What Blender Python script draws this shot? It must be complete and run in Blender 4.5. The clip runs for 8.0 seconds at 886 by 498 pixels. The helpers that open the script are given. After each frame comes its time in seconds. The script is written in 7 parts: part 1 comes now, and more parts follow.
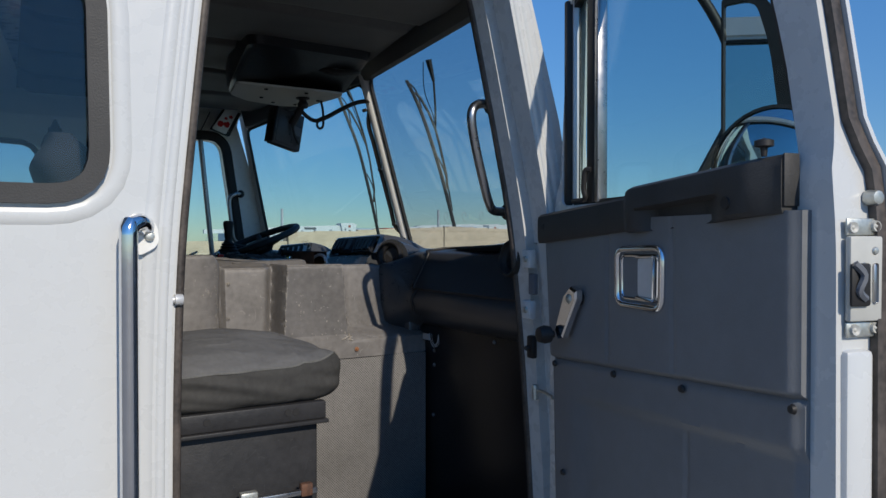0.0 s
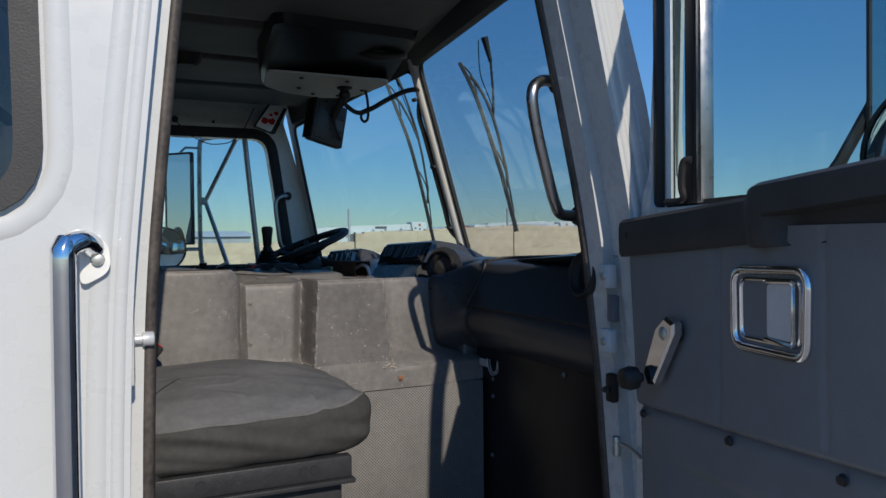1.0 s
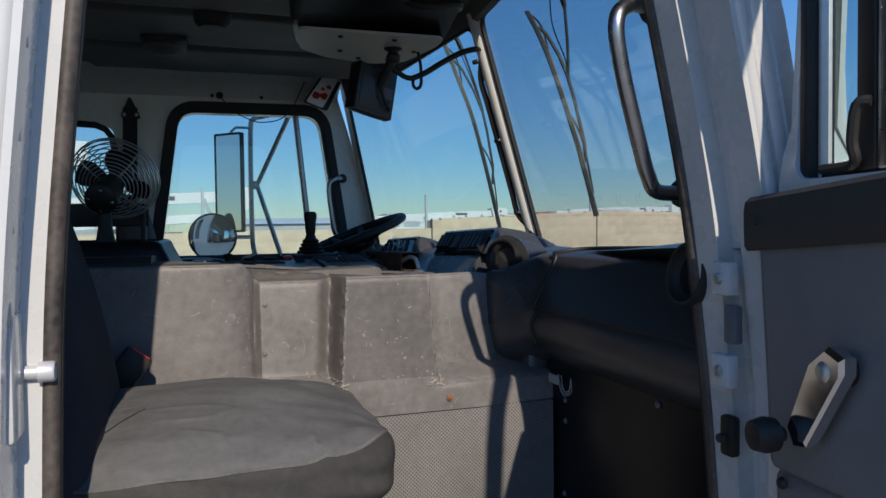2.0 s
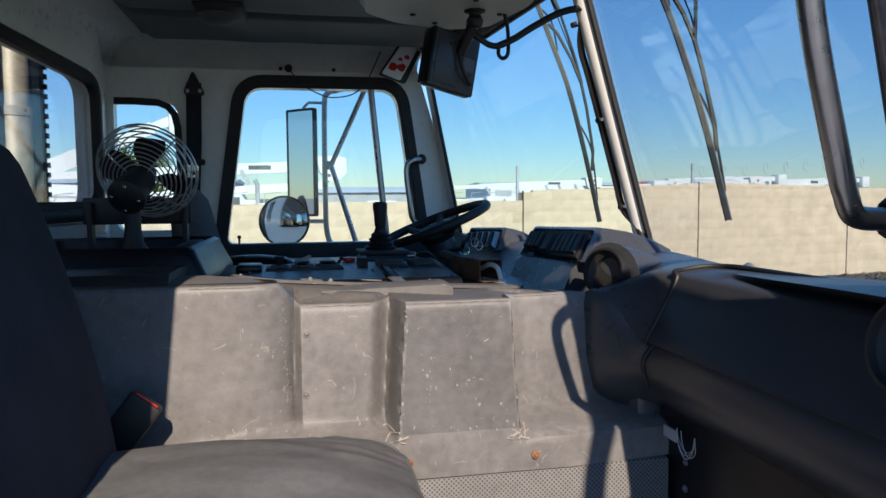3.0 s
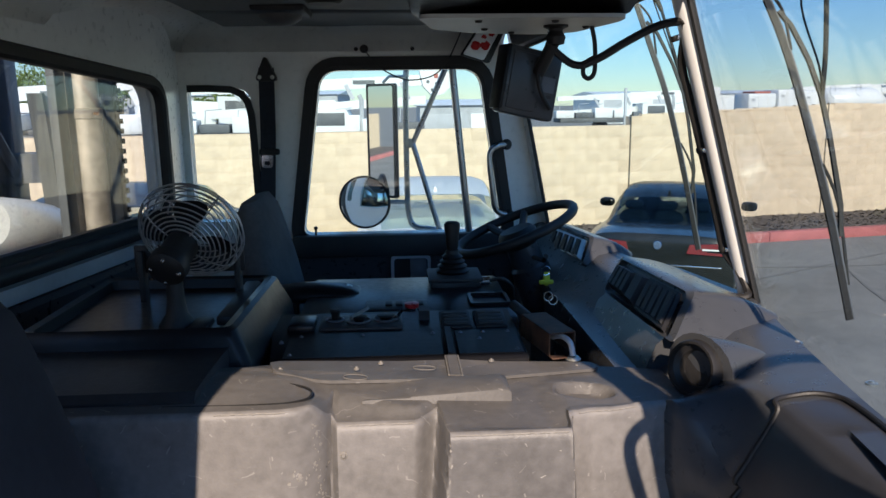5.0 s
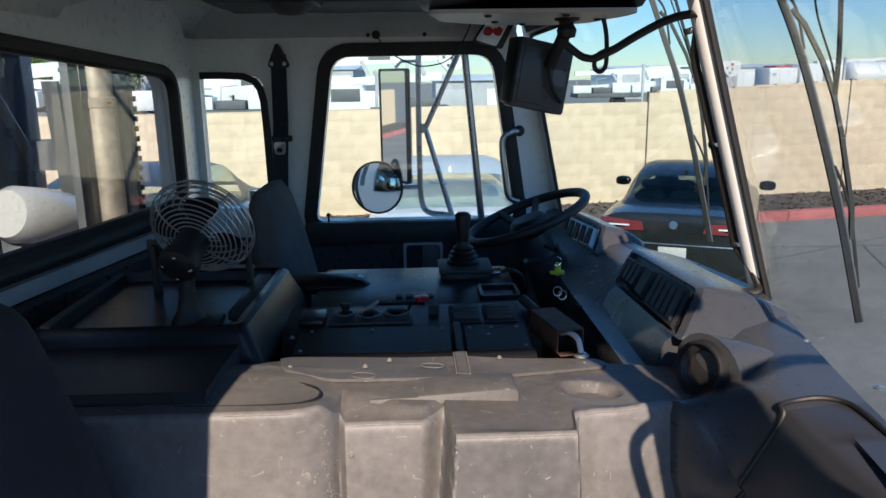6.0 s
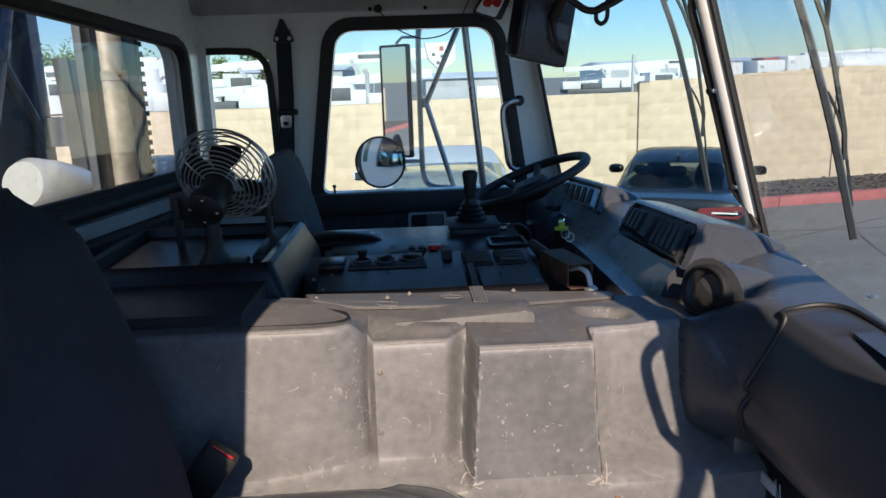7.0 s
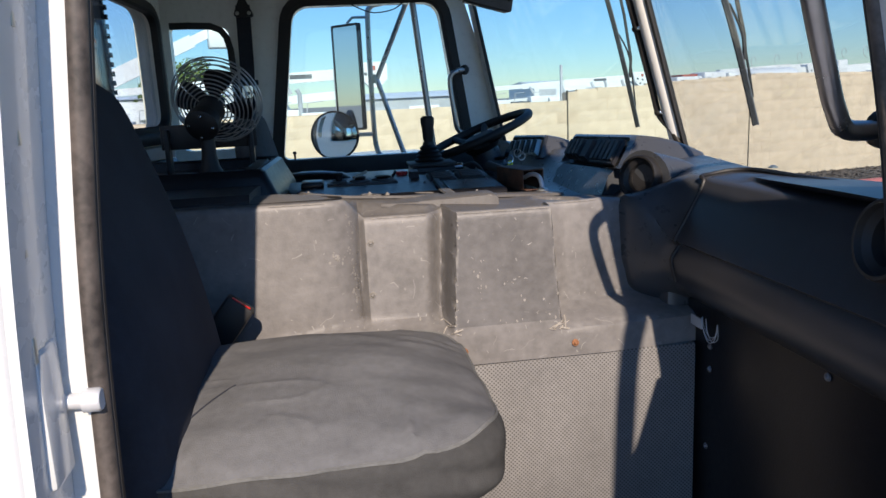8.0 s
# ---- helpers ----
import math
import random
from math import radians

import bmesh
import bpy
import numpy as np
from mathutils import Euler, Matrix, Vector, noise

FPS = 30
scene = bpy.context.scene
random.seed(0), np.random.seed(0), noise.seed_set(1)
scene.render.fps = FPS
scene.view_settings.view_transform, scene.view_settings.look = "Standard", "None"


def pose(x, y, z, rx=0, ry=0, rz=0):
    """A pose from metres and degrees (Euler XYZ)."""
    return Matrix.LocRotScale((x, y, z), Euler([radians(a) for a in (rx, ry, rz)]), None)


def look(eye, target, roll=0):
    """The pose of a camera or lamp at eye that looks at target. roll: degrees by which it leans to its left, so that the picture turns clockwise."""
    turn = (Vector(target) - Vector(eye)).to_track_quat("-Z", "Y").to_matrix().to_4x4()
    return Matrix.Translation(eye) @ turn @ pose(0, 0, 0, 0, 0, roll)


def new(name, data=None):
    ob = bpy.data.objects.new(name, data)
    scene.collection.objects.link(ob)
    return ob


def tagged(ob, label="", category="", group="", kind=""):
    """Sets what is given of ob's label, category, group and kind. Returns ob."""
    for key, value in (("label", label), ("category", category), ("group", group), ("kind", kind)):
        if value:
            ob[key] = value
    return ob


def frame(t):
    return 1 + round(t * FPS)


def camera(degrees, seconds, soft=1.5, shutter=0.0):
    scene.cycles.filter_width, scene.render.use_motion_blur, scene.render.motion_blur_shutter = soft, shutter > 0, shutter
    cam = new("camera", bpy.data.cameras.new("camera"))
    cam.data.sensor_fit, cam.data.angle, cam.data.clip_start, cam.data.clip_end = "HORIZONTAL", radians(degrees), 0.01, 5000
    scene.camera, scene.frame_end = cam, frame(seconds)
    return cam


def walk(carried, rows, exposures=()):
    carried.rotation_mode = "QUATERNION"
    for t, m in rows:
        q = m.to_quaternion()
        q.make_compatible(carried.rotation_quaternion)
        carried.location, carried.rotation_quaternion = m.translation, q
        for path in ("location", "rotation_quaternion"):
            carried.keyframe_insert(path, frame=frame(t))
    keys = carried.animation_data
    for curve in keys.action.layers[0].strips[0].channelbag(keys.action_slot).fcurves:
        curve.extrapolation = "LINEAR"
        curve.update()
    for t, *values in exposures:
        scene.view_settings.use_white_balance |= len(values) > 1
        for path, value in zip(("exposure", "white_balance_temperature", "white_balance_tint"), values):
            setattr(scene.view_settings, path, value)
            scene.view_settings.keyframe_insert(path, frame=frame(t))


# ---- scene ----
# camera and its walk
cam = camera(61.5, 8.0)
METRES, EYE, TILT, LEAN, TURN = 2.0, 1.82, -0.7, 0.0, -30.3
ROWS = [
    (0.0, 0.0, 0.0, 0.0, 0.0, 0.0, -0.0),
    (0.5, 0.0011, 0.0808, 0.0093, 2.23, 0.04, 0.38),
    (1.0, 0.016, 0.1807, 0.0168, 5.46, -0.16, 0.51),
    (1.5, 0.0275, 0.2767, 0.0163, 8.49, -0.44, 0.61),
    (3.0, -0.0092, 0.5373, 0.0556, 18.76, -3.54, 0.12),
    (3.5, -0.0114, 0.5866, 0.1056, 21.96, -5.11, -0.1),
    (4.0, -0.0107, 0.6158, 0.143, 24.19, -6.97, 0.05),
    (4.5, -0.0138, 0.6397, 0.1755, 25.66, -8.88, 0.24),
    (6.0, -0.0047, 0.652, 0.2202, 28.02, -12.35, 0.45),
    (6.5, -0.0016, 0.6353, 0.2048, 28.01, -12.53, 0.65),
    (7.0, -0.0035, 0.6009, 0.1713, 27.21, -12.38, 1.46),
    (7.5, 0.0, 0.5451, 0.1282, 24.37, -11.71, 2.2),
    (8.0, 0.0136, 0.4682, 0.0708, 22.01, -10.84, 2.46),
]
walk(cam, [(t, pose(0, 0, EYE, TILT, LEAN, TURN) @ pose(METRES * x, METRES * y, METRES * z, 90 + pitch, roll, yaw)) for t, x, y, z, yaw, pitch, roll in ROWS],
     exposures=[(0.0, 0.12, 7100, 9), (1.5, 0.12, 7250, 11), (3.0, 0.93, 7600, 15), (3.6, 0.97, 7750, 16), (4.5, 1.05, 7850, 17), (6.5, 1.06, 7750, 17), (8.0, 1.00, 7550, 16)])

# world and sun
SUN_TO = Vector((-0.03, -1.0, 0.665)).normalized()
world = bpy.data.worlds.new("sky")
scene.world = world
world.use_nodes = True
_nt = world.node_tree
_sky = _nt.nodes.new("ShaderNodeTexSky")
_sky.sky_type = "NISHITA"
_sky.sun_disc = False
_sky.sun_elevation = math.asin(SUN_TO.z)
_sky.sun_rotation = math.atan2(SUN_TO.x, SUN_TO.y)
_sky.air_density, _sky.dust_density, _sky.ozone_density = 0.8, 0.0, 6.5
_bg = next(n for n in _nt.nodes if n.type == "BACKGROUND")
_bg.inputs["Strength"].default_value = 0.132
_deep = _nt.nodes.new("ShaderNodeHueSaturation")
_deep.inputs["Saturation"].default_value = 1.14
_nt.links.new(_sky.outputs[0], _deep.inputs["Color"])
# a clear sky that pales only a little towards the horizon
_dir = _nt.nodes.new("ShaderNodeTexCoord")
_up = _nt.nodes.new("ShaderNodeSeparateXYZ")
_even = _nt.nodes.new("ShaderNodeMapRange")
_even.inputs["From Min"].default_value, _even.inputs["From Max"].default_value = 0.0, 0.55
_even.inputs["To Min"].default_value, _even.inputs["To Max"].default_value = 0.52, 1.50
_mul = _nt.nodes.new("ShaderNodeVectorMath")
_mul.operation = "SCALE"
_nt.links.new(_dir.outputs["Generated"], _up.inputs[0])
_nt.links.new(_up.outputs[2], _even.inputs[0])
_nt.links.new(_deep.outputs[0], _mul.inputs[0])
_nt.links.new(_even.outputs[0], _mul.inputs["Scale"])
_nt.links.new(_mul.outputs[0], _bg.inputs["Color"])
_sun = bpy.data.lights.new("sun", "SUN")
_sun.energy, _sun.angle, _sun.color = 3.35, radians(0.53), (1.0, 0.95, 0.88)
new("sun", _sun).matrix_world = look(SUN_TO * 30, (0, 0, 0))


# ---- materials ----
def material(name, color, rough=0.5, metal=0.0, var=0.15, scale=8.0, bump=0.0, bump_scale=60.0, second=None, spots=0.0,
             rand=0.0, spec=0.5, coat=0.0, rvar=0.1):
    """A surface with colour variation at two scales and fine relief, in object metres."""
    m = bpy.data.materials.new(name)
    m.use_nodes = True
    nt = m.node_tree
    p = next(n for n in nt.nodes if n.type == "BSDF_PRINCIPLED")
    tc = nt.nodes.new("ShaderNodeTexCoord")
    n1 = nt.nodes.new("ShaderNodeTexNoise")
    n1.inputs["Scale"].default_value, n1.inputs["Detail"].default_value = scale, 6
    n2 = nt.nodes.new("ShaderNodeTexNoise")
    n2.inputs["Scale"].default_value, n2.inputs["Detail"].default_value = scale * 9, 4
    nt.links.new(tc.outputs["Object"], n1.inputs["Vector"])
    nt.links.new(tc.outputs["Object"], n2.inputs["Vector"])
    mix = nt.nodes.new("ShaderNodeMix")
    mix.data_type = "FLOAT"
    mix.inputs[0].default_value = 0.4
    nt.links.new(n1.outputs[0], mix.inputs[2])
    nt.links.new(n2.outputs[0], mix.inputs[3])
    ramp = nt.nodes.new("ShaderNodeValToRGB")
    lo = [max(0, c * (1 - var)) for c in color]
    hi = [min(1, c * (1 + var)) for c in (second or color)]
    ramp.color_ramp.elements[0].position, ramp.color_ramp.elements[1].position = 0.34, 0.66
    ramp.color_ramp.elements[0].color, ramp.color_ramp.elements[1].color = (*lo, 1), (*hi, 1)
    nt.links.new(mix.outputs[0], ramp.inputs[0])
    out = ramp.outputs[0]
    if rand:
        info = nt.nodes.new("ShaderNodeObjectInfo")
        mp = nt.nodes.new("ShaderNodeMapRange")
        mp.inputs[3].default_value, mp.inputs[4].default_value = 1 - rand, 1 + rand
        nt.links.new(info.outputs["Random"], mp.inputs[0])
        hsv = nt.nodes.new("ShaderNodeHueSaturation")
        nt.links.new(mp.outputs[0], hsv.inputs["Value"])
        nt.links.new(out, hsv.inputs["Color"])
        out = hsv.outputs[0]
    nt.links.new(out, p.inputs["Base Color"])
    rr = nt.nodes.new("ShaderNodeMapRange")
    rr.inputs[3].default_value, rr.inputs[4].default_value = max(0.02, rough - rvar), min(1, rough + rvar)
    nt.links.new(n2.outputs[0], rr.inputs[0])
    nt.links.new(rr.outputs[0], p.inputs["Roughness"])
    p.inputs["Metallic"].default_value = metal
    p.inputs["Specular IOR Level"].default_value = spec
    p.inputs["Coat Weight"].default_value = coat
    p.inputs["Coat Roughness"].default_value = 0.04
    if bump:
        nb = nt.nodes.new("ShaderNodeTexNoise")
        nb.inputs["Scale"].default_value, nb.inputs["Detail"].default_value = bump_scale, 5
        nt.links.new(tc.outputs["Object"], nb.inputs["Vector"])
        b = nt.nodes.new("ShaderNodeBump")
        b.inputs["Strength"].default_value, b.inputs["Distance"].default_value = bump, 0.002
        nt.links.new(nb.outputs[0], b.inputs["Height"])
        nt.links.new(b.outputs[0], p.inputs["Normal"])
    return m


def scuffed(name, color, scratch, rough=0.5, amount=0.5, bump=0.25, bump_scale=260.0, worn=0.0):
    """Moulded plastic with short pale scratches lying every way, rubbed edges and scuff clouds."""
    m = material(name, color, rough, var=0.20, scale=7, bump=bump, bump_scale=bump_scale, second=[c * 1.12 for c in color], spec=0.32)
    nt = m.node_tree
    p = next(n for n in nt.nodes if n.type == "BSDF_PRINCIPLED")
    old = p.inputs["Base Color"].links[0].from_socket
    tc = next(n for n in nt.nodes if n.type == "TEX_COORD")

    def math_node(op, a, b=None):
        n = nt.nodes.new("ShaderNodeMath")
        n.operation = op
        for k, v in enumerate((a, b)):
            if v is None:
                continue
            if isinstance(v, (int, float)):
                n.inputs[k].default_value = v
            else:
                nt.links.new(v, n.inputs[k])
        return n.outputs[0]

    def ramp01(v, lo, hi, top=1.0):
        r = nt.nodes.new("ShaderNodeMapRange")
        r.inputs[1].default_value, r.inputs[2].default_value, r.inputs[4].default_value = lo, hi, top
        nt.links.new(v, r.inputs[0])
        return r.outputs[0]

    wob = nt.nodes.new("ShaderNodeTexNoise")
    wob.inputs["Scale"].default_value, wob.inputs["Detail"].default_value = 30, 2
    nt.links.new(tc.outputs["Object"], wob.inputs["Vector"])
    bend = nt.nodes.new("ShaderNodeVectorMath")
    bend.operation = "MULTIPLY_ADD"
    nt.links.new(wob.outputs["Color"], bend.inputs[0])
    bend.inputs[1].default_value = (0.02, 0.02, 0.02)
    nt.links.new(tc.outputs["Object"], bend.inputs[2])
    total = None
    for scale, wide, long, keep in ((11, 0.0009, 0.018, 0.26), (24, 0.0009, 0.009, 0.32), (50, 0.0014, 0.0028, 0.20)):
        vo = nt.nodes.new("ShaderNodeTexVoronoi")
        vo.inputs["Scale"].default_value = scale
        nt.links.new(bend.outputs[0], vo.inputs["Vector"])
        d = nt.nodes.new("ShaderNodeVectorMath")
        d.operation = "SUBTRACT"
        nt.links.new(bend.outputs[0], d.inputs[0]), nt.links.new(vo.outputs["Position"], d.inputs[1])
        sp = nt.nodes.new("ShaderNodeSeparateXYZ")
        nt.links.new(d.outputs[0], sp.inputs[0])
        co = nt.nodes.new("ShaderNodeSeparateXYZ")
        nt.links.new(vo.outputs["Color"], co.inputs[0])
        ang = math_node("MULTIPLY", co.outputs[0], 6.283)
        u, v = sp.outputs[0], math_node("ADD", sp.outputs[1], sp.outputs[2])
        c, s = math_node("COSINE", ang), math_node("SINE", ang)
        across = math_node("ABSOLUTE", math_node("SUBTRACT", math_node("MULTIPLY", u, c), math_node("MULTIPLY", v, s)))
        along = math_node("ABSOLUTE", math_node("ADD", math_node("MULTIPLY", u, s), math_node("MULTIPLY", v, c)))
        line = math_node("MULTIPLY", math_node("LESS_THAN", along, long), ramp01(across, wide, wide * 0.4))
        line = math_node("MULTIPLY", line, math_node("LESS_THAN", co.outputs[1], keep))
        line = math_node("MULTIPLY", line, co.outputs[2])
        total = line if total is None else math_node("MAXIMUM", total, line)
    geo = nt.nodes.new("ShaderNodeNewGeometry")
    grit = nt.nodes.new("ShaderNodeTexNoise")
    grit.inputs["Scale"].default_value, grit.inputs["Detail"].default_value = 55, 4
    nt.links.new(tc.outputs["Object"], grit.inputs["Vector"])
    rub = math_node("MULTIPLY", ramp01(geo.outputs["Pointiness"], 0.508, 0.55), ramp01(grit.outputs[0], 0.45, 0.62, worn))
    total = math_node("MULTIPLY", math_node("MAXIMUM", total, rub), amount)
    mix = nt.nodes.new("ShaderNodeMix")
    mix.data_type = "RGBA"
    nt.links.new(total, mix.inputs[0])
    nt.links.new(old, mix.inputs[6])
    mix.inputs[7].default_value = (*scratch, 1)
    nt.links.new(mix.outputs[2], p.inputs["Base Color"])
    return m


def dotted(name, color, hole, pitch):
    """A woven or perforated mat: a fine diamond lattice of dark pits."""
    m = material(name, color, 0.7, var=0.2, scale=6)
    nt = m.node_tree
    p = next(n for n in nt.nodes if n.type == "BSDF_PRINCIPLED")
    old = p.inputs["Base Color"].links[0].from_socket
    tc = next(n for n in nt.nodes if n.type == "TEX_COORD")
    sep = nt.nodes.new("ShaderNodeSeparateXYZ")
    nt.links.new(tc.outputs["Object"], sep.inputs[0])
    waves = []
    for sx, sz in ((1, 1), (1, -1)):
        c = nt.nodes.new("ShaderNodeCombineXYZ")
        mu = nt.nodes.new("ShaderNodeMath")
        mu.operation, mu.inputs[1].default_value = "MULTIPLY", sz
        nt.links.new(sep.outputs[2], mu.inputs[0])
        ad = nt.nodes.new("ShaderNodeMath")
        ad.operation = "ADD"
        nt.links.new(sep.outputs[0], ad.inputs[0]), nt.links.new(mu.outputs[0], ad.inputs[1])
        sc = nt.nodes.new("ShaderNodeMath")
        sc.operation, sc.inputs[1].default_value = "MULTIPLY", 2 * math.pi / pitch
        nt.links.new(ad.outputs[0], sc.inputs[0])
        sn = nt.nodes.new("ShaderNodeMath")
        sn.operation = "SINE"
        nt.links.new(sc.outputs[0], sn.inputs[0])
        waves.append(sn.outputs[0])
    mul = nt.nodes.new("ShaderNodeMath")
    mul.operation = "ADD"
    nt.links.new(waves[0], mul.inputs[0]), nt.links.new(waves[1], mul.inputs[1])
    r = nt.nodes.new("ShaderNodeMapRange")
    r.inputs[1].default_value, r.inputs[2].default_value = 0.2, 0.9
    nt.links.new(mul.outputs[0], r.inputs[0])
    mix = nt.nodes.new("ShaderNodeMix")
    mix.data_type = "RGBA"
    nt.links.new(r.outputs[0], mix.inputs[0])
    nt.links.new(old, mix.inputs[6])
    mix.inputs[7].default_value = (*hole, 1)
    nt.links.new(mix.outputs[2], p.inputs["Base Color"])
    return m


def glass(name, tint, gloss=1.0):
    m = bpy.data.materials.new(name)
    m.use_nodes = True
    nt = m.node_tree
    nt.nodes.remove(next(n for n in nt.nodes if n.type == "BSDF_PRINCIPLED"))
    out = next(n for n in nt.nodes if n.type == "OUTPUT_MATERIAL")
    tr = nt.nodes.new("ShaderNodeBsdfTransparent")
    tr.inputs[0].default_value = (*tint, 1)
    gl = nt.nodes.new("ShaderNodeBsdfGlossy")
    gl.inputs["Roughness"].default_value = 0.02
    lw = nt.nodes.new("ShaderNodeLayerWeight")
    pw = nt.nodes.new("ShaderNodeMath")
    pw.operation, pw.inputs[1].default_value = "POWER", 5.0
    nt.links.new(lw.outputs["Facing"], pw.inputs[0])
    mu = nt.nodes.new("ShaderNodeMath")
    mu.operation, mu.inputs[1].default_value, mu.inputs[2].default_value = "MULTIPLY_ADD", 0.38 * gloss, 0.03 * gloss
    nt.links.new(pw.outputs[0], mu.inputs[0])
    mx = nt.nodes.new("ShaderNodeMixShader")
    nt.links.new(mu.outputs[0], mx.inputs[0])
    nt.links.new(tr.outputs[0], mx.inputs[1])
    nt.links.new(gl.outputs[0], mx.inputs[2])
    nt.links.new(mx.outputs[0], out.inputs[0])
    return m


WHITE = material("white_paint", (0.55, 0.56, 0.555), 0.28, var=0.015, scale=3, bump=0.02, bump_scale=25, coat=0.3)
WHITE_IN = material("inner_white_paint", (0.88, 0.875, 0.82), 0.30, var=0.05, scale=5, bump=0.25, bump_scale=14)
RUBBER = material("black_rubber", (0.014, 0.013, 0.013), 0.55, var=0.3, scale=20)
SEAL = material("dusty_rubber_seal", (0.038, 0.033, 0.030), 0.55, var=0.35, scale=14, second=(0.085, 0.070, 0.061))
# darker copy of the plastic for top faces; the top's shade is in the colour
COVER_TOP = scuffed("scuffed_top_shade_plastic", (0.104, 0.098, 0.094), (0.33, 0.31, 0.29), 0.52, 0.60)
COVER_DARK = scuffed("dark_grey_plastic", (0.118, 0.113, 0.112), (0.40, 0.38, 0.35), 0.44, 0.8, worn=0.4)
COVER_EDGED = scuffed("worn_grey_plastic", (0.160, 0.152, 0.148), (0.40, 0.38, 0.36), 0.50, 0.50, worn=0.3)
BLACK = scuffed("black_moulded_plastic", (0.026, 0.026, 0.028), (0.10, 0.10, 0.105), 0.46, 0.25)
DASH = material("dark_dash_vinyl", (0.053, 0.056, 0.061), 0.30, var=0.12, scale=5, bump=0.10, bump_scale=500)
POD = material("black_glovebox_vinyl", (0.038, 0.039, 0.044), 0.30, var=0.10, scale=5, bump=0.06, bump_scale=400, rvar=0.03, spec=0.35)
HEADER = material("dark_header_trim", (0.050, 0.050, 0.050), 0.45, var=0.15, scale=6, bump=0.1, bump_scale=200)
LINER = material("headliner_vinyl", (0.10, 0.097, 0.092), 0.6, var=0.2, scale=5, bump=0.15, bump_scale=160)
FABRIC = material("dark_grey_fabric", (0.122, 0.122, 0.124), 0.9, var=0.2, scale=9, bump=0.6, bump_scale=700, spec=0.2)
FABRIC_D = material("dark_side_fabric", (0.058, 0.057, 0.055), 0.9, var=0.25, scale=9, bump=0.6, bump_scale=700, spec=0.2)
PIPING = material("pale_seam_fabric", (0.13, 0.13, 0.125), 0.85, var=0.25, scale=20, spec=0.2)
FABRIC_B = material("black_fabric", (0.038, 0.040, 0.049), 0.9, var=0.2, scale=9, bump=0.6, bump_scale=700, spec=0.2)
VINYL = material("grey_door_vinyl", (0.156, 0.163, 0.172), 0.45, var=0.10, scale=4, bump=0.2, bump_scale=300)
DOORCAP = material("black_door_cap", (0.030, 0.030, 0.030), 0.6, var=0.25, scale=9, bump=0.3, bump_scale=300)
CHROME = material("chrome", (0.75, 0.76, 0.78), 0.10, 1.0, var=0.05, rvar=0.05)
ALUMINIUM = material("dull_aluminium", (0.62, 0.63, 0.64), 0.45, 0.35, var=0.08, scale=8)
WIRE = material("bright_wire", (0.80, 0.80, 0.79), 0.34, 0.85, var=0.05, rvar=0.04)
STEEL = material("brushed_steel", (0.42, 0.42, 0.43), 0.30, 1.0, var=0.12, scale=6)
ZINC = material("zinc_plate", (0.55, 0.56, 0.52), 0.42, 0.8, var=0.2, scale=20)
PANELBLACK = material("black_switch_panel", (0.010, 0.010, 0.012), 0.33, var=0.2, scale=8, bump=0.1, bump_scale=300, spec=0.24)
DARKRUST = material("dark_rusty_steel", (0.055, 0.033, 0.026), 0.7, 0.2, var=0.3, scale=30, second=(0.13, 0.06, 0.035), bump=0.4)
RUST = material("rusty_steel", (0.16, 0.07, 0.035), 0.75, 0.2, var=0.4, scale=30, second=(0.30, 0.13, 0.06), bump=0.4)
MESHMAT = dotted("woven_floor_mat", (0.185, 0.178, 0.174), (0.060, 0.057, 0.055), 0.008)
GLASS = glass("window_glass", (0.75, 0.85, 0.85))
GLASS_CLEAR = glass("neutral_windscreen_glass", (0.70, 0.76, 0.77))
GLASS_REAR = glass("tinted_window_glass", (0.74, 0.80, 0.83), 1.5)
GLASS_BACK = glass("reflecting_rear_glass", (0.78, 0.84, 0.86), 2.6)
MIRROR = material("mirror_glass", (0.9, 0.9, 0.9), 0.02, 1.0, var=0.0, rvar=0.0)
RED = material("red_plastic", (0.55, 0.02, 0.02), 0.3)
YELLOW = material("yellow_tag", (0.75, 0.72, 0.06), 0.5)
PAPER = material("white_sticker", (0.75, 0.75, 0.72), 0.6, var=0.05)
PALEGLASS = glass("pale_car_glass", (0.72, 0.80, 0.78))
BLUEGLASS = glass("car_glass", (0.20, 0.27, 0.28), 1.3)
ASPHALT = material("asphalt", (0.240, 0.226, 0.204), 0.9, var=0.2, scale=0.7, bump=0.6, bump_scale=120)
MULCH = material("bark_mulch", (0.13, 0.105, 0.09), 0.95, var=0.6, scale=14, bump=1.0, bump_scale=30)
KERB = material("red_kerb_paint", (0.52, 0.155, 0.145), 0.7, var=0.2, scale=3, bump=0.3)
BLOCK = material("tan_block", (0.76, 0.59, 0.42), 0.9, var=0.16, scale=3, bump=0.6, bump_scale=40, rand=0.06)
OLDRING = material("rubbed_mark", (0.175, 0.162, 0.148), 0.7, var=0.3, scale=70)
CHIP = material("rubbed_plastic_chip", (0.245, 0.228, 0.210), 0.75, var=0.25, scale=90)
SEALANT = material("dried_sealant", (0.33, 0.30, 0.265), 0.8, var=0.2, scale=60)
MORTAR = material("tan_mortar", (0.66, 0.50, 0.35), 0.95, var=0.15, scale=5)
TAR = material("dull_tar", (0.165, 0.156, 0.142), 0.85, var=0.2, scale=6)
JOINT = material("dark_joint", (0.10, 0.085, 0.07), 0.9)
CARBLACK = material("black_car_paint", (0.010, 0.012, 0.011), 0.25, var=0.1, coat=0.35, rvar=0.05, spec=0.3)
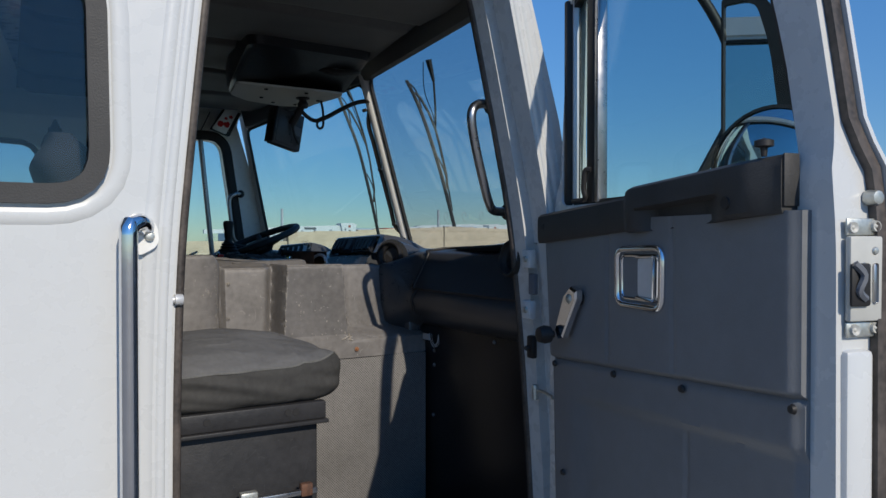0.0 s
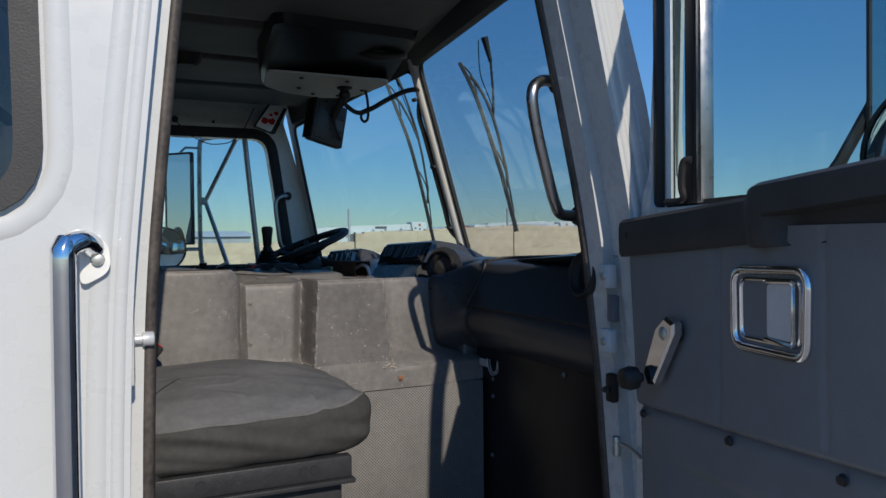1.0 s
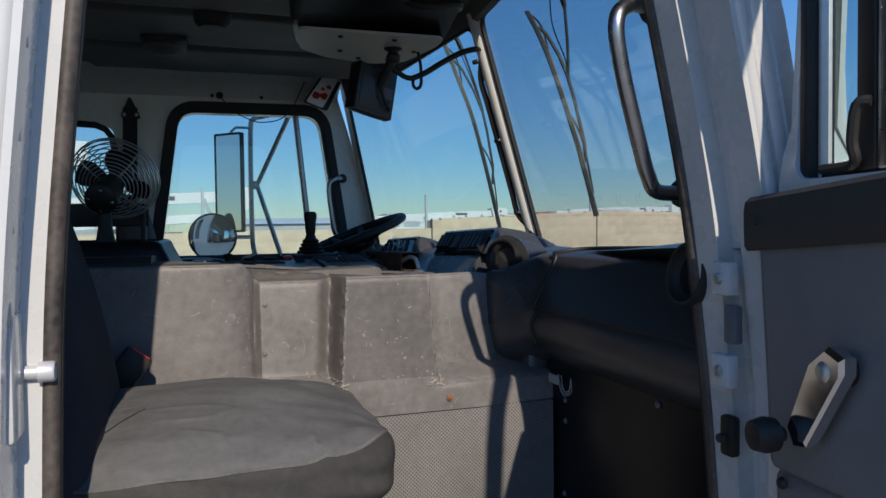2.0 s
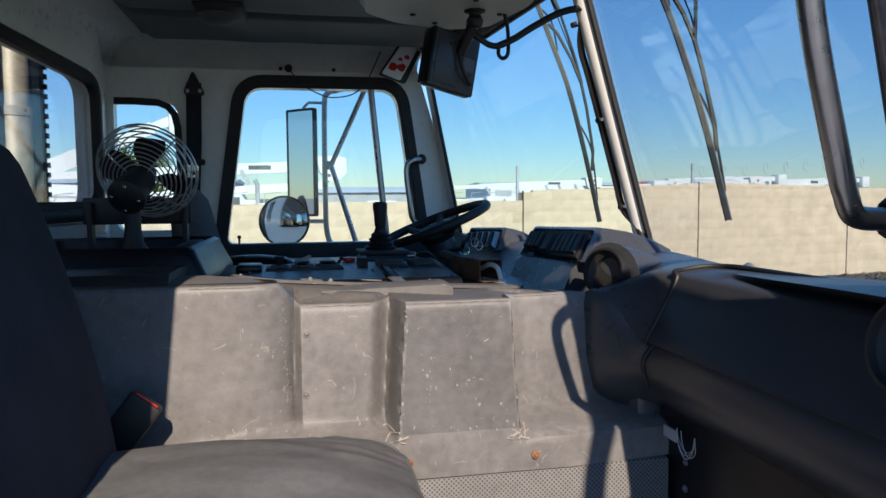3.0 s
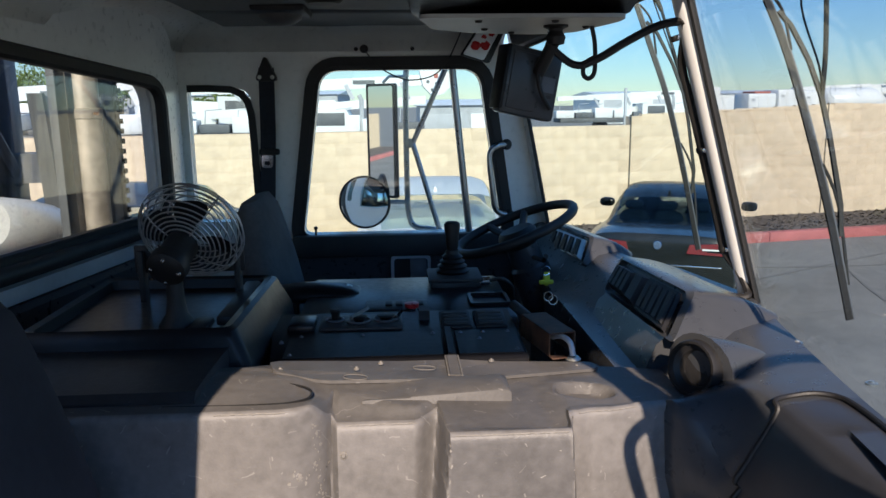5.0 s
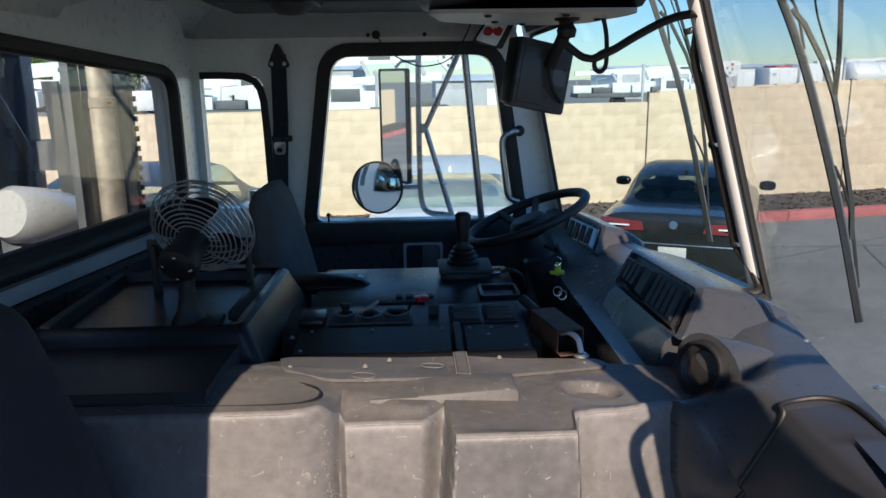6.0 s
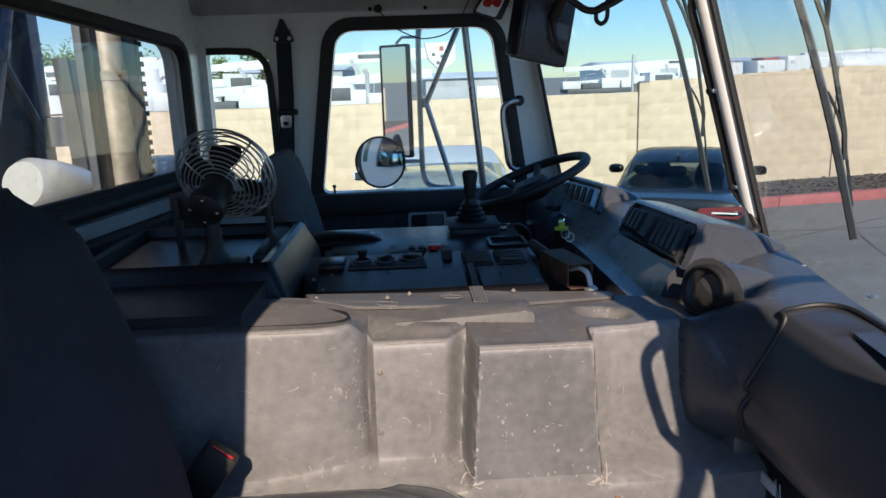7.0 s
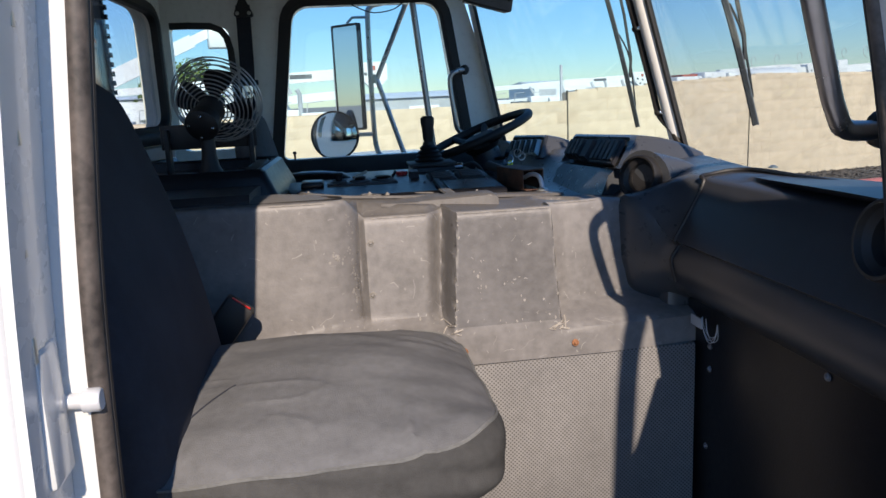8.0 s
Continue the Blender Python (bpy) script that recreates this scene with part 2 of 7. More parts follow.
CARWHITE = material("white_car_paint", (0.84, 0.85, 0.85), 0.3, var=0.03, coat=0.2, rvar=0.05)
CARSILVER = material("slate_car_paint", (0.13, 0.145, 0.16), 0.3, 0.1, var=0.03, coat=0.3, rvar=0.05)
TAIL = material("tail_light", (0.17, 0.007, 0.010), 0.15, coat=1.0)
CRANE = material("white_machine_paint", (0.74, 0.75, 0.74), 0.4, var=0.06, scale=1)
FARGREY = material("far_grey_paint", (0.42, 0.44, 0.46), 0.6, var=0.15, scale=1)
FARRED = material("faded_red_paint", (0.42, 0.11, 0.08), 0.6, var=0.15, scale=1)
FARDARK = material("far_dark_paint", (0.11, 0.118, 0.125), 0.6, var=0.3, scale=1)
LEAF = material("leaves", (0.055, 0.10, 0.025), 0.6, var=0.4, scale=2, second=(0.16, 0.22, 0.05))
BARK = material("bark", (0.12, 0.09, 0.065), 0.9, var=0.3, bump=0.6)
PLATEGREY = material("pale_grey_plate", (0.45, 0.45, 0.42), 0.5, var=0.08, scale=4)
STACK = material("dusty_exhaust_pipe", (0.40, 0.34, 0.28), 0.55, 0.5, var=0.25, scale=4, second=(0.48, 0.42, 0.35))
GREYPAINT = material("grey_frame_paint", (0.13, 0.14, 0.16), 0.5, var=0.2, scale=5)
SAGE = material("grey_green_sheet", (0.19, 0.205, 0.195), 0.45, var=0.12, scale=4)
TAUPE = material("taupe_body_paint", (0.24, 0.215, 0.20), 0.5, var=0.15, scale=2)
SILVER = material("polished_tank", (0.70, 0.70, 0.68), 0.30, 0.15, var=0.05)


# ---- mesh helpers ----
def part(name, bm, mat, parent=None, label="", smooth=38):
    me = bpy.data.meshes.new(name)
    bm.to_mesh(me)
    bm.free()
    for m in (mat if isinstance(mat, (list, tuple)) else (mat,)):
        me.materials.append(m)
    if smooth:
        for p in me.polygons:
            p.use_smooth = True
        me.set_sharp_from_angle(angle=radians(smooth))
    ob = new(name, me)
    if parent:
        ob.parent = parent
    if label:
        tagged(ob, label)
    return ob


def thing(name, at, label, category, kind="", group=""):
    e = new(name)
    e.location = at
    e.empty_display_size = 0.05
    return tagged(e, label, category, group, kind)


def child(name, bm, mat, parent, label="", smooth=38):
    """A part given in world metres, under a thing that stands at its base."""
    ob = part(name, bm, mat, parent, label, smooth)
    root = Matrix.Identity(4)
    p = parent
    while p:
        root = p.matrix_basis @ root if p.parent is None else root
        p = p.parent
    if parent.parent is None:
        ob.matrix_parent_inverse = parent.matrix_basis.inverted()
    return ob


def box(bm, x0, y0, z0, x1, y1, z1, bev=0.0, seg=2, m=None):
    r = bmesh.ops.create_cube(bm, size=1.0)
    vs = r["verts"]
    mid = Vector(((x0 + x1) / 2, (y0 + y1) / 2, (z0 + z1) / 2))
    for v in vs:
        v.co = Vector((v.co.x * abs(x1 - x0), v.co.y * abs(y1 - y0), v.co.z * abs(z1 - z0))) + mid
    if bev:
        es = list({e for v in vs for e in v.link_edges})
        rb = bmesh.ops.bevel(bm, geom=es, offset=bev, segments=seg, profile=0.5, affect="EDGES")
        vs = list({v for f in rb["faces"] for v in f.verts} | {v for v in vs if v.is_valid})
    if m is not None:
        for v in vs:
            v.co = m @ v.co
    return vs


def boxed(*a, **k):
    bm = bmesh.new()
    box(bm, *a, **k)
    return bm


def rounded(pts, radius, seg=6):
    """A polygon with its corners rounded; radius: one for all, or one each."""
    out, n = [], len(pts)
    for i in range(n):
        r = radius[i] if isinstance(radius, (list, tuple)) else radius
        p, a, b = Vector(pts[i]), Vector(pts[i - 1]), Vector(pts[(i + 1) % n])
        u, w = (a - p), (b - p)
        d = min(r, u.length * 0.49, w.length * 0.49)
        s, e = p + u.normalized() * d, p + w.normalized() * d
        for k in range(seg + 1):
            t = k / seg
            out.append((1 - t) ** 2 * s + 2 * t * (1 - t) * p + t * t * e)
    return out


def axes3(axis):
    """Maps (a, b, depth) to xyz. 'y': a=x, b=z; 'x': a=y, b=z; 'z': a=x, b=y."""
    return {"y": lambda a, b, d: Vector((a, d, b)), "x": lambda a, b, d: Vector((d, a, b)), "z": lambda a, b, d: Vector((a, b, d))}[axis]


def slab(outer, holes, axis, d0, d1, bm=None):
    """A flat plate with openings right through it. d0, d1: a depth, or a function of (a, b)."""
    bm = bm or bmesh.new()
    to = axes3(axis)
    f0 = d0 if callable(d0) else (lambda a, b: d0)
    f1 = d1 if callable(d1) else (lambda a, b: d1)
    for side in (f0, f1):
        es = []
        for loop in (outer, *holes):
            vs = [bm.verts.new((p[0], p[1], 0)) for p in loop]
            es += [bm.edges.new((vs[i], vs[(i + 1) % len(vs)])) for i in range(len(vs))]
        r = bmesh.ops.triangle_fill(bm, use_beauty=True, use_dissolve=False, edges=es)
        for v in {v for e in es for v in e.verts}:
            v.co = to(v.co.x, v.co.y, side(v.co.x, v.co.y))
    for loop in (outer, *holes):
        n = len(loop)
        a = [bm.verts.new(to(p[0], p[1], f0(p[0], p[1]))) for p in loop]
        b = [bm.verts.new(to(p[0], p[1], f1(p[0], p[1]))) for p in loop]
        for i in range(n):
            bm.faces.new((a[i], a[(i + 1) % n], b[(i + 1) % n], b[i]))
    bmesh.ops.remove_doubles(bm, verts=bm.verts, dist=1e-5)
    bmesh.ops.recalc_face_normals(bm, faces=bm.faces)
    return bm


def smooth_path(pts, n=6, closed=False):
    """Catmull-Rom through the points."""
    P = [Vector(p) for p in pts]
    out, k = [], len(P)
    for i in range(k if closed else k - 1):
        p0, p1, p2, p3 = (P[(i - 1) % k], P[i], P[(i + 1) % k], P[(i + 2) % k]) if closed else (P[max(i - 1, 0)], P[i], P[i + 1], P[min(i + 2, k - 1)])
        for j in range(n):
            t = j / n
            out.append(0.5 * (2 * p1 + (p2 - p0) * t + (2 * p0 - 5 * p1 + 4 * p2 - p3) * t * t + (3 * p1 - p0 - 3 * p2 + p3) * t ** 3))
    if not closed:
        out.append(P[-1])
    return out


def sweep(path, prof, closed=False, bm=None, up=None, scale=None):
    """Carries a closed profile (list of 2D points) along a path."""
    bm = bm or bmesh.new()
    P = [Vector(p) for p in path]
    n = len(P)
    rings, nrm = [], None
    for i in range(n):
        a, b = (P[(i - 1) % n], P[(i + 1) % n]) if closed else (P[max(i - 1, 0)], P[min(i + 1, n - 1)])
        t = (b - a).normalized()
        if up is not None:
            nrm = Vector(up)
        elif nrm is None:
            nrm = Vector((0, 0, 1)) if abs(t.z) < 0.9 else Vector((1, 0, 0))
        nrm = (nrm - t * nrm.dot(t)).normalized()
        bi = t.cross(nrm)
        s = scale(i / max(1, n - 1)) if scale else 1.0
        rings.append([bm.verts.new(P[i] + nrm * u * s + bi * w * s) for u, w in prof])
    m = len(prof)
    for i in range(n if closed else n - 1):
        r0, r1 = rings[i], rings[(i + 1) % n]
        for j in range(m):
            bm.faces.new((r0[j], r0[(j + 1) % m], r1[(j + 1) % m], r1[j]))
    if not closed:
        bm.faces.new(list(reversed(rings[0])))
        bm.faces.new(rings[-1])
    bmesh.ops.recalc_face_normals(bm, faces=bm.faces)
    return bm


def circle(r, n=10, r2=None):
    return [(r * math.cos(2 * math.pi * k / n), (r2 or r) * math.sin(2 * math.pi * k / n)) for k in range(n)]


def tube(pts, r, n=10, closed=False, bm=None, smooth=0, scale=None):
    return sweep(smooth_path(pts, smooth, closed) if smooth else pts, circle(r, n), closed, bm, scale=scale)


def lathe(prof, centre, axis=(0, 0, 1), n=24, bm=None):
    """Turns (radius, height) pairs round an axis through centre."""
    bm = bm or bmesh.new()
    q = Vector((0, 0, 1)).rotation_difference(Vector(axis).normalized())
    c = Vector(centre)
    rings = []
    for r, h in prof:
        if r < 1e-6:
            rings.append([bm.verts.new(c + q @ Vector((0, 0, h)))])
        else:
            rings.append([bm.verts.new(c + q @ Vector((r * math.cos(2 * math.pi * k / n), r * math.sin(2 * math.pi * k / n), h))) for k in range(n)])
    for a, b in zip(rings, rings[1:]):
        for k in range(n):
            k2 = (k + 1) % n
            if len(a) == 1 and len(b) > 1:
                bm.faces.new((a[0], b[k], b[k2]))
            elif len(b) == 1 and len(a) > 1:
                bm.faces.new((a[k], b[0], a[k2]))
            elif len(a) > 1:
                bm.faces.new((a[k], b[k], b[k2], a[k2]))
    bmesh.ops.recalc_face_normals(bm, faces=bm.faces)
    return bm


def loft(rings, bm=None, cap=True, closed=True):
    """Skin over rings of equal length."""
    bm = bm or bmesh.new()
    R = [[bm.verts.new(p) for p in r] for r in rings]
    m = len(R[0])
    for a, b in zip(R, R[1:]):
        for j in range(m if closed else m - 1):
            bm.faces.new((a[j], a[(j + 1) % m], b[(j + 1) % m], b[j]))
    if cap:
        bm.faces.new(list(reversed(R[0])))
        bm.faces.new(R[-1])
    bmesh.ops.recalc_face_normals(bm, faces=bm.faces)
    return bm


def gasket(outline, axis, depth, w=0.022, h=0.02):
    """A rubber profile round an opening."""
    to = axes3(axis)
    pts = [to(p[0], p[1], depth(p[0], p[1]) if callable(depth) else depth) for p in outline]
    keep = [p for i, p in enumerate(pts) if (p - pts[i - 1]).length > 1e-4]
    n = {"y": (0, 1, 0), "x": (1, 0, 0), "z": (0, 0, 1)}[axis]
    prof = [(-h, -w), (h * 0.5, -w), (h, -w * 0.6), (h, w * 0.6), (h * 0.5, w), (-h, w)]
    return sweep(keep, prof, True, up=n)


def lerp_table(tab, z):
    """Reads x off a table of (z, x)."""
    for (z0, x0), (z1, x1) in zip(tab, tab[1:]):
        if z <= z1:
            return x0 + (x1 - x0) * (z - z0) / (z1 - z0)
    return tab[-1][1]


def step(a, b, t):
    t = min(1, max(0, (t - a) / (b - a)))
    return t * t * (3 - 2 * t)


# ---- the cab: shell, openings, glass ----
MIDY, OUT_R, IN_R, OUT_L, IN_L = 2.66, 1.365, 1.415, 3.90, 3.845
REAR, CEIL, FLOOR = -0.05, 2.49, 0.98


def ws_x(y, z):
    """The raked, vee-shaped windscreen, standing a little steeper at its ends."""
    d = abs(y - MIDY)
    return 1.395 - (0.29 - 0.079 * d) * (z - 1.80) - 0.195 * d


FRONT_EDGE = [(0.48, 1.24), (1.30, 1.22), (1.75, 1.185), (2.10, 1.11), (2.535, 0.98)]
OPENING = rounded([(0.265, 1.02), (0.268, 1.35), (0.270, 1.56), (0.278, 1.80), (0.302, 2.05), (0.345, 2.46), (0.945, 2.46),
                   (1.025, 2.12), (1.078, 1.88), (1.112, 1.60), (1.142, 1.22), (1.15, 1.02)],
                  [0.05, 0.1, 0.1, 0.1, 0.1, 0.10, 0.09, 0.1, 0.1, 0.1, 0.1, 0.05])
QUARTER = rounded([(-0.095, 1.895), (-0.095, 2.26), (0.128, 2.262), (0.134, 1.895)], [0.04, 0.02, 0.06, 0.08])
SIDE = [(REAR - 0.17, 0.48)] + [(x, z) for z, x in FRONT_EDGE] + [(REAR - 0.17, 2.535)]


def offset(loop, d):
    """The loop grown outwards by d."""
    n, out = len(loop), []
    pts = [Vector(p) for p in loop]
    area = sum(pts[i - 1].x * pts[i].y - pts[i].x * pts[i - 1].y for i in range(n))
    s = 1 if area > 0 else -1
    for i in range(n):
        k, j = i, i
        t = pts[(i + 1) % n] - pts[i - 1]
        if t.length < 1e-6:
            t = pts[(i + 2) % n] - pts[i - 1]
        t.normalize()
        out.append(pts[i] + Vector((t.y, -t.x)) * d * s)
    return out


def dedupe(loop):
    out = []
    for p in loop:
        if not out or (Vector(p) - Vector(out[-1])).length > 1e-3:
            out.append(Vector(p))
    if (out[0] - out[-1]).length < 1e-3:
        out.pop()
    return out


OPENING, QUARTER = dedupe(OPENING), dedupe(QUARTER)

def soft_ridge(loop, w):
    """A low rolled bead pressed into the outer sheet."""
    return sweep([Vector((p[0], OUT_R, p[1])) for p in loop], [(0.002, -w), (-0.0015, -0.7 * w), (-0.0035, -0.25 * w), (-0.0035, 0.25 * w), (-0.0015, 0.7 * w), (0.002, w)], True, up=(0, 1, 0))


QUARTER_L = dedupe(rounded([(-0.095, 1.79), (-0.095, 2.26), (0.128, 2.262), (0.136, 1.79)], [0.04, 0.02, 0.06, 0.06]))

OUTER = [Vector((p[0] - 0.026 * (1 - step(0.34, 0.60, p[0])), p[1])) for p in OPENING]
wall_right = tagged(part("wall_right", slab(SIDE, [OUTER, QUARTER], "y", OUT_R, IN_R), WHITE), "glossy white painted steel cab side with a door opening", "wall", kind="structure")
LIP = IN_R + 0.030


def sunk(a):
    """The shut lip lies deeper towards the front post."""
    return 0.045 * step(0.6, 0.95, a)


def shut_line(rear, front):
    """The opening's outline, grown by one amount at the rear post and another at the front."""
    out = []
    for p, a, b in zip(OPENING, offset(OPENING, rear), offset(OPENING, front)):
        out.append(Vector(a).lerp(Vector(b), step(0.34, 0.60, p[0])))
    return dedupe(out)


jamb = child("door_jamb", slab(shut_line(0.040, 0.027), [shut_line(-0.004, -0.012)], "y", LIP, lambda a, b: LIP + 0.014 + sunk(a)), WHITE, wall_right)
child("rebate", slab(shut_line(0.0405, 0.0275), [shut_line(0.0275, 0.0145)], "y", IN_R + 0.0005, lambda a, b: LIP - 0.0005 + 0.3 * sunk(a)), WHITE, wall_right)
child("door_seal", sweep([Vector((p[0], LIP + 0.008 + sunk(p[0]), p[1])) for p in shut_line(0.0005, -0.0085)], circle(0.0100, 10, 0.0100), True, up=(0, 1, 0)), SEAL, wall_right, "dusty black rubber door seal")
child("seal_lip", sweep([Vector((p[0], LIP + 0.013 + sunk(p[0]), p[1])) for p in shut_line(-0.0075, -0.0150)], circle(0.0035, 8), True, up=(0, 1, 0)), RUBBER, wall_right, "thin black sealing lip")
# light coming through the post's slots, put in as pale zinc strips
for k in range(6):
    z = 1.76 + 0.085 * k
    x = 0.2515 + 0.0242 * max(0.0, z - 1.80) / 0.25
    child("jamb_slot_light", boxed(x - 0.004, 1.391, z, x + 0.0015, 1.398, z + 0.022, bev=0.001), ZINC, wall_right, "slot in the door post, the light through it painted as a pale strip")

for d, r in ((0.016, 0.010), (0.042, 0.015)):
    child("flange_ridge", soft_ridge(dedupe(offset(OUTER, d)), r), WHITE, wall_right)
child("window_flange", soft_ridge(dedupe(offset(QUARTER, 0.036)), 0.018), WHITE, wall_right)

DRIVER_GLASS = dedupe(rounded([(0.289, 1.735), (0.372, 2.320), (0.934, 2.322), (1.019, 1.735)], [0.03, 0.065, 0.065, 0.03]))
wall_left = tagged(part("wall_left", slab(SIDE, [DRIVER_GLASS, QUARTER_L], "y", IN_L, OUT_L), WHITE_IN), "off-white painted inner cab side above the driver's door", "wall", kind="structure")

REAR_WIN = dedupe(rounded([(2.50, 1.885), (1.72, 1.885), (1.72, 2.278), (2.50, 2.345), (3.395, 2.268), (3.40, 1.885)], [0.001, 0.07, 0.07, 0.001, 0.07, 0.07]))


def rear_x(y, z=0):
    """The rear wall bows back in the middle and folds at the corner post."""
    if y > 3.40:
        return REAR - 0.16 * (y - 3.40)
    return REAR - 0.19 * (3.40 - y) if y > 2.50 else REAR - 0.171 + 0.10 * (2.50 - y)


wall_rear = tagged(part("wall_rear", slab([(OUT_R + 0.05, 0.48), (OUT_R + 0.05, 2.46), (2.50, 2.46), (3.40, 2.46), (IN_L, 2.46), (IN_L, 0.48), (3.40, 0.48), (2.50, 0.48)], [REAR_WIN], "x", lambda a, b: rear_x(a) - 0.06, rear_x), WHITE_IN),
                   "off-white painted rear cab wall with a wide window", "wall", kind="structure")
def along_rear(y0, y1, prof):
    """Carries a section (x off the wall, z) along the rear wall."""
    return loft([[(rear_x(y) + x, y, z) for x, z in prof] for y in (y0, 2.5, y1)])


child("sill_strip", along_rear(1.60, 3.38, [(0.002, 1.800), (0.022, 1.802), (0.024, 1.838), (0.002, 1.842)]), ALUMINIUM, wall_rear, "dull aluminium strip under the rear window")
child("sill_tube", along_rear(1.60, 3.385, [(0.022 + 0.020 * math.cos(t), 1.866 + 0.020 * math.sin(t)) for t in [2 * math.pi * k / 12 for k in range(12)]]), RUBBER, wall_rear, "black padded tube along the rear window sill")
child("lower_trim", along_rear(1.60, 3.38, [(0.002, 1.20), (0.035, 1.20), (0.045, 1.50), (0.035, 1.785), (0.022, 1.797), (0.002, 1.797)]), DASH, wall_rear, "black moulded lower trim panel")

floor = tagged(part("floor", boxed(REAR - 0.17, IN_R, FLOOR - 0.06, 1.30, IN_L, FLOOR), BLACK), "black rubber cab floor", "floor", kind="structure")
tagged(part("wall_front", boxed(1.22, IN_R, 0.48, 1.27, IN_L, 1.72), BLACK), "black lower front cab wall", "wall", kind="structure")

# roof with a coved white edge and a dark lining
roof = tagged(part("ceiling", boxed(REAR - 0.18, OUT_R, CEIL + 0.03, 1.16, OUT_L, CEIL + 0.09, bev=0.02), WHITE), "white painted cab roof", "ceiling", kind="structure")


def cove():
    bm = bmesh.new()
    low = [(REAR - 0.16, IN_R), (rear_x(IN_L) + 0.02, IN_L), (1.02, IN_L), (1.02, IN_R)]
    high = [(REAR - 0.06, IN_R + 0.14), (REAR + 0.11, IN_L - 0.14), (1.06, IN_L - 0.14), (1.06, IN_R + 0.14)]
    rings = []
    for k in range(7):
        a = k / 6 * math.pi / 2
        s, c = 1 - math.cos(a), math.sin(a)
        rings.append([Vector((l[0] + (h[0] - l[0]) * s, l[1] + (h[1] - l[1]) * s, 2.385 + (CEIL - 2.385) * c)) for l, h in zip(low, high)])
    R = [[bm.verts.new(p) for p in r] for r in rings]
    for a, b in zip(R, R[1:]):
        for j in range(2):
            bm.faces.new((a[j], a[j + 1], b[j + 1], b[j]))
    bmesh.ops.solidify(bm, geom=list(bm.faces), thickness=-0.012)
    return bm


child("cove", cove(), WHITE_IN, roof, "off-white coved roof edge")


def headliner():
    """Padded lining with cross seams."""
    bm = bmesh.new()
    nx, ny = 40, 160
    x0, x1, y0, y1 = 0.035, 1.06, 1.56, 3.72
    V = []
    for i in range(nx + 1):
        row = []
        for j in range(ny + 1):
            x, y = x0 + (x1 - x0) * i / nx, y0 + (y1 - y0) * j / ny
            e = min((x - x0), (y - y0), (y1 - y), 0.05) / 0.05
            seam = min(abs(((y - y0) / 0.43) % 1 - 0.0), abs(((y - y0) / 0.43) % 1 - 1.0))
            z = CEIL - 0.008 - 0.028 * step(0, 1, e) * (0.25 + 0.75 * step(0.0, 0.10, seam)) + 0.003 * noise.noise((x * 6, y * 6, 1))
            row.append(bm.verts.new((x, y, z)))
        V.append(row)
    for i in range(nx):
        for j in range(ny):
            bm.faces.new((V[i][j], V[i][j + 1], V[i + 1][j + 1], V[i + 1][j]))
    return bm


child("headliner", headliner(), LINER, roof, "dark padded vinyl headliner with cross seams")

# windscreen: two flat panes either side of a white post
for nm, ya, yb in (("window_1", 1.55, MIDY - 0.032), ("window_2", MIDY + 0.026, 3.80)):
    lo, hi = (1.41, MIDY) if ya < 2 else (MIDY, 3.85)
    top_a, top_b = (2.41, 2.442) if ya < 2 else (2.442, 2.385)
    hole = dedupe(rounded([(ya, 1.70), (ya, top_a), (yb, top_b), (yb, 1.70)], 0.05))
    frame_ob = tagged(part(nm, slab([(lo, 1.64), (lo, 2.52), (hi, 2.52), (hi, 1.64)], [hole], "x", lambda a, b: ws_x(a, b) - 0.003, lambda a, b: ws_x(a, b) + 0.010), WHITE_IN),
                      "large flat raked windscreen half in a black rubber seal", "windscreen", kind="structure")
    pane = child("pane", slab(hole, [], "x", lambda a, b: ws_x(a, b) + 0.002, lambda a, b: ws_x(a, b) + 0.007), GLASS_CLEAR if ya < 2 else GLASS, frame_ob)
    pane.visible_shadow = False
    child("windscreen_seal", gasket(hole, "x", lambda a, b: ws_x(a, b) + 0.003, 0.007 if ya < 2 else 0.012, 0.006), RUBBER, frame_ob, "black rubber glazing seal")



def header():
    """The dark roof rail above the windscreen, following its vee."""
    rings = []
    for k in range(45):
        y = 1.47 + 2.30 * k / 44
        low = (2.400 + 0.034 * (y - 1.47) / (MIDY - 1.47)) if y < MIDY else (2.434 - 0.05 * (y - MIDY) / (3.77 - MIDY))
        x0, x1 = ws_x(y, low), ws_x(y, 2.50)
        rings.append([(x0 - 0.004, y, low), (x0 - 0.016, y, low + 0.006), (x0 - 0.022, y, low + 0.020), (x1 - 0.022, y, 2.490), (x1 - 0.004, y, 2.500)])
    return loft(rings)


def header_panel():
    """Flat dark lining between the padded headliner and the windscreen rail."""
    rings = []
    for k in range(45):
        y = 1.44 + 2.38 * k / 44
        x1 = max(1.0, ws_x(y, 2.49) - 0.012)
        rings.append([(0.98, y, 2.478), (x1, y, 2.478), (x1, y, 2.490), (0.98, y, 2.490)])
    return loft(rings)


child("header_panel", header_panel(), HEADER, roof, "dark lining behind the windscreen rail")
child("header_rail", header(), HEADER, roof, "dark grey rail above the windscreen")


def post():
    """The white pillar between the panes: a half-round pressing."""
    prof = [(0.024, 0.0), (0.023, -0.012), (0.015, -0.022), (0.004, -0.024), (-0.010, -0.020), (-0.020, -0.012), (-0.026, 0.0)]
    return loft([[(ws_x(MIDY, z) + d, MIDY + u, z) for u, d in prof] for z in (1.70, 1.95, 2.2, 2.46)])


tagged(part("windscreen_post", post(), CARWHITE), "white painted post between the windscreen halves", "post", kind="structure")

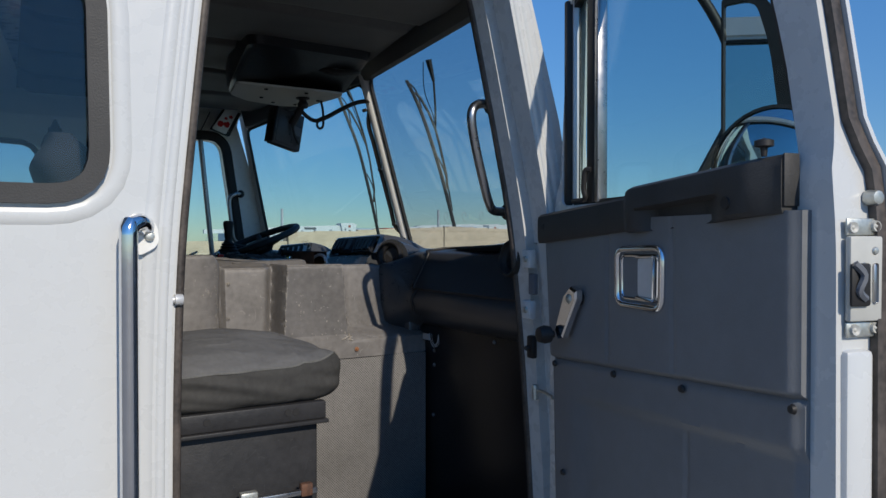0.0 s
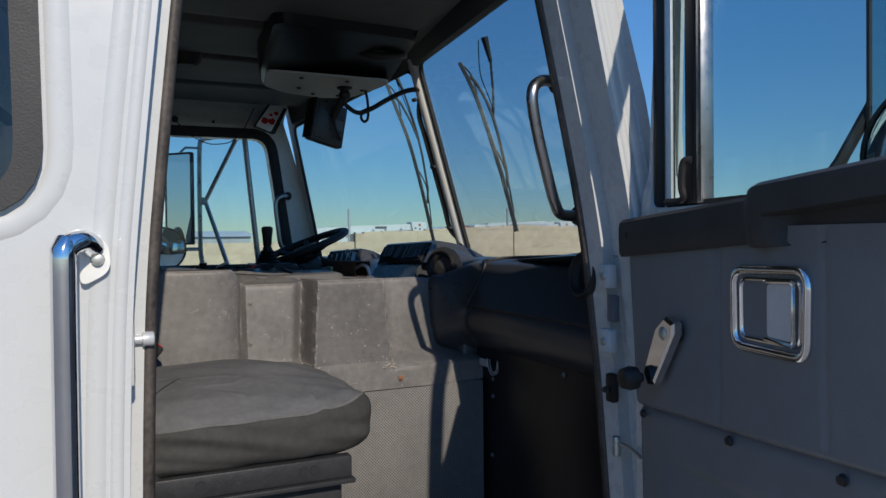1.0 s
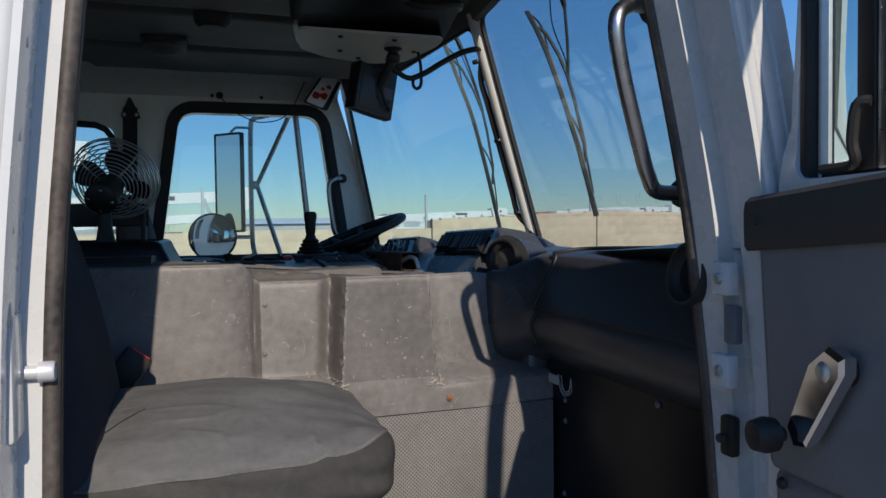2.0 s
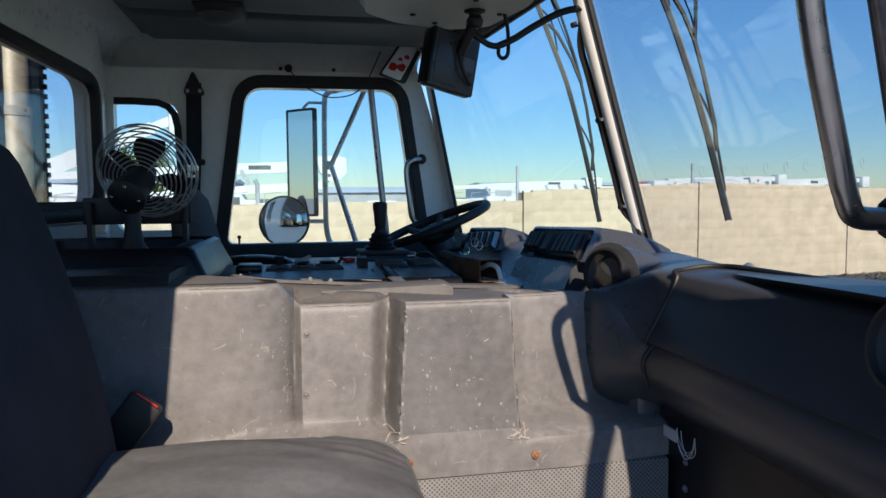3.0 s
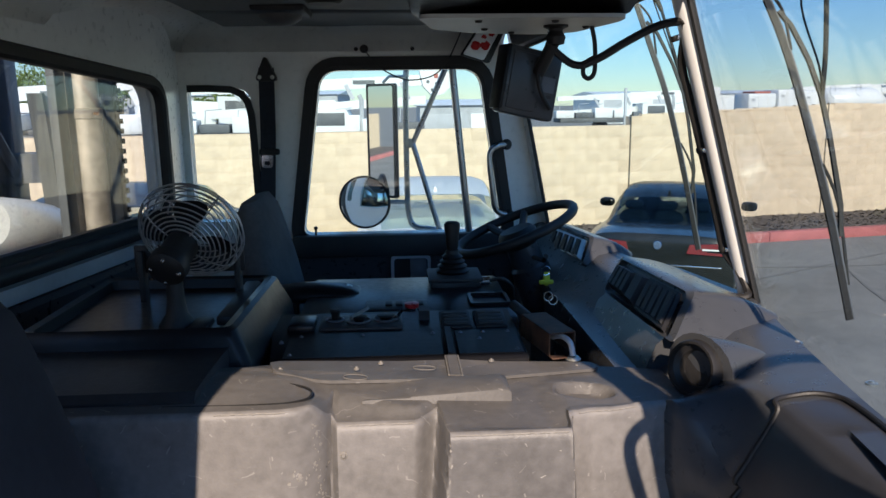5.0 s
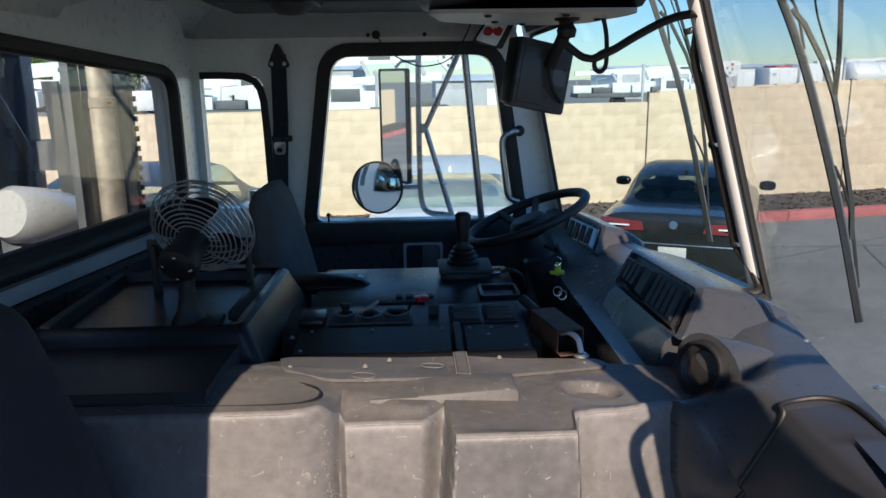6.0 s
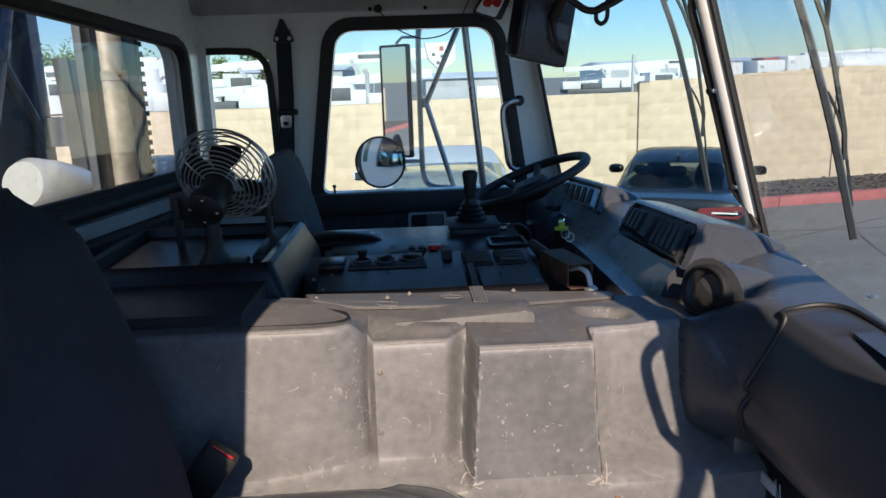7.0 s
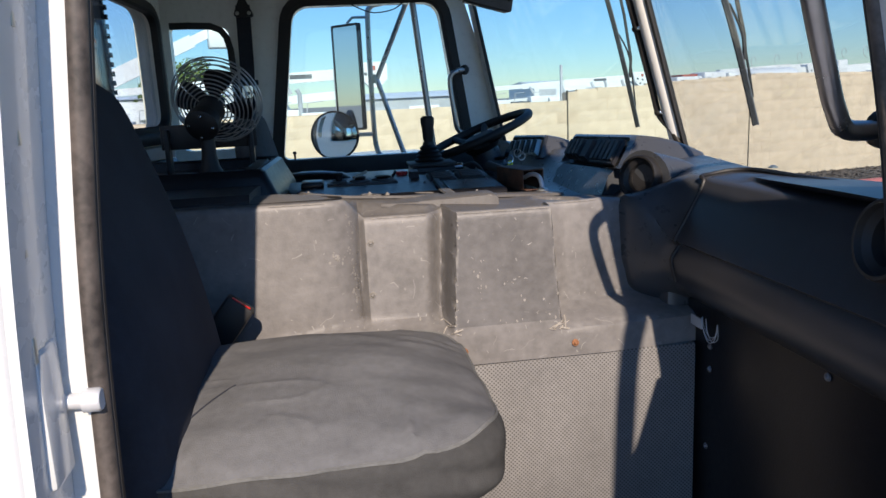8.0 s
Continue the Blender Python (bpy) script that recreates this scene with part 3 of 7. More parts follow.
quarter_r = tagged(part("window_3", gasket(QUARTER, "y", OUT_R - 0.002, 0.016, 0.010), DOORCAP), "rounded fixed side window in a dusty rubber seal", "window", kind="structure")
pn = child("pane", slab(QUARTER, [], "y", OUT_R + 0.010, OUT_R + 0.015), GLASS_REAR, quarter_r)
pn.visible_shadow = False
quarter_l = tagged(part("window_4", sweep([Vector((p[0], IN_L - 0.004, p[1])) for p in ((-0.090, 2.262), (-0.02, 2.262), (0.06, 2.258), (0.095, 2.243), (0.116, 2.215), (0.126, 2.17), (0.130, 2.08), (0.136, 1.80))], [(-0.010, -0.012), (0.010, -0.012), (0.012, 0.0), (0.010, 0.012), (-0.010, 0.012)], up=(0, 1, 0)), RUBBER), "small fixed window behind the driver's door", "window", kind="structure")
pn = child("pane", slab(QUARTER_L, [], "y", IN_L + 0.02, IN_L + 0.025), GLASS, quarter_l)
pn.visible_shadow = False
rear_w = tagged(part("window_5", gasket(REAR_WIN, "x", lambda a, b: rear_x(min(a, 3.4)) + 0.004, 0.018, 0.014), RUBBER), "wide rear cab window in a black rubber seal", "window", kind="structure")
pn = child("pane", slab(REAR_WIN, [], "x", lambda a, b: REAR - 0.19 * (3.40 - a) - 0.03, lambda a, b: REAR - 0.19 * (3.40 - a) - 0.025), GLASS_BACK, rear_w)
pn.visible_shadow = False

# driver's door, closed: black trim below the glass
door_l = tagged(part("door_2", slab(dedupe(rounded([(0.255, 1.05), (0.245, 1.70), (0.255, 1.735), (1.055, 1.735), (1.075, 1.05)], 0.02)), [], "y", IN_L - 0.03, IN_L - 0.002), DASH),
                "closed driver's door with black moulded trim", "door", kind="structure")
child("door_cap", boxed(0.25, IN_L - 0.055, 1.655, 1.06, IN_L - 0.028, 1.738, bev=0.012), DOORCAP, door_l, "black padded sill cap")
child("glass_channel", slab(dedupe(offset(DRIVER_GLASS, 0.046)), [dedupe(offset(DRIVER_GLASS, 0.014))], "y", IN_L - 0.016, IN_L - 0.0015), RUBBER, door_l, "wide black rubber channel round the glass")
child("glass_seal", gasket(dedupe(offset(DRIVER_GLASS, 0.008)), "y", IN_L - 0.004, 0.008, 0.008), RUBBER, door_l)
pn = child("pane", slab(DRIVER_GLASS, [], "y", IN_L + 0.02, IN_L + 0.025), GLASS, door_l)
pn.visible_shadow = False
child("window_divider", tube([(0.839, IN_L + 0.012, 2.325), (0.897, IN_L + 0.012, 1.735)], 0.013, 10), STEEL, door_l, "bright metal vent window divider")


# ---- engine cover ----
def cover_face(x, z):
    """Depth of the moulded front: a rounded bay, a sunken panel, a deep channel, a proud box, a flange below."""
    lean = (1.75 - z) * 0.10
    l2, r2 = 0.700 - lean * 0.70, 0.881 + lean * 0.50
    if x < 0.528:
        t = max(0.0, (x - 0.448) / 0.080)
        y = 2.134 + 0.058 * (1 - math.sqrt(max(0.0, 1 - t * t)))
    else:
        y = 2.192 - 0.020 * step(0.528, 0.540, x)
        y += 0.040 * step(0.654, 0.694, x + lean * 0.45) * (1 - step(0.885, 0.89, x))
        y += 0.012 * step(0.885, 0.93, x)
    if 0.528 <= x < 0.69:
        y -= 0.11 * (1.75 - z)
    elif x > 0.89:
        y -= 0.06 * (1.75 - z)
    bay2 = step(l2 - 0.010, l2 + 0.004, x) * (1 - step(r2 - 0.004, r2 + 0.012, x))
    y = y * (1 - bay2) + (2.104 - 0.07 * (1.75 - z)) * bay2
    y += 0.025 * step(0.95, 1.05, x)
    y += 0.30 * max(0.0, x - 1.03)
    zf = z + 0.018 * (1 - step(0.3, 0.5, x)) + 0.004 * noise.noise((x * 9, z * 9, 0))
    flange = 1 - step(1.512, 1.548, zf)
    y = y * (1 - flange) + (2.088 + 0.10 * max(0.0, x - 0.98)) * flange
    return y + 0.0008 * noise.noise((x * 14, z * 14, 3))


def deck(x, y=2.3):
    """The moulding's top falls away towards the dashboard and dips to meet the switch console."""
    z = 1.7745 - 0.083 * (max(x, 0.38) - 0.42)
    return z - max(0.0, z - 1.748) * min(1.0, max(0.0, (y - 2.335) / 0.09))



def cover_top(x, y):
    z = deck(x, y) - 0.005 + 0.008 * (1 - step(0.46, 0.52, x)) * (1 - step(2.27, 2.33, y))
    z += 0.010 * step(0.85, 0.90, x) * (1 - step(2.30, 2.38, y))
    d = math.hypot((x - 0.938) / 0.050, (y - 2.279) / 0.036)
    z -= 0.018 * (1 - step(0.70, 1.08, d))
    return z



def engine_cover():
    bm = bmesh.new()
    nx = 350
    cols = []
    for i in range(nx + 1):
        x = 0.02 + 1.15 * i / nx
        zt = 1.777 - 0.039 * step(0.50, 0.54, x) + 0.009 * step(0.68, 0.705, x) - 0.005 * step(0.87, 0.91, x) - 0.010 * step(1.0, 1.10, x)
        col = []
        for k in range(46):
            z = 1.462 + (zt - 0.010 - 1.462) * k / 45
            col.append((x, cover_face(x, z), z))
        yf = cover_face(x, zt)
        for k in range(1, 5):
            a = k / 4 * math.pi / 2
            col.append((x, yf + 0.010 * (1 - math.cos(a)), zt - 0.010 + 0.010 * math.sin(a)))
        for k in range(1, 50):
            y = yf + 0.010 + (2.428 - yf - 0.010) * k / 49
            z = cover_top(x, y)
            w = step(0, 0.025 + 0.04 * (1 - step(0.58, 0.64, x)), y - yf - 0.010)
            col.append((x, y, zt * (1 - w) + z * w))
        cols.append([bm.verts.new(p) for p in col])
    for a, b in zip(cols, cols[1:]):
        for k in range(len(a) - 1):
            # faces past the front edge get the darker plastic, top shading painted in
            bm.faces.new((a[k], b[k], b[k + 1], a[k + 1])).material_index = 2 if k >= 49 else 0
    bmesh.ops.recalc_face_normals(bm, faces=bm.faces)
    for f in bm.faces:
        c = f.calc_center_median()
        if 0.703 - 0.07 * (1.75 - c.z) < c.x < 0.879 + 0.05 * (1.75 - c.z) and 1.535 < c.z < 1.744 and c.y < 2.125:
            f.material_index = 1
    return bm


cover = thing("engine_cover", (0.55, 2.3, FLOOR), "scuffed grey moulded plastic engine cover between the seats", "engine cover")
child("shell", engine_cover(), (COVER_EDGED, COVER_DARK, COVER_TOP), cover, "scuffed grey moulded shell with a darker raised panel and shade-tinted top")
def wedge():
    """A low ramp moulded into the deck, rising towards the dashboard and cut off square."""
    rings = []
    for x, h in ((0.575, -0.004), (0.60, -0.001), (0.65, 0.0045), (0.70, 0.0100), (0.75, 0.0155), (0.798, 0.0210), (0.807, 0.0190), (0.811, 0.0150), (0.813, -0.006)):
        y0, z = 2.226 + 0.095 * (x - 0.633), deck(x) - 0.005
        rings.append([(x, y0 - 0.004, z - 0.006), (x, y0, z + h * 0.55), (x, y0 + 0.002, z + h * 0.85), (x, y0 + 0.007, z + h), (x, 2.306, z + h), (x, 2.313, z + h * 0.8), (x, 2.318, z - 0.006)])
    return loft(rings)


child("wedge", wedge(), COVER_TOP, cover, smooth=30)
child("side_mat", boxed(0.02, 2.093, FLOOR, 1.16, 2.13, 1.462, bev=0.004), MESHMAT, cover, "grey woven mat over the engine tunnel side")
child("inner_box", boxed(0.02, 2.14, FLOOR, 1.10, 3.1, 1.45), BLACK, cover)


def screw(at, axis, r=0.006, mat=ZINC, parent=None, name="screw"):
    bm = lathe([(0, 0.004), (r * 0.6, 0.0035), (r, 0.001), (r * 1.5, 0.0005), (r * 1.5, -0.002)], at, axis, 10)
    return child(name, bm, mat, parent)


for sx, sy, sz, m in ((0.548, cover_face(0.548, 1.692), 1.692, ZINC), (0.545, cover_face(0.545, 1.594), 1.594, ZINC), (0.704, 2.086, 1.490, RUST), (0.915, 2.086, 1.488, RUST), (0.486, 2.080, 1.515, RUST)):
    screw((sx, sy - 0.001, sz), (0, -1, 0.1), 0.0045, OLDRING if m is ZINC else m, cover)

# ---- passenger seat ----
seat = thing("passenger_seat", (0.45, 1.83, FLOOR), "dark grey fabric passenger seat on a steel box base", "seat")


def cushion_point(a, b, dims, crown, wrinkle, sq, zq=2.6, pw=3.4):
    x0, x1, y0, y1, z0, z1 = dims
    cx, cy, cz = math.cos(a) * math.cos(b), math.cos(a) * math.sin(b), math.sin(a)
    q = (abs(cx) ** sq + abs(cy) ** sq + abs(cz) ** zq) ** (-1 / pw)
    px, py, pz = cx * q, cy * q, cz * q
    z = (z0 + z1) / 2 + pz * (z1 - z0) / 2
    if wrinkle and pz < 0:
        px, py = px * (1 - 0.07 * pz * pz), py * (1 - 0.12 * pz * pz)
    x, y = (x0 + x1) / 2 + px * (x1 - x0) / 2, (y0 + y1) / 2 + py * (y1 - y0) / 2
    if pz > 0:
        z += crown * (1 - min(1, px * px)) * (1 - min(1, py * py)) * pz
    if wrinkle:
        fold = noise.noise((x * 5, y * 14, z * 30))
        z += wrinkle * (fold + 0.5 * noise.noise((x * 11 + y * 9, y * 22, 4)))
        crease = (1 - abs(noise.noise((x * 7 + 3, y * 15 + x * 8 * noise.noise((x * 3, y * 4, 8)), 2)))) ** 6
        crease *= step(-0.15, 0.35, noise.noise((x * 6, y * 7, 5)))
        z += wrinkle * (0.35 + 0.9 * step(0.45, 0.62, x)) * crease * 1.3 * (0.4 + 0.6 * step(0.0, 0.5, pz))
        y += wrinkle * 1.3 * noise.noise((x * 3.5, y * 3, z * 46 + x * 9 + 7))
    return Vector((x, y, z))


def cushion(x0, x1, y0, y1, z0, z1, n=22, crown=0.05, wrinkle=0.004, sq=4.0, around=56, zq=2.6, pw=3.4, lo=-math.pi / 2, hi=math.pi / 2):
    dims = (x0, x1, y0, y1, z0, z1)
    rings = []
    for k in range(n + 1):
        a = lo + (hi - lo) * k / n
        rings.append([cushion_point(a, 2 * math.pi * j / around, dims, crown, wrinkle, sq, zq, pw) for j in range(around)])
    return loft(rings, bmesh.new(), cap=False)


SEATDIM, SEATFORM = (0.13, 0.682, 1.600, 2.070, 1.440, 1.556), (0.042, 0.0055, 6.0, 5.2, 5.3)
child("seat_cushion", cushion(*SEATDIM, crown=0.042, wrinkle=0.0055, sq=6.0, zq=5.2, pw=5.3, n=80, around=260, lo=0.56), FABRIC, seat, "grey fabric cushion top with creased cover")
child("cushion_side", cushion(*SEATDIM, crown=0.042, wrinkle=0.0055, sq=6.0, zq=5.2, pw=5.3, n=50, around=260, hi=0.56), FABRIC_D, seat, "darker side of the cushion below the seam")
pipe = [cushion_point(0.56, 2 * math.pi * j / 160, SEATDIM, *SEATFORM) for j in range(160)]
child("piping", tube(pipe, 0.0026, 6, True), PIPING, seat, "stitched seam round the cushion")
child("top_seam", tube([cushion_point(0.66 + (math.pi / 2 - 0.66) * k / 14, 4.12, SEATDIM, *SEATFORM) for k in range(9)], 0.0016, 6), FABRIC_B, seat)
child("seat_rail", boxed(0.20, 1.605, 1.412, 0.628, 1.63, 1.452, bev=0.004), BLACK, seat, "black steel seat rail with holes")
child("seat_base", boxed(0.18, 1.625, FLOOR, 0.616, 2.04, 1.414, bev=0.01), BLACK, seat, "black steel seat box")


def seat_back():
    bm = bmesh.new()
    rings = []
    for k in range(25):
        t = k / 24
        h = 1 - (1 - t) ** 1.35
        z = 1.45 + 0.58 * h
        xc = 0.240 - 0.148 * h + 0.026 * math.sin(math.pi * h)
        w = 0.235 * (1 - 0.22 * step(0.86, 1.0, h) - 0.05 * (1 - h))
        d = 0.073 * (1 - 0.62 * step(0.90, 1.0, h))
        rings.append([(xc + d * math.copysign(abs(math.cos(b)) ** 0.5, math.cos(b)), 1.815 + w * math.copysign(abs(math.sin(b)) ** 0.5, math.sin(b)), z) for b in [2 * math.pi * j / 40 for j in range(40)]])
    return loft(rings, bm)


child("backrest", seat_back(), FABRIC_B, seat, "black fabric backrest")

child("trim_groove", tube([(0.29, 2.166, 1.7765), (0.44, 2.164, 1.7765), (0.488, 2.178, 1.7755), (0.500, 2.205, 1.774), (0.488, 2.235, 1.773), (0.44, 2.262, 1.772), (0.36, 2.272, 1.771)], 0.002, 6, smooth=6), RUBBER, cover)


def smear(cx, cz, n, seed):
    """Dried sealant daubed in the corner of the flange."""
    bm = bmesh.new()
    rng = random.Random(seed)
    for _ in range(n):
        x, z = rng.gauss(cx, 0.010), rng.gauss(cz, 0.006)
        a, l = rng.uniform(-0.4, 1.0), rng.uniform(0.004, 0.009)
        y = cover_face(x, z) - 0.0012
        c, s = math.cos(a) * l, math.sin(a) * l
        tube([(x - c, cover_face(x - c, z - s) - 0.0008, z - s), (x, y - 0.0012, z), (x + c, cover_face(x + c, z + s) - 0.0008, z + s)], rng.uniform(0.0008, 0.0017), 5, bm=bm)
    return bm


def flecks(spots, seed):
    """Paint-like chips where boots have rubbed the corners of the moulding."""
    bm = bmesh.new()
    rng = random.Random(seed)
    for x0, z0, x1, z1, sx, n in spots:
        for _ in range(n):
            t = rng.random()
            x, z = x0 + (x1 - x0) * t + rng.gauss(0, sx), z0 + (z1 - z0) * t + rng.gauss(0, 0.004)
            r, a0 = rng.uniform(0.0005, 0.0022) * rng.random() ** 0.5 + 0.0004, rng.uniform(0, 6.28)
            pts = []
            for k in range(5):
                a = a0 + 2 * math.pi * k / 5
                q = r * rng.uniform(0.5, 1.5)
                u, w = x + q * math.cos(a), z + 1.5 * q * math.sin(a)
                pts.append((u, cover_face(u, w) - 0.0012, w))
            front = [bm.verts.new(p) for p in pts]
            back = [bm.verts.new((p[0], p[1] + 0.0016, p[2])) for p in pts]
            bm.faces.new(front)
            for k in range(5):
                bm.faces.new((front[k], front[(k + 1) % 5], back[(k + 1) % 5], back[k]))
    return bm


def worn_edge(x0, x1, rng):
    """A thin pale line where the front edge of a moulded bay has been rubbed."""
    pts = []
    for k in range(19):
        x = x0 + (x1 - x0) * k / 18
        zt = 1.777 - 0.039 * step(0.50, 0.54, x) + 0.009 * step(0.68, 0.705, x) - 0.005 * step(0.87, 0.91, x) - 0.010 * step(1.0, 1.10, x)
        pts.append((x, cover_face(x, zt) + 0.0022, zt - 0.0026 + rng.uniform(-0.0006, 0.0006)))
    return tube(pts, 0.0011, 5, scale=lambda s: 0.7 + 0.5 * rng.random())


for x0, x1 in ((0.712, 0.872), (0.552, 0.655), (0.905, 1.0), (0.37, 0.47)):
    child("worn_edge", worn_edge(x0, x1, random.Random(int(x0 * 1000))), CHIP, cover, "pale rubbed edge")
tagged(child("rubbed_wear", flecks([(0.508, 1.752, 0.518, 1.57, 0.0050, 60), (0.482, 1.675, 0.502, 1.66, 0.007, 16), (0.887, 1.735, 0.894, 1.55, 0.0030, 55), (0.703, 1.735, 0.690, 1.55, 0.0030, 26),
                              (0.735, 1.66, 0.745, 1.58, 0.005, 12), (0.78, 1.62, 0.86, 1.545, 0.020, 10), (0.44, 1.545, 0.90, 1.540, 0.010, 24)], 21), CHIP, cover, "pale rubbed chips along the corners"), "pale rubbed chips along the corners", kind="stuff")
child("sealant_smear", smear(0.676, 1.528, 8, 3), SEALANT, cover, "dried tan sealant smear")
child("sealant_smear", smear(0.886, 1.521, 14, 12), SEALANT, cover, "dried tan sealant smear")
for hx, hz in ((0.361, 1.434), (0.538, 1.434), (0.556, 1.434)):
    child("rail_hole", lathe([(0.0, 0.0006), (0.008, 0.0006), (0.0085, -0.001)], (hx, 1.6045, hz), (0, -1, 0), 14), RUBBER, seat)
child("rail_lip", boxed(0.19, 1.596, 1.403, 0.632, 1.628, 1.4115, bev=0.002), BLACK, seat)
child("slide_bar", boxed(0.34, 1.585, 1.250, 0.60, 1.600, 1.262, bev=0.003), STEEL, seat, "worn steel slide bar at the seat foot")
child("slide_catch", boxed(0.425, 1.578, 1.255, 0.462, 1.598, 1.278, bev=0.003), ZINC, seat, "bright slide catch")
child("slide_end", boxed(0.560, 1.582, 1.247, 0.588, 1.600, 1.276, bev=0.004), DARKRUST, seat, "rusty slide end")
# ---- dashboard ----
dash = thing("dashboard", (1.2, 2.6, 1.0), "dark moulded vinyl dashboard under the windscreen", "dashboard")


def dash_section(y):
    """Cross-section (x, z): the passenger side's flat top, rounded brow and bulging face run over into the sloping shelf of the middle."""
    xs = ws_x(y, 1.785) - 0.004
    e = step(1.425, 1.47, y)
    face, top = 1.105 + 0.05 * (1 - e), 1.785
    lift = 0.034 * (1 - step(1.45, 2.15, y))
    podp = [(xs, top + 0.004 + lift), (xs - 0.06, top + 0.003 + 0.7 * lift), (face + 0.095, top), (face + 0.068, top - 0.003), (face + 0.059, top - 0.010), (face + 0.044, top - 0.042),
            (face + 0.020, top - 0.086), (face + 0.004, top - 0.116), (face + 0.015, top - 0.124), (face - 0.002, top - 0.152), (face + 0.008, top - 0.195),
            (face + 0.045, top - 0.232), (face + 0.11, top - 0.245), (xs, top - 0.25)]
    xe = 1.055 + 0.02 * step(2.9, 3.3, y)
    low = 0.085 * step(2.12, 2.34, y)
    shelfp = []
    for u in (0, 0.16, 0.32, 0.44, 0.56, 0.68, 0.80, 0.92, 1.0):
        shelfp.append((xs + (xe - xs) * u, top + 0.003 - 0.012 * u - low * step(0.25, 1.0, u) - 0.02 * step(2.9, 3.2, y)))
    zl = shelfp[-1][1]
    shelfp += [(xe - 0.007, zl - 0.02), (xe - 0.004, 1.62), (xe + 0.01, 1.56), (xe + 0.06, 1.50), (xs, 1.49)]
    w = step(2.10, 2.22, y)
    return [(a[0] + (b[0] - a[0]) * w, a[1] + (b[1] - a[1]) * w) for a, b in zip(podp, shelfp)]


def dash_body(y0, y1):
    ys = [y0 + 0.02 * k for k in range(int(round((y1 - y0) / 0.02)) + 1)]
    return loft([[(x, y, z) for x, z in dash_section(y)] for y in ys])


child("dash_body", dash_body(2.085, 3.825), DASH, dash, "sun-greyed moulded dashboard top", 50)
child("glovebox", dash_body(1.425, 2.085), POD, dash, "black bulging glovebox end with a moulded lid", 62)


def lid_lip():
    """The glovebox lid's raised lip: up its inner end, round a bend, then along the top."""
    s = dash_section(2.085)
    up = [(s[k][0], 2.085, s[k][1]) for k in (10, 9, 8, 7, 6, 5, 4)]
    pts = up + [(1.166, 2.098, 1.784), (1.190, 2.106, 1.786), (1.225, 2.102, 1.791), (1.250, 2.080, 1.793), (1.252, 2.03, 1.795), (1.236, 1.92, 1.798), (1.210, 1.76, 1.803), (1.180, 1.60, 1.806), (1.160, 1.50, 1.806)]
    return tube(pts, 0.0042, 8, smooth=5)


child("lid_lip", lid_lip(), RUBBER, dash, "black rubber lip round the glovebox lid")
child("kick_panel", boxed(1.165, 1.43, FLOOR, 1.21, 2.20, 1.56, bev=0.01), PANELBLACK, dash, "black lower kick panel")
child("lower_panel", boxed(1.12, 2.14, FLOOR, 1.20, 3.80, 1.60, bev=0.02), DASH, dash)
for at in ((1.162, 1.709, 1.536), (1.162, 2.045, 1.425), (1.162, 2.052, 1.265), (1.162, 2.045, 1.47)):
    screw(at, (-1, 0, 0), 0.0042, GREYPAINT, dash, "bolt")
for at in ((1.30, 2.50, 1.776), (1.33, 2.34, 1.786), (1.335, 2.14, 1.788)):
    screw(at, (0, 0, 1), 0.006, ZINC, dash, "bolt")


def housing(corners, depth, taper, top_drop):
    """A moulded hood behind a tilted four-sided panel (top left, top right, bottom right, bottom left)."""
    c = [Vector(p) for p in corners]
    mid = sum(c, Vector()) / 4
    rings = []
    outl = lambda pts, g: [mid + (p - mid) * g for p in pts]
    def ring(pts):
        out = []
        for p in rounded([tuple(q) for q in pts], 0.02, 4):
            out.append(p)
        return out
    front = ring(outl(c, 1.16))
    rings.append([p + Vector((0.012, 0, -0.004)) for p in ring(outl(c, 0.98))])
    rings.append([p + Vector((0.0, 0, 0.0)) for p in ring(outl(c, 1.06))])
    rings.append([p + Vector((0.006, 0, 0.002)) for p in front])
    for k in range(1, 6):
        t = k / 5
        g = 1.16 + taper * t
        r = ring(outl(c, g))
        rings.append([Vector((p.x + depth * t, p.y, p.z - top_drop * t * t)) for p in r])
    return loft(rings)


VC = [(1.180, 2.880, 1.822), (1.196, 2.520, 1.834), (1.124, 2.425, 1.776), (1.132, 2.850, 1.756)]
vent_pod = child("vent_pod", housing(VC, 0.17, 0.05, 0.05), DASH, dash, "moulded switch and air vent pod, top sun-greyed")


def pod_base():
    """The moulding that carries the vent pod down to the shelf."""
    rings = []
    for k in range(9):
        t = k / 8
        y, z = 2.435 + 0.405 * t, 1.772 - 0.020 * t
        s = min(1.0, 4 * min(t, 1 - t) + 0.5)
        rings.append([(1.130, y, z), (1.112, y, z - 0.030 * s), (1.094, y, z - 0.062), (1.082, y, 1.682), (1.25, y, 1.682), (1.25, y, z)])
    return loft(rings)


child("pod_base", pod_base(), DASH, dash, smooth=50)


def on_panel(corners, u, v):
    a, b, c, d = (Vector(p) for p in corners)
    return (a * (1 - u) + b * u) * (1 - v) + (d * (1 - u) + c * u) * v


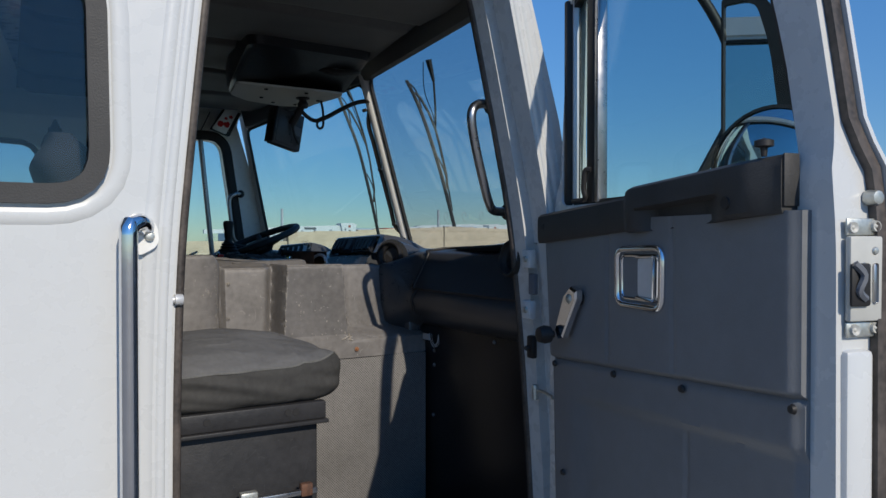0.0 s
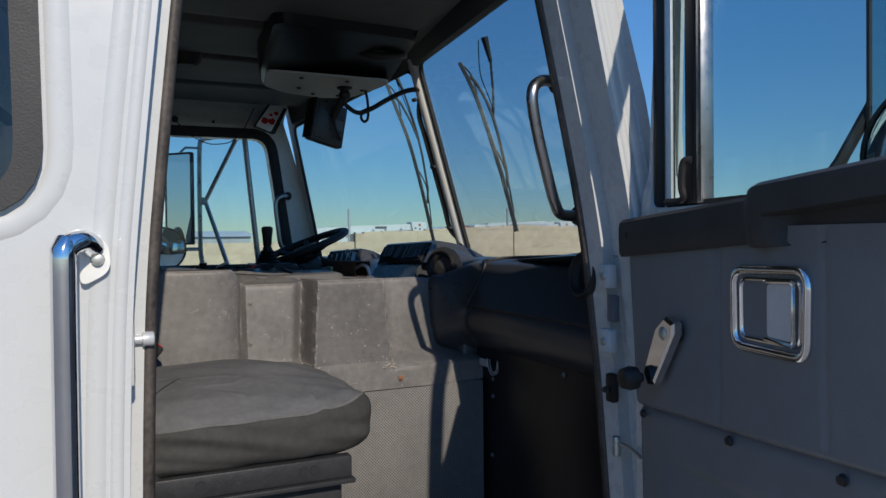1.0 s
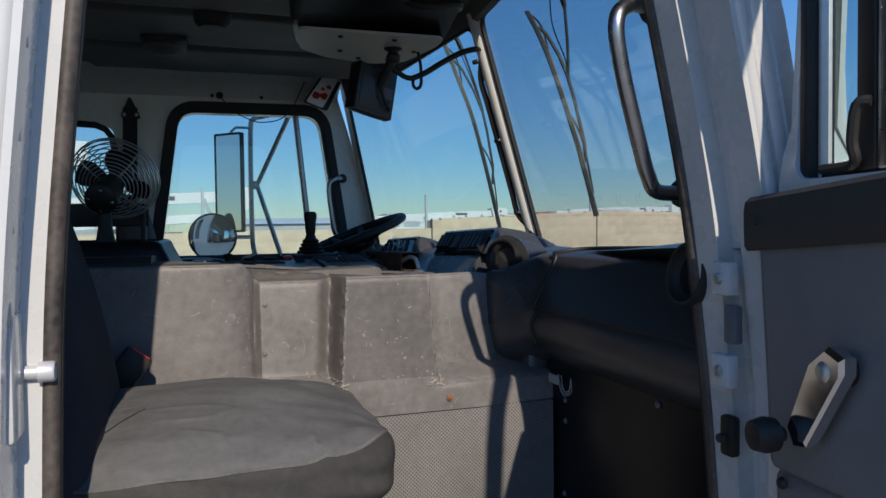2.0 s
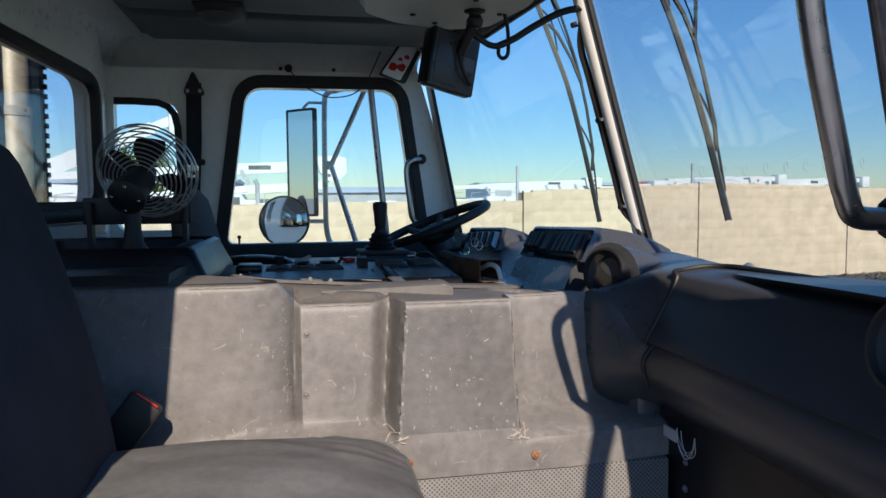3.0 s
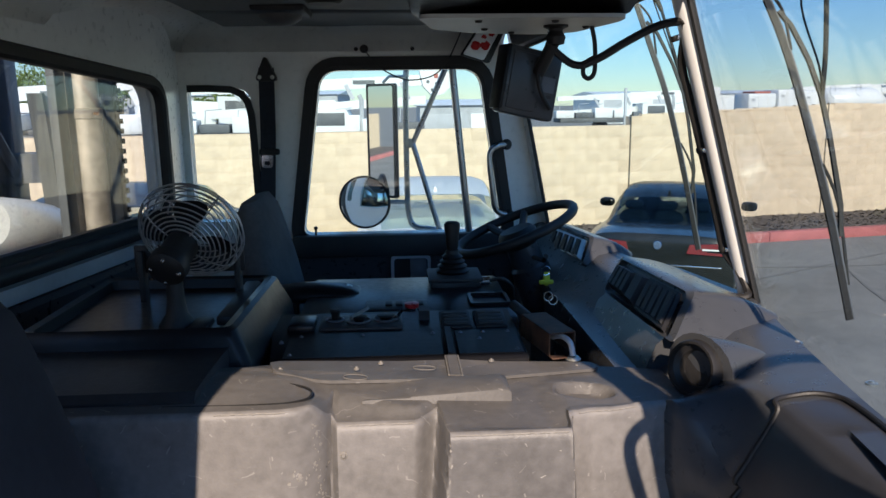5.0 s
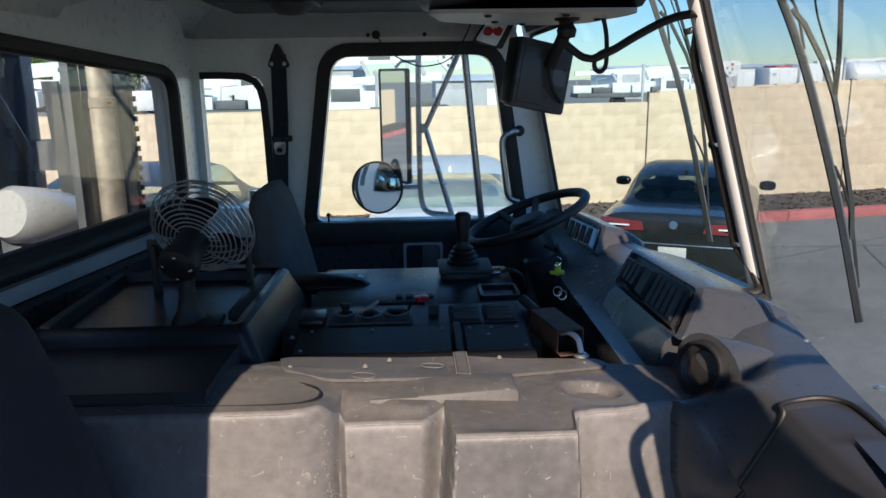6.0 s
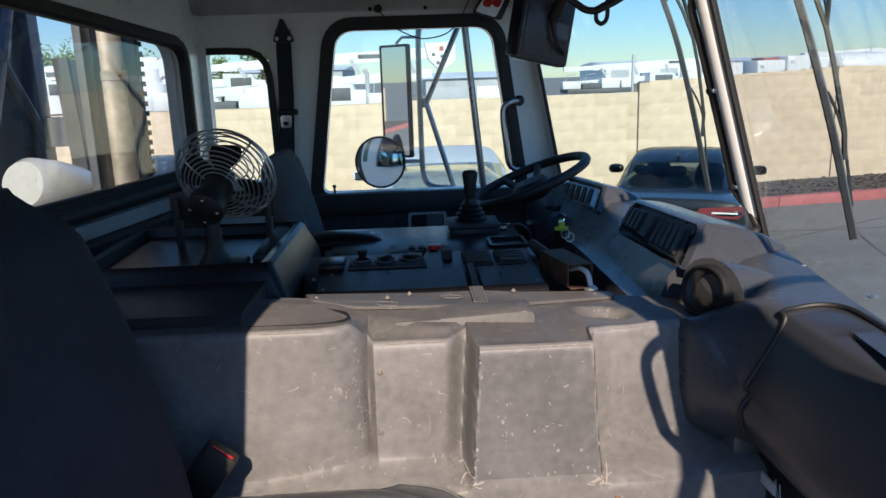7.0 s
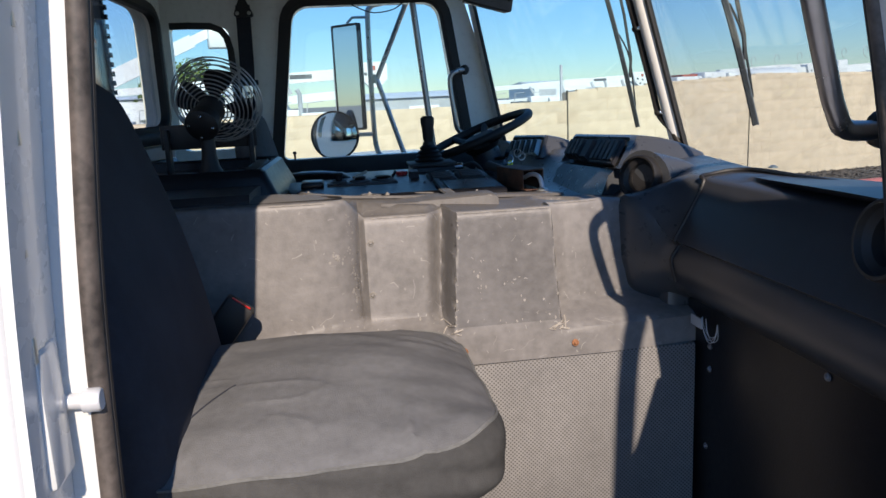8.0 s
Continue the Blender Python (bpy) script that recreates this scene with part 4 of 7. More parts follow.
def panel_box(corners, u0, u1, v0, v1, out, inset, name, mat, parent, label=""):
    """A small block on a tilted panel, between its relative coordinates."""
    bm = bmesh.new()
    a, b, c, d = (on_panel(corners, u, v) for u, v in ((u0, v0), (u1, v0), (u1, v1), (u0, v1)))
    n = (b - a).cross(d - a).normalized()
    if n.x > 0:
        n = -n
    lo, hi = [p - n * 0.004 for p in (a, b, c, d)], [p + n * out for p in (a, b, c, d)]
    m = sum(hi, Vector()) / 4
    hi = [m + (p - m) * inset for p in hi]
    loft([lo, hi], bm)
    return part(name, bm, mat, parent, label)


for k in range(4):
    panel_box(VC, 0.05 + 0.075 * k, 0.115 + 0.075 * k, 0.12, 0.85, 0.016, 0.75, "rocker_switch", RUBBER, vent_pod)
panel_box(VC, 0.36, 0.50, 0.10, 0.90, 0.012, 0.8, "knob_plate", RUBBER, vent_pod)
panel_box(VC, 0.53, 0.96, 0.06, 0.94, 0.004, 0.96, "vent_frame", RUBBER, vent_pod)
for k in range(5):
    panel_box(VC, 0.56 + 0.078 * k, 0.62 + 0.078 * k, 0.14, 0.88, 0.010, 0.9, "vent_slat", DOORCAP, vent_pod)

GC = [(1.182, 3.635, 1.786), (1.206, 3.300, 1.800), (1.168, 3.235, 1.738), (1.150, 3.615, 1.700)]
gauge_pod = child("gauge_pod", housing(GC, 0.12, 0.05, 0.05), DASH, dash, "moulded pod with a row of rocker switches")
for k in range(5):
    u = 0.06 + 0.185 * k
    panel_box(GC, u, u + 0.14, 0.10, 0.88, 0.012, 0.85, "rocker_switch", ZINC, gauge_pod, "rocker switch in a bright bezel")
    panel_box(GC, u + 0.014, u + 0.126, 0.15, 0.83, 0.017, 0.86, "rocker", RUBBER, gauge_pod)


def air_vent(at, axis, parent):
    """A round eyeball outlet on a short cone."""
    ob = child("round_vent", lathe([(0.050, -0.045), (0.050, -0.03), (0.049, -0.02), (0.047, 0.0), (0.045, 0.004), (0.041, 0.004), (0.039, -0.004), (0.030, -0.010), (0.028, -0.022), (0.0, -0.024)], at, axis, 30), RUBBER, parent, "round black air outlet")
    return ob


air_vent((1.116, 2.278, 1.768), (-0.84, -0.50, 0.20), dash)
air_vent((1.080, 1.520, 1.775), (-0.90, 0.05, 0.16), dash)


def brow():
    """The sun-greyed moulded cone behind the round outlet."""
    rings = []
    for k in range(9):
        t = k / 8
        c = Vector((1.135, 2.289, 1.762)).lerp(Vector((1.252, 2.298, 1.775)), t)
        r = 0.053 * (1 - t) ** 0.8 + 0.008
        rings.append([c + Vector((-0.5 * math.cos(a) * r * (1 - t), math.cos(a) * r, math.sin(a) * r)) for a in [2 * math.pi * j / 20 for j in range(20)]])
    return loft(rings)


child("vent_cone", brow(), DASH, dash)

# ---- steering wheel on its column ----
wheel = thing("steering_wheel", (1.0, 3.42, 1.60), "black moulded steering wheel on a dark column", "steering wheel")
WC, WN = Vector((1.0, 3.42, 1.815)), Vector((-0.36, 0.0, 0.93)).normalized()
wu = Vector((0, 1, 0))
wv = WN.cross(wu)
ring = [WC + (wu * math.cos(a) + wv * math.sin(a)) * 0.192 for a in [2 * math.pi * k / 48 for k in range(48)]]
child("rim", sweep(ring, circle(0.015, 10), True), RUBBER, wheel)
for a in (20, 160, 200, 340):
    r = radians(a)
    e = WC + (wu * math.cos(r) + wv * math.sin(r)) * 0.186
    child("spoke", tube([WC - WN * 0.03 + (e - WC) * 0.2, WC - WN * 0.02 + (e - WC) * 0.6, e], 0.013, 8, smooth=4), RUBBER, wheel)
child("hub", lathe([(0.0, 0.0), (0.05, -0.002), (0.062, -0.015), (0.066, -0.04), (0.05, -0.06)], WC, WN, 24), RUBBER, wheel)
child("column", lathe([(0.05, -0.05), (0.052, -0.12), (0.062, -0.13), (0.065, -0.30), (0.05, -0.34)], WC, WN, 20), DASH, wheel, "moulded steering column shroud")
child("stalk", tube([WC - WN * 0.09 + Vector((0.02, -0.05, 0)), WC - WN * 0.085 + Vector((0.03, -0.17, 0.01)), WC - WN * 0.07 + Vector((0.03, -0.22, 0.02))], 0.007, 8), RUBBER, wheel)
child("key_tag", cushion(1.03, 1.048, 3.10, 3.112, 1.705, 1.745, n=8, crown=0, wrinkle=0.002), YELLOW, wheel, "yellow key tag")
child("key_tag", boxed(1.018, 3.098, 1.712, 1.058, 3.106, 1.724, bev=0.003), YELLOW, wheel, "yellow key tag")
child("key_ring", tube([Vector((1.036 + 0.012 * math.cos(a), 3.10, 1.750 + 0.012 * math.sin(a))) for a in [2 * math.pi * k / 16 for k in range(16)]], 0.0016, 5, True), CHROME, wheel)

# ---- black box with the fan ----
console = thing("storage_box", (0.17, 2.58, 1.45), "black moulded storage box beside the engine cover", "storage box")


def storage_box():
    rings = []
    for z, g in ((1.62, 0.03), (1.755, 0.018), (1.80, 0.004), (1.815, 0.0), (1.820, -0.006), (1.815, -0.016), (1.795, -0.02)):
        pts = [(-0.03 - g, 2.41 - g), (0.345 + g * 1.6, 2.41 - g), (0.356 + g * 1.6, 2.83 + g), (-0.03 - g, 2.84 + g)]
        rings.append([(p.x, p.y, z) for p in rounded(pts, 0.02, 4)])
    return loft(rings)


child("body", storage_box(), PANELBLACK, console)
child("ledge", loft([[(x, y, z) for y, z in ((2.172, 1.783), (2.182, 1.794), (2.26, 1.794), (2.36, 1.790), (2.42, 1.786), (2.44, 1.60), (2.172, 1.60))] for x in (-0.03, 0.12, 0.26, 0.335)]), BLACK, console)
child("hinge_strip", boxed(0.290, 2.50, 1.797, 0.325, 2.79, 1.816, bev=0.006), BLACK, console)
child("hinge_strip", boxed(0.25, 2.45, 1.797, 0.285, 2.52, 1.812, bev=0.006), BLACK, console)
for bx in (0.085, 0.285):
    child("bracket_leg", boxed(bx, 2.70, 1.79, bx + 0.012, 2.73, 1.905, bev=0.003), BLACK, console, "black steel bracket leg")
child("bracket_plate", boxed(0.075, 2.715, 1.855, 0.305, 2.722, 1.915, bev=0.003), BLACK, console)

fan = thing("cab_fan", (0.222, 2.495, 1.797), "small black cab fan with a wire guard on the storage box", "fan")
FC, FN = Vector((0.236, 2.560, 1.962)), Vector((0.18, 0.88, 0.44)).normalized()
child("foot", lathe([(0.0, 0.0), (0.034, 0.0), (0.034, 0.008), (0.020, 0.03), (0.016, 0.055), (0.015, 0.09), (0.0, 0.09)], (0.222, 2.495, 1.797), (0, 0, 1), 16), RUBBER, fan)
child("stem", tube([(0.222, 2.495, 1.87), (0.220, 2.492, 1.895), FC - FN * 0.085 - Vector((0, 0, 0.02))], 0.010, 8, smooth=4), ZINC, fan)
motor = child("motor", lathe([(0.0, -0.115), (0.026, -0.114), (0.036, -0.106), (0.037, -0.085), (0.031, -0.082), (0.031, -0.03), (0.026, -0.022), (0.0, -0.02)], FC, FN, 22), RUBBER, fan, "black fan motor")
fu = FN.cross(Vector((0, 0, 1))).normalized()
fv = FN.cross(fu)
for a in (10, 100, 190, 280):
    r = radians(a)
    screw(FC - FN * 0.112 + (fu * math.cos(r) + fv * math.sin(r)) * 0.025, -FN, 0.004, CHROME, fan)


def circ(c, r, n=36):
    return [c + (fu * math.cos(a) + fv * math.sin(a)) * r for a in [2 * math.pi * k / n for k in range(n)]]


guard_rings = [(1.07 * r, d) for r, d in ((0.026, -0.032), (0.034, -0.032), (0.042, -0.031), (0.050, -0.030), (0.058, -0.028), (0.066, -0.025), (0.074, -0.021), (0.082, -0.014), (0.089, -0.004), (0.094, 0.008),
                                           (0.095, 0.020), (0.089, 0.033), (0.079, 0.039), (0.068, 0.043), (0.056, 0.045), (0.044, 0.047), (0.032, 0.048))]
for r, d in guard_rings:
    child("guard_ring", sweep(circ(FC + FN * d, r), circle(0.0016, 5), True), WIRE, fan, "bright wire guard ring")
for k in range(4):
    a = radians(45 + 90 * k)
    dirn = fu * math.cos(a) + fv * math.sin(a)
    child("guard_spoke", tube([FC + FN * d + dirn * r for r, d in guard_rings], 0.0014, 5), WIRE, fan)


def blade(a0):
    bm = bmesh.new()
    V = []
    for i in range(7):
        r = 0.018 + 0.066 * i / 6
        w = 0.20 + 0.30 * math.sin(math.pi * (0.15 + 0.75 * i / 6))
        row = []
        for j in range(5):
            s = (j / 4 - 0.5) * 2
            a = a0 + s * w
            row.append(bm.verts.new(FC + (fu * math.cos(a) + fv * math.sin(a)) * r + FN * (s * 0.012)))
        V.append(row)
    for i in range(6):
        for j in range(4):
            bm.faces.new((V[i][j], V[i][j + 1], V[i + 1][j + 1], V[i + 1][j]))
    bmesh.ops.solidify(bm, geom=list(bm.faces), thickness=0.0015)
    return bm


for k in range(4):
    child("blade", blade(radians(20 + 90 * k)), RUBBER, fan, "black fan blade")
child("blade_hub", lathe([(0, -0.015), (0.02, -0.015), (0.02, 0.012), (0, 0.014)], FC, FN, 16), RUBBER, fan)

# ---- plate and switch panel on the engine cover ----
lid = thing("cover_plate", (0.7, 2.33, 1.755), "scuffed dark plate screwed over the engine cover", "plate")
child("plate", slab(dedupe(rounded([(0.405, 2.40), (0.425, 2.305), (0.508, 2.272), (0.594, 2.286), (0.80, 2.328), (0.985, 2.392), (1.000, 2.410), (0.985, 2.428), (0.41, 2.428)], [0.02, 0.02, 0.02, 0.02, 0.02, 0.02, 0.02, 0.01, 0.01])), [], "z", lambda a, b: deck(a, b) - 0.003, lambda a, b: deck(a, b) + 0.0025), COVER_TOP, lid)
for sx, sy in ((0.436, 2.318), (0.560, 2.345), (0.955, 2.405), (0.600, 2.395), (0.800, 2.415)):
    screw((sx, sy, deck(sx, sy) + 0.0006), (0, 0, 1), 0.0034, OLDRING, lid)
child("seam_strip", loft([[(x, y, deck(x, y) + h) for x, h in ((0.718, 0.002), (0.719, 0.0050), (0.737, 0.0050), (0.738, 0.002))] for y in (2.322, 2.37, 2.426)]), COVER_TOP, lid)
for x in (0.7165, 0.7395):
    child("seam_edge", tube([(x, y, deck(x, y) + 0.0035) for y in (2.322, 2.37, 2.426)], 0.0014, 6), OLDRING, lid, "pale rubbed strip edge")
for cx, cy in ((0.561, 2.294), (0.676, 2.357)):
    child("old_ring", tube([(cx + 0.020 * math.cos(a), cy + 0.012 * math.sin(a), deck(cx + 0.020 * math.cos(a), cy + 0.012 * math.sin(a)) + 0.0028) for a in [2 * math.pi * k / 22 for k in range(22)]], 0.0007, 5, True), OLDRING, lid, "faint worn ring")

panel = thing("switch_panel", (0.62, 2.56, 1.70), "black switch console with knobs and rocker switches", "switch panel")
def panel_top(y):
    return 1.745 + 0.055 * (y - 2.44)


child("body", loft([[(x + 0.12 * (2.44 - min(y, 2.70)) * s, y, z) for y, z in ((2.430, 1.740), (2.437, 1.7445), (2.60, 1.7535), (2.705, 1.758), (2.712, 1.742), (2.712, 1.62), (2.430, 1.62))] for x, s in ((0.397, 1), (0.64, 0), (0.872, 0))]), PANELBLACK, panel)
child("front_plate", loft([[(x, 2.447, panel_top(2.447) + h), (x, 2.572, panel_top(2.572) + h), (x, 2.572, panel_top(2.572) - 0.004), (x, 2.447, panel_top(2.447) - 0.004)] for x, h in ((0.418, 0.002), (0.715, 0.002))]), PANELBLACK, panel, "screwed black cover plate")
child("front_plate", loft([[(x, 2.447, panel_top(2.447) + h), (x, 2.572, panel_top(2.572) + h), (x, 2.572, panel_top(2.572) - 0.004), (x, 2.447, panel_top(2.447) - 0.004)] for x, h in ((0.745, 0.002), (0.866, 0.002))]), PANELBLACK, panel, "screwed black cover plate")
child("front_rib", loft([[(x, 2.440, 1.752), (x, 2.580, 1.760), (x, 2.580, 1.750), (x, 2.440, 1.742)] for x in (0.724, 0.737)]), BLACK, panel)
for rx, ry in ((0.405, 2.53), (0.430, 2.462), (0.440, 2.556), (0.560, 2.556), (0.700, 2.556), (0.755, 2.556), (0.790, 2.52), (0.800, 2.556), (0.850, 2.556), (0.855, 2.462)):
    screw((rx, ry, panel_top(ry) + 0.002), (0, -0.06, 1), 0.0032, GREYPAINT, panel, "rivet")
child("tray", boxed(0.408, 2.588, 1.750, 0.462, 2.668, 1.7665, bev=0.005), PANELBLACK, panel)
child("knob_plate", boxed(0.470, 2.592, 1.750, 0.640, 2.690, 1.7585, bev=0.003), BLACK, panel, "raised black knob plate")


def knob(x, y, r, hgt, mat=RUBBER, name="knob", label=""):
    return child(name, lathe([(0, hgt), (r * 0.8, hgt), (r, hgt * 0.85), (r * 0.75, hgt * 0.5), (r * 0.6, 0), (r * 1.3, -0.001)], (x, y, 1.7585), (0, 0, 1), 18), mat, panel, label)


knob(0.499, 2.660, 0.012, 0.022)
knob(0.550, 2.640, 0.017, 0.011)
knob(0.606, 2.650, 0.020, 0.010)
for kx, ky, kr in ((0.499, 2.650, 0.021), (0.550, 2.640, 0.026), (0.606, 2.650, 0.028)):
    child("bezel", lathe([(kr - 0.002, 0.0), (kr, 0.003), (kr - 0.004, 0.004), (kr - 0.006, 0.001)], (kx, ky, 1.7582), (0, 0, 1), 20), GREYPAINT, panel)
child("lever", tube([(0.535, 2.630, 1.768), (0.568, 2.672, 1.778)], 0.004, 6), ZINC, panel)
child("chrome_collar", lathe([(0.013, 0), (0.013, 0.015), (0.010, 0.017)], (0.662, 2.740, 1.742), (0, 0, 1), 16), CHROME, panel)
child("button", lathe([(0.009, 0.014), (0.016, 0.017), (0.016, 0.025), (0.0, 0.028)], (0.662, 2.740, 1.742), (0, 0, 1), 18), RED, panel, "red push-pull button")
child("button_guard", loft([[(x, y, z) for y, z in ((2.640, 1.752), (2.655, 1.772), (2.690, 1.775), (2.700, 1.752))] for x in (0.676, 0.698)]), BLACK, panel, "black moulded guard")
for bx in (0.718, 0.790):
    r = child("rocker_switch", loft([[(bx + i, 2.588 + i, 1.752 + h), (bx + 0.066 - i, 2.588 + i, 1.752 + h), (bx + 0.066 - i, 2.668 - i, 1.762 + h), (bx + i, 2.668 - i, 1.762 + h)] for h, i in ((-0.004, 0.0), (0.004, 0.001), (0.006, 0.004))]), RUBBER, panel)
    for k in range(4):
        y0 = 2.596 + 0.0165 * k
        sub_z = 1.758 + 0.125 * (y0 - 2.588)
        child("rocker", boxed(bx + 0.008, y0, sub_z - 0.002, bx + 0.058, y0 + 0.012, sub_z + 0.0035, bev=0.0015), DOORCAP, panel)
child("rear_deck", boxed(0.405, 2.714, 1.60, 0.90, 3.12, 1.738, bev=0.010), PANELBLACK, panel)
child("rear_tray", slab(dedupe(rounded([(0.80, 2.80), (0.80, 2.90), (0.895, 2.90), (0.895, 2.80)], 0.012)), [dedupe(rounded([(0.808, 2.808), (0.808, 2.892), (0.887, 2.892), (0.887, 2.808)], 0.008))], "z", 1.7385, 1.747), PANELBLACK, panel, "shallow black tray rim")
child("rear_plate", boxed(0.555, 2.775, 1.7385, 0.700, 2.860, 1.744, bev=0.003), BLACK, panel, "black plate with small switches")
for k in range(4):
    child("small_switch", boxed(0.602 + 0.024 * k, 2.800, 1.744, 0.618 + 0.024 * k, 2.835, 1.7485, bev=0.0015), RUBBER, panel)
child("toggle", tube([(0.63, 2.667, 1.757), (0.64, 2.657, 1.776)], 0.004, 6), CHROME, panel)


gear = thing("gear_selector", (0.775, 3.04, 1.68), "black joystick gear selector with a rubber boot", "gear selector")
child("box", boxed(0.715, 2.985, 1.68, 0.845, 3.11, 1.752, bev=0.006), PANELBLACK, gear)
child("top_plate", boxed(0.710, 2.98, 1.752, 0.850, 3.115, 1.762, bev=0.003), DOORCAP, gear, "worn grey top plate")
child("boot", lathe([(0.042, 0.0), (0.046, 0.006), (0.036, 0.012), (0.040, 0.018), (0.030, 0.024), (0.034, 0.030), (0.025, 0.036), (0.028, 0.042), (0.018, 0.05), (0.016, 0.06)], (0.777, 3.065, 1.762), (0, 0, 1), 20), RUBBER, gear)
child("grip", loft([[(0.777 + w * math.cos(a), 3.065 + w * 0.8 * math.sin(a), z - 0.020) for a in [2 * math.pi * k / 14 for k in range(14)]] for w, z in ((0.012, 1.84), (0.016, 1.85), (0.018, 1.88), (0.021, 1.90), (0.021, 1.912), (0.014, 1.918))]), RUBBER, gear)
child("plug", lathe([(0.0, 0), (0.012, 0), (0.012, 0.03), (0.006, 0.034), (0, 0.034)], (0.84, 3.02, 1.745), (1, 0, 0), 12), CHROME, gear)
child("cable", tube([(0.87, 3.02, 1.745), (0.90, 3.0, 1.755), (0.93, 3.02, 1.73), (0.94, 3.06, 1.69)], 0.005, 8, smooth=6), DOORCAP, gear)

armrest = thing("armrest", (0.45, 2.95, 1.60), "black padded fold-down armrest", "armrest")
child("pad", cushion(0.31, 0.535, 2.93, 3.045, 1.712, 1.752, n=10, crown=0.008, wrinkle=0.001), PANELBLACK, armrest)
child("hinge_disc", lathe([(0, 0.004), (0.012, 0.004), (0.016, 0)], (0.500, 2.990, 1.748), (0, 0, 1), 14), ZINC, armrest)
child("post", boxed(0.35, 2.96, 1.45, 0.38, 2.995, 1.72, bev=0.006), BLACK, armrest)

cupbox = thing("cup_holder", (0.68, 3.80, 1.54), "black framed pocket on the driver's door", "pocket")
child("frame", slab(dedupe(rounded([(0.605, 1.535), (0.605, 1.66), (0.75, 1.66), (0.75, 1.535)], 0.02)), [dedupe(rounded([(0.616, 1.547), (0.616, 1.648), (0.739, 1.648), (0.739, 1.547)], 0.014))], "y", 3.795, 3.815), FARGREY, cupbox, "bright moulded rim")
child("recess", boxed(0.612, 3.808, 1.543, 0.743, 3.814, 1.652), RUBBER, cupbox)
child("pull", boxed(0.675, 3.802, 1.55, 0.735, 3.808, 1.645, bev=0.003), GREYPAINT, cupbox)

# ---- rusty bracket with a bent cable ----
bracket = thing("steel_bracket", (0.92, 2.50, 1.768), "rusty folded steel bracket open at one end", "bracket")
BM = Matrix.Translation((0.924, 2.522, 1.734)) @ Matrix.Rotation(radians(12.5), 4, "Z")
bb = bmesh.new()
for b in ((-0.027, -0.070, 0.0, -0.0245, 0.070, 0.046), (-0.027, -0.070, 0.0435, 0.027, 0.070, 0.046), (0.0245, -0.070, 0.0, 0.027, 0.070, 0.046), (-0.027, 0.0675, 0.0, 0.027, 0.070, 0.0435), (-0.027, -0.086, 0.0, 0.004, -0.0675, 0.0025)):
    box(bb, *b, bev=0.0008, seg=1, m=BM)
child("channel", bb, DARKRUST, bracket)
child("bent_rod", tube([(0.930, 2.500, 1.757), (0.940, 2.470, 1.768), (0.952, 2.450, 1.762), (0.957, 2.441, 1.738)], 0.0055, 8, smooth=6), ALUMINIUM, bracket, "bent bright cable end")
child("grommet", lathe([(0.0, 0.005), (0.010, 0.005), (0.015, 0)], (0.957, 2.441, deck(0.957) + 0.0025), (0, 0, 1), 14), ZINC, bracket)
child("tube_end", tube([(0.900, 2.600, 1.768), (0.880, 2.670, 1.776)], 0.011, 12), DOORCAP, bracket)
for k in range(2):
    child("ring", tube([Vector((0.945 + 0.010 * k + 0.009 * math.cos(a), 2.62, 1.806 - 0.008 * k + 0.010 * math.sin(a))) for a in [2 * math.pi * j / 16 for j in range(16)]], 0.0010, 5, True), ZINC, bracket)


# ---- driver's seat and belt ----
dseat = thing("driver_seat", (0.35, 3.30, FLOOR), "dark fabric driver's seat with a tapering backrest", "seat")


def driver_back():
    rings = []
    for k in range(17):
        t = k / 16
        z = 1.42 + 0.515 * t
        xc = 0.30 - 0.085 * t
        w = 0.215 * (1 - 0.30 * step(0.6, 1.0, t))
        d = 0.085 * (1 - 0.45 * t) * (1 - 0.5 * step(0.92, 1.0, t))
        rings.append([(xc + d * math.copysign(abs(math.cos(b)) ** 0.7, math.cos(b)), 3.36 + w * math.copysign(abs(math.sin(b)) ** 0.5, math.sin(b)), z + 0.004 * math.cos(b)) for b in [2 * math.pi * j / 40 for j in range(40)]])
    return loft(rings)


child("backrest", driver_back(), FABRIC, dseat)
child("seat_cushion", cushion(0.27, 0.78, 3.12, 3.58, 1.36, 1.49), FABRIC, dseat)
child("seat_base", boxed(0.30, 3.15, FLOOR, 0.72, 3.55, 1.38, bev=0.01), BLACK, dseat)

belt = thing("seat_belt", (0.17, 3.83, 1.3), "black seat belt hanging from the door post", "seat belt")
child("webbing", loft([[(x - 0.027, 3.825, z), (x + 0.027, 3.822, z), (x + 0.027, 3.826, z), (x - 0.027, 3.829, z)] for z, x in ((2.33, 0.188), (2.1, 0.183), (1.8, 0.165), (1.35, 0.16))]), FABRIC_B, belt)
child("anchor", slab(dedupe(rounded([(0.150, 2.285), (0.188, 2.375), (0.230, 2.285)], 0.02)), [], "y", 3.80, 3.835), RUBBER, belt, "black plastic belt anchor")
for ax in (0.168, 0.212):
    screw((ax, 3.799, 2.298), (0, -1, 0), 0.005, ZINC, belt)
child("tongue", slab(dedupe(rounded([(0.158, 1.985), (0.158, 2.03), (0.20, 2.03), (0.196, 1.985)], 0.01)), [dedupe(rounded([(0.168, 1.995), (0.168, 2.008), (0.186, 2.008), (0.186, 1.995)], 0.003))], "y", 3.808, 3.812), CHROME, belt, "bright metal tongue")
child("tongue_grip", boxed(0.15, 3.806, 2.03, 0.222, 3.822, 2.052, bev=0.006), RUBBER, belt)

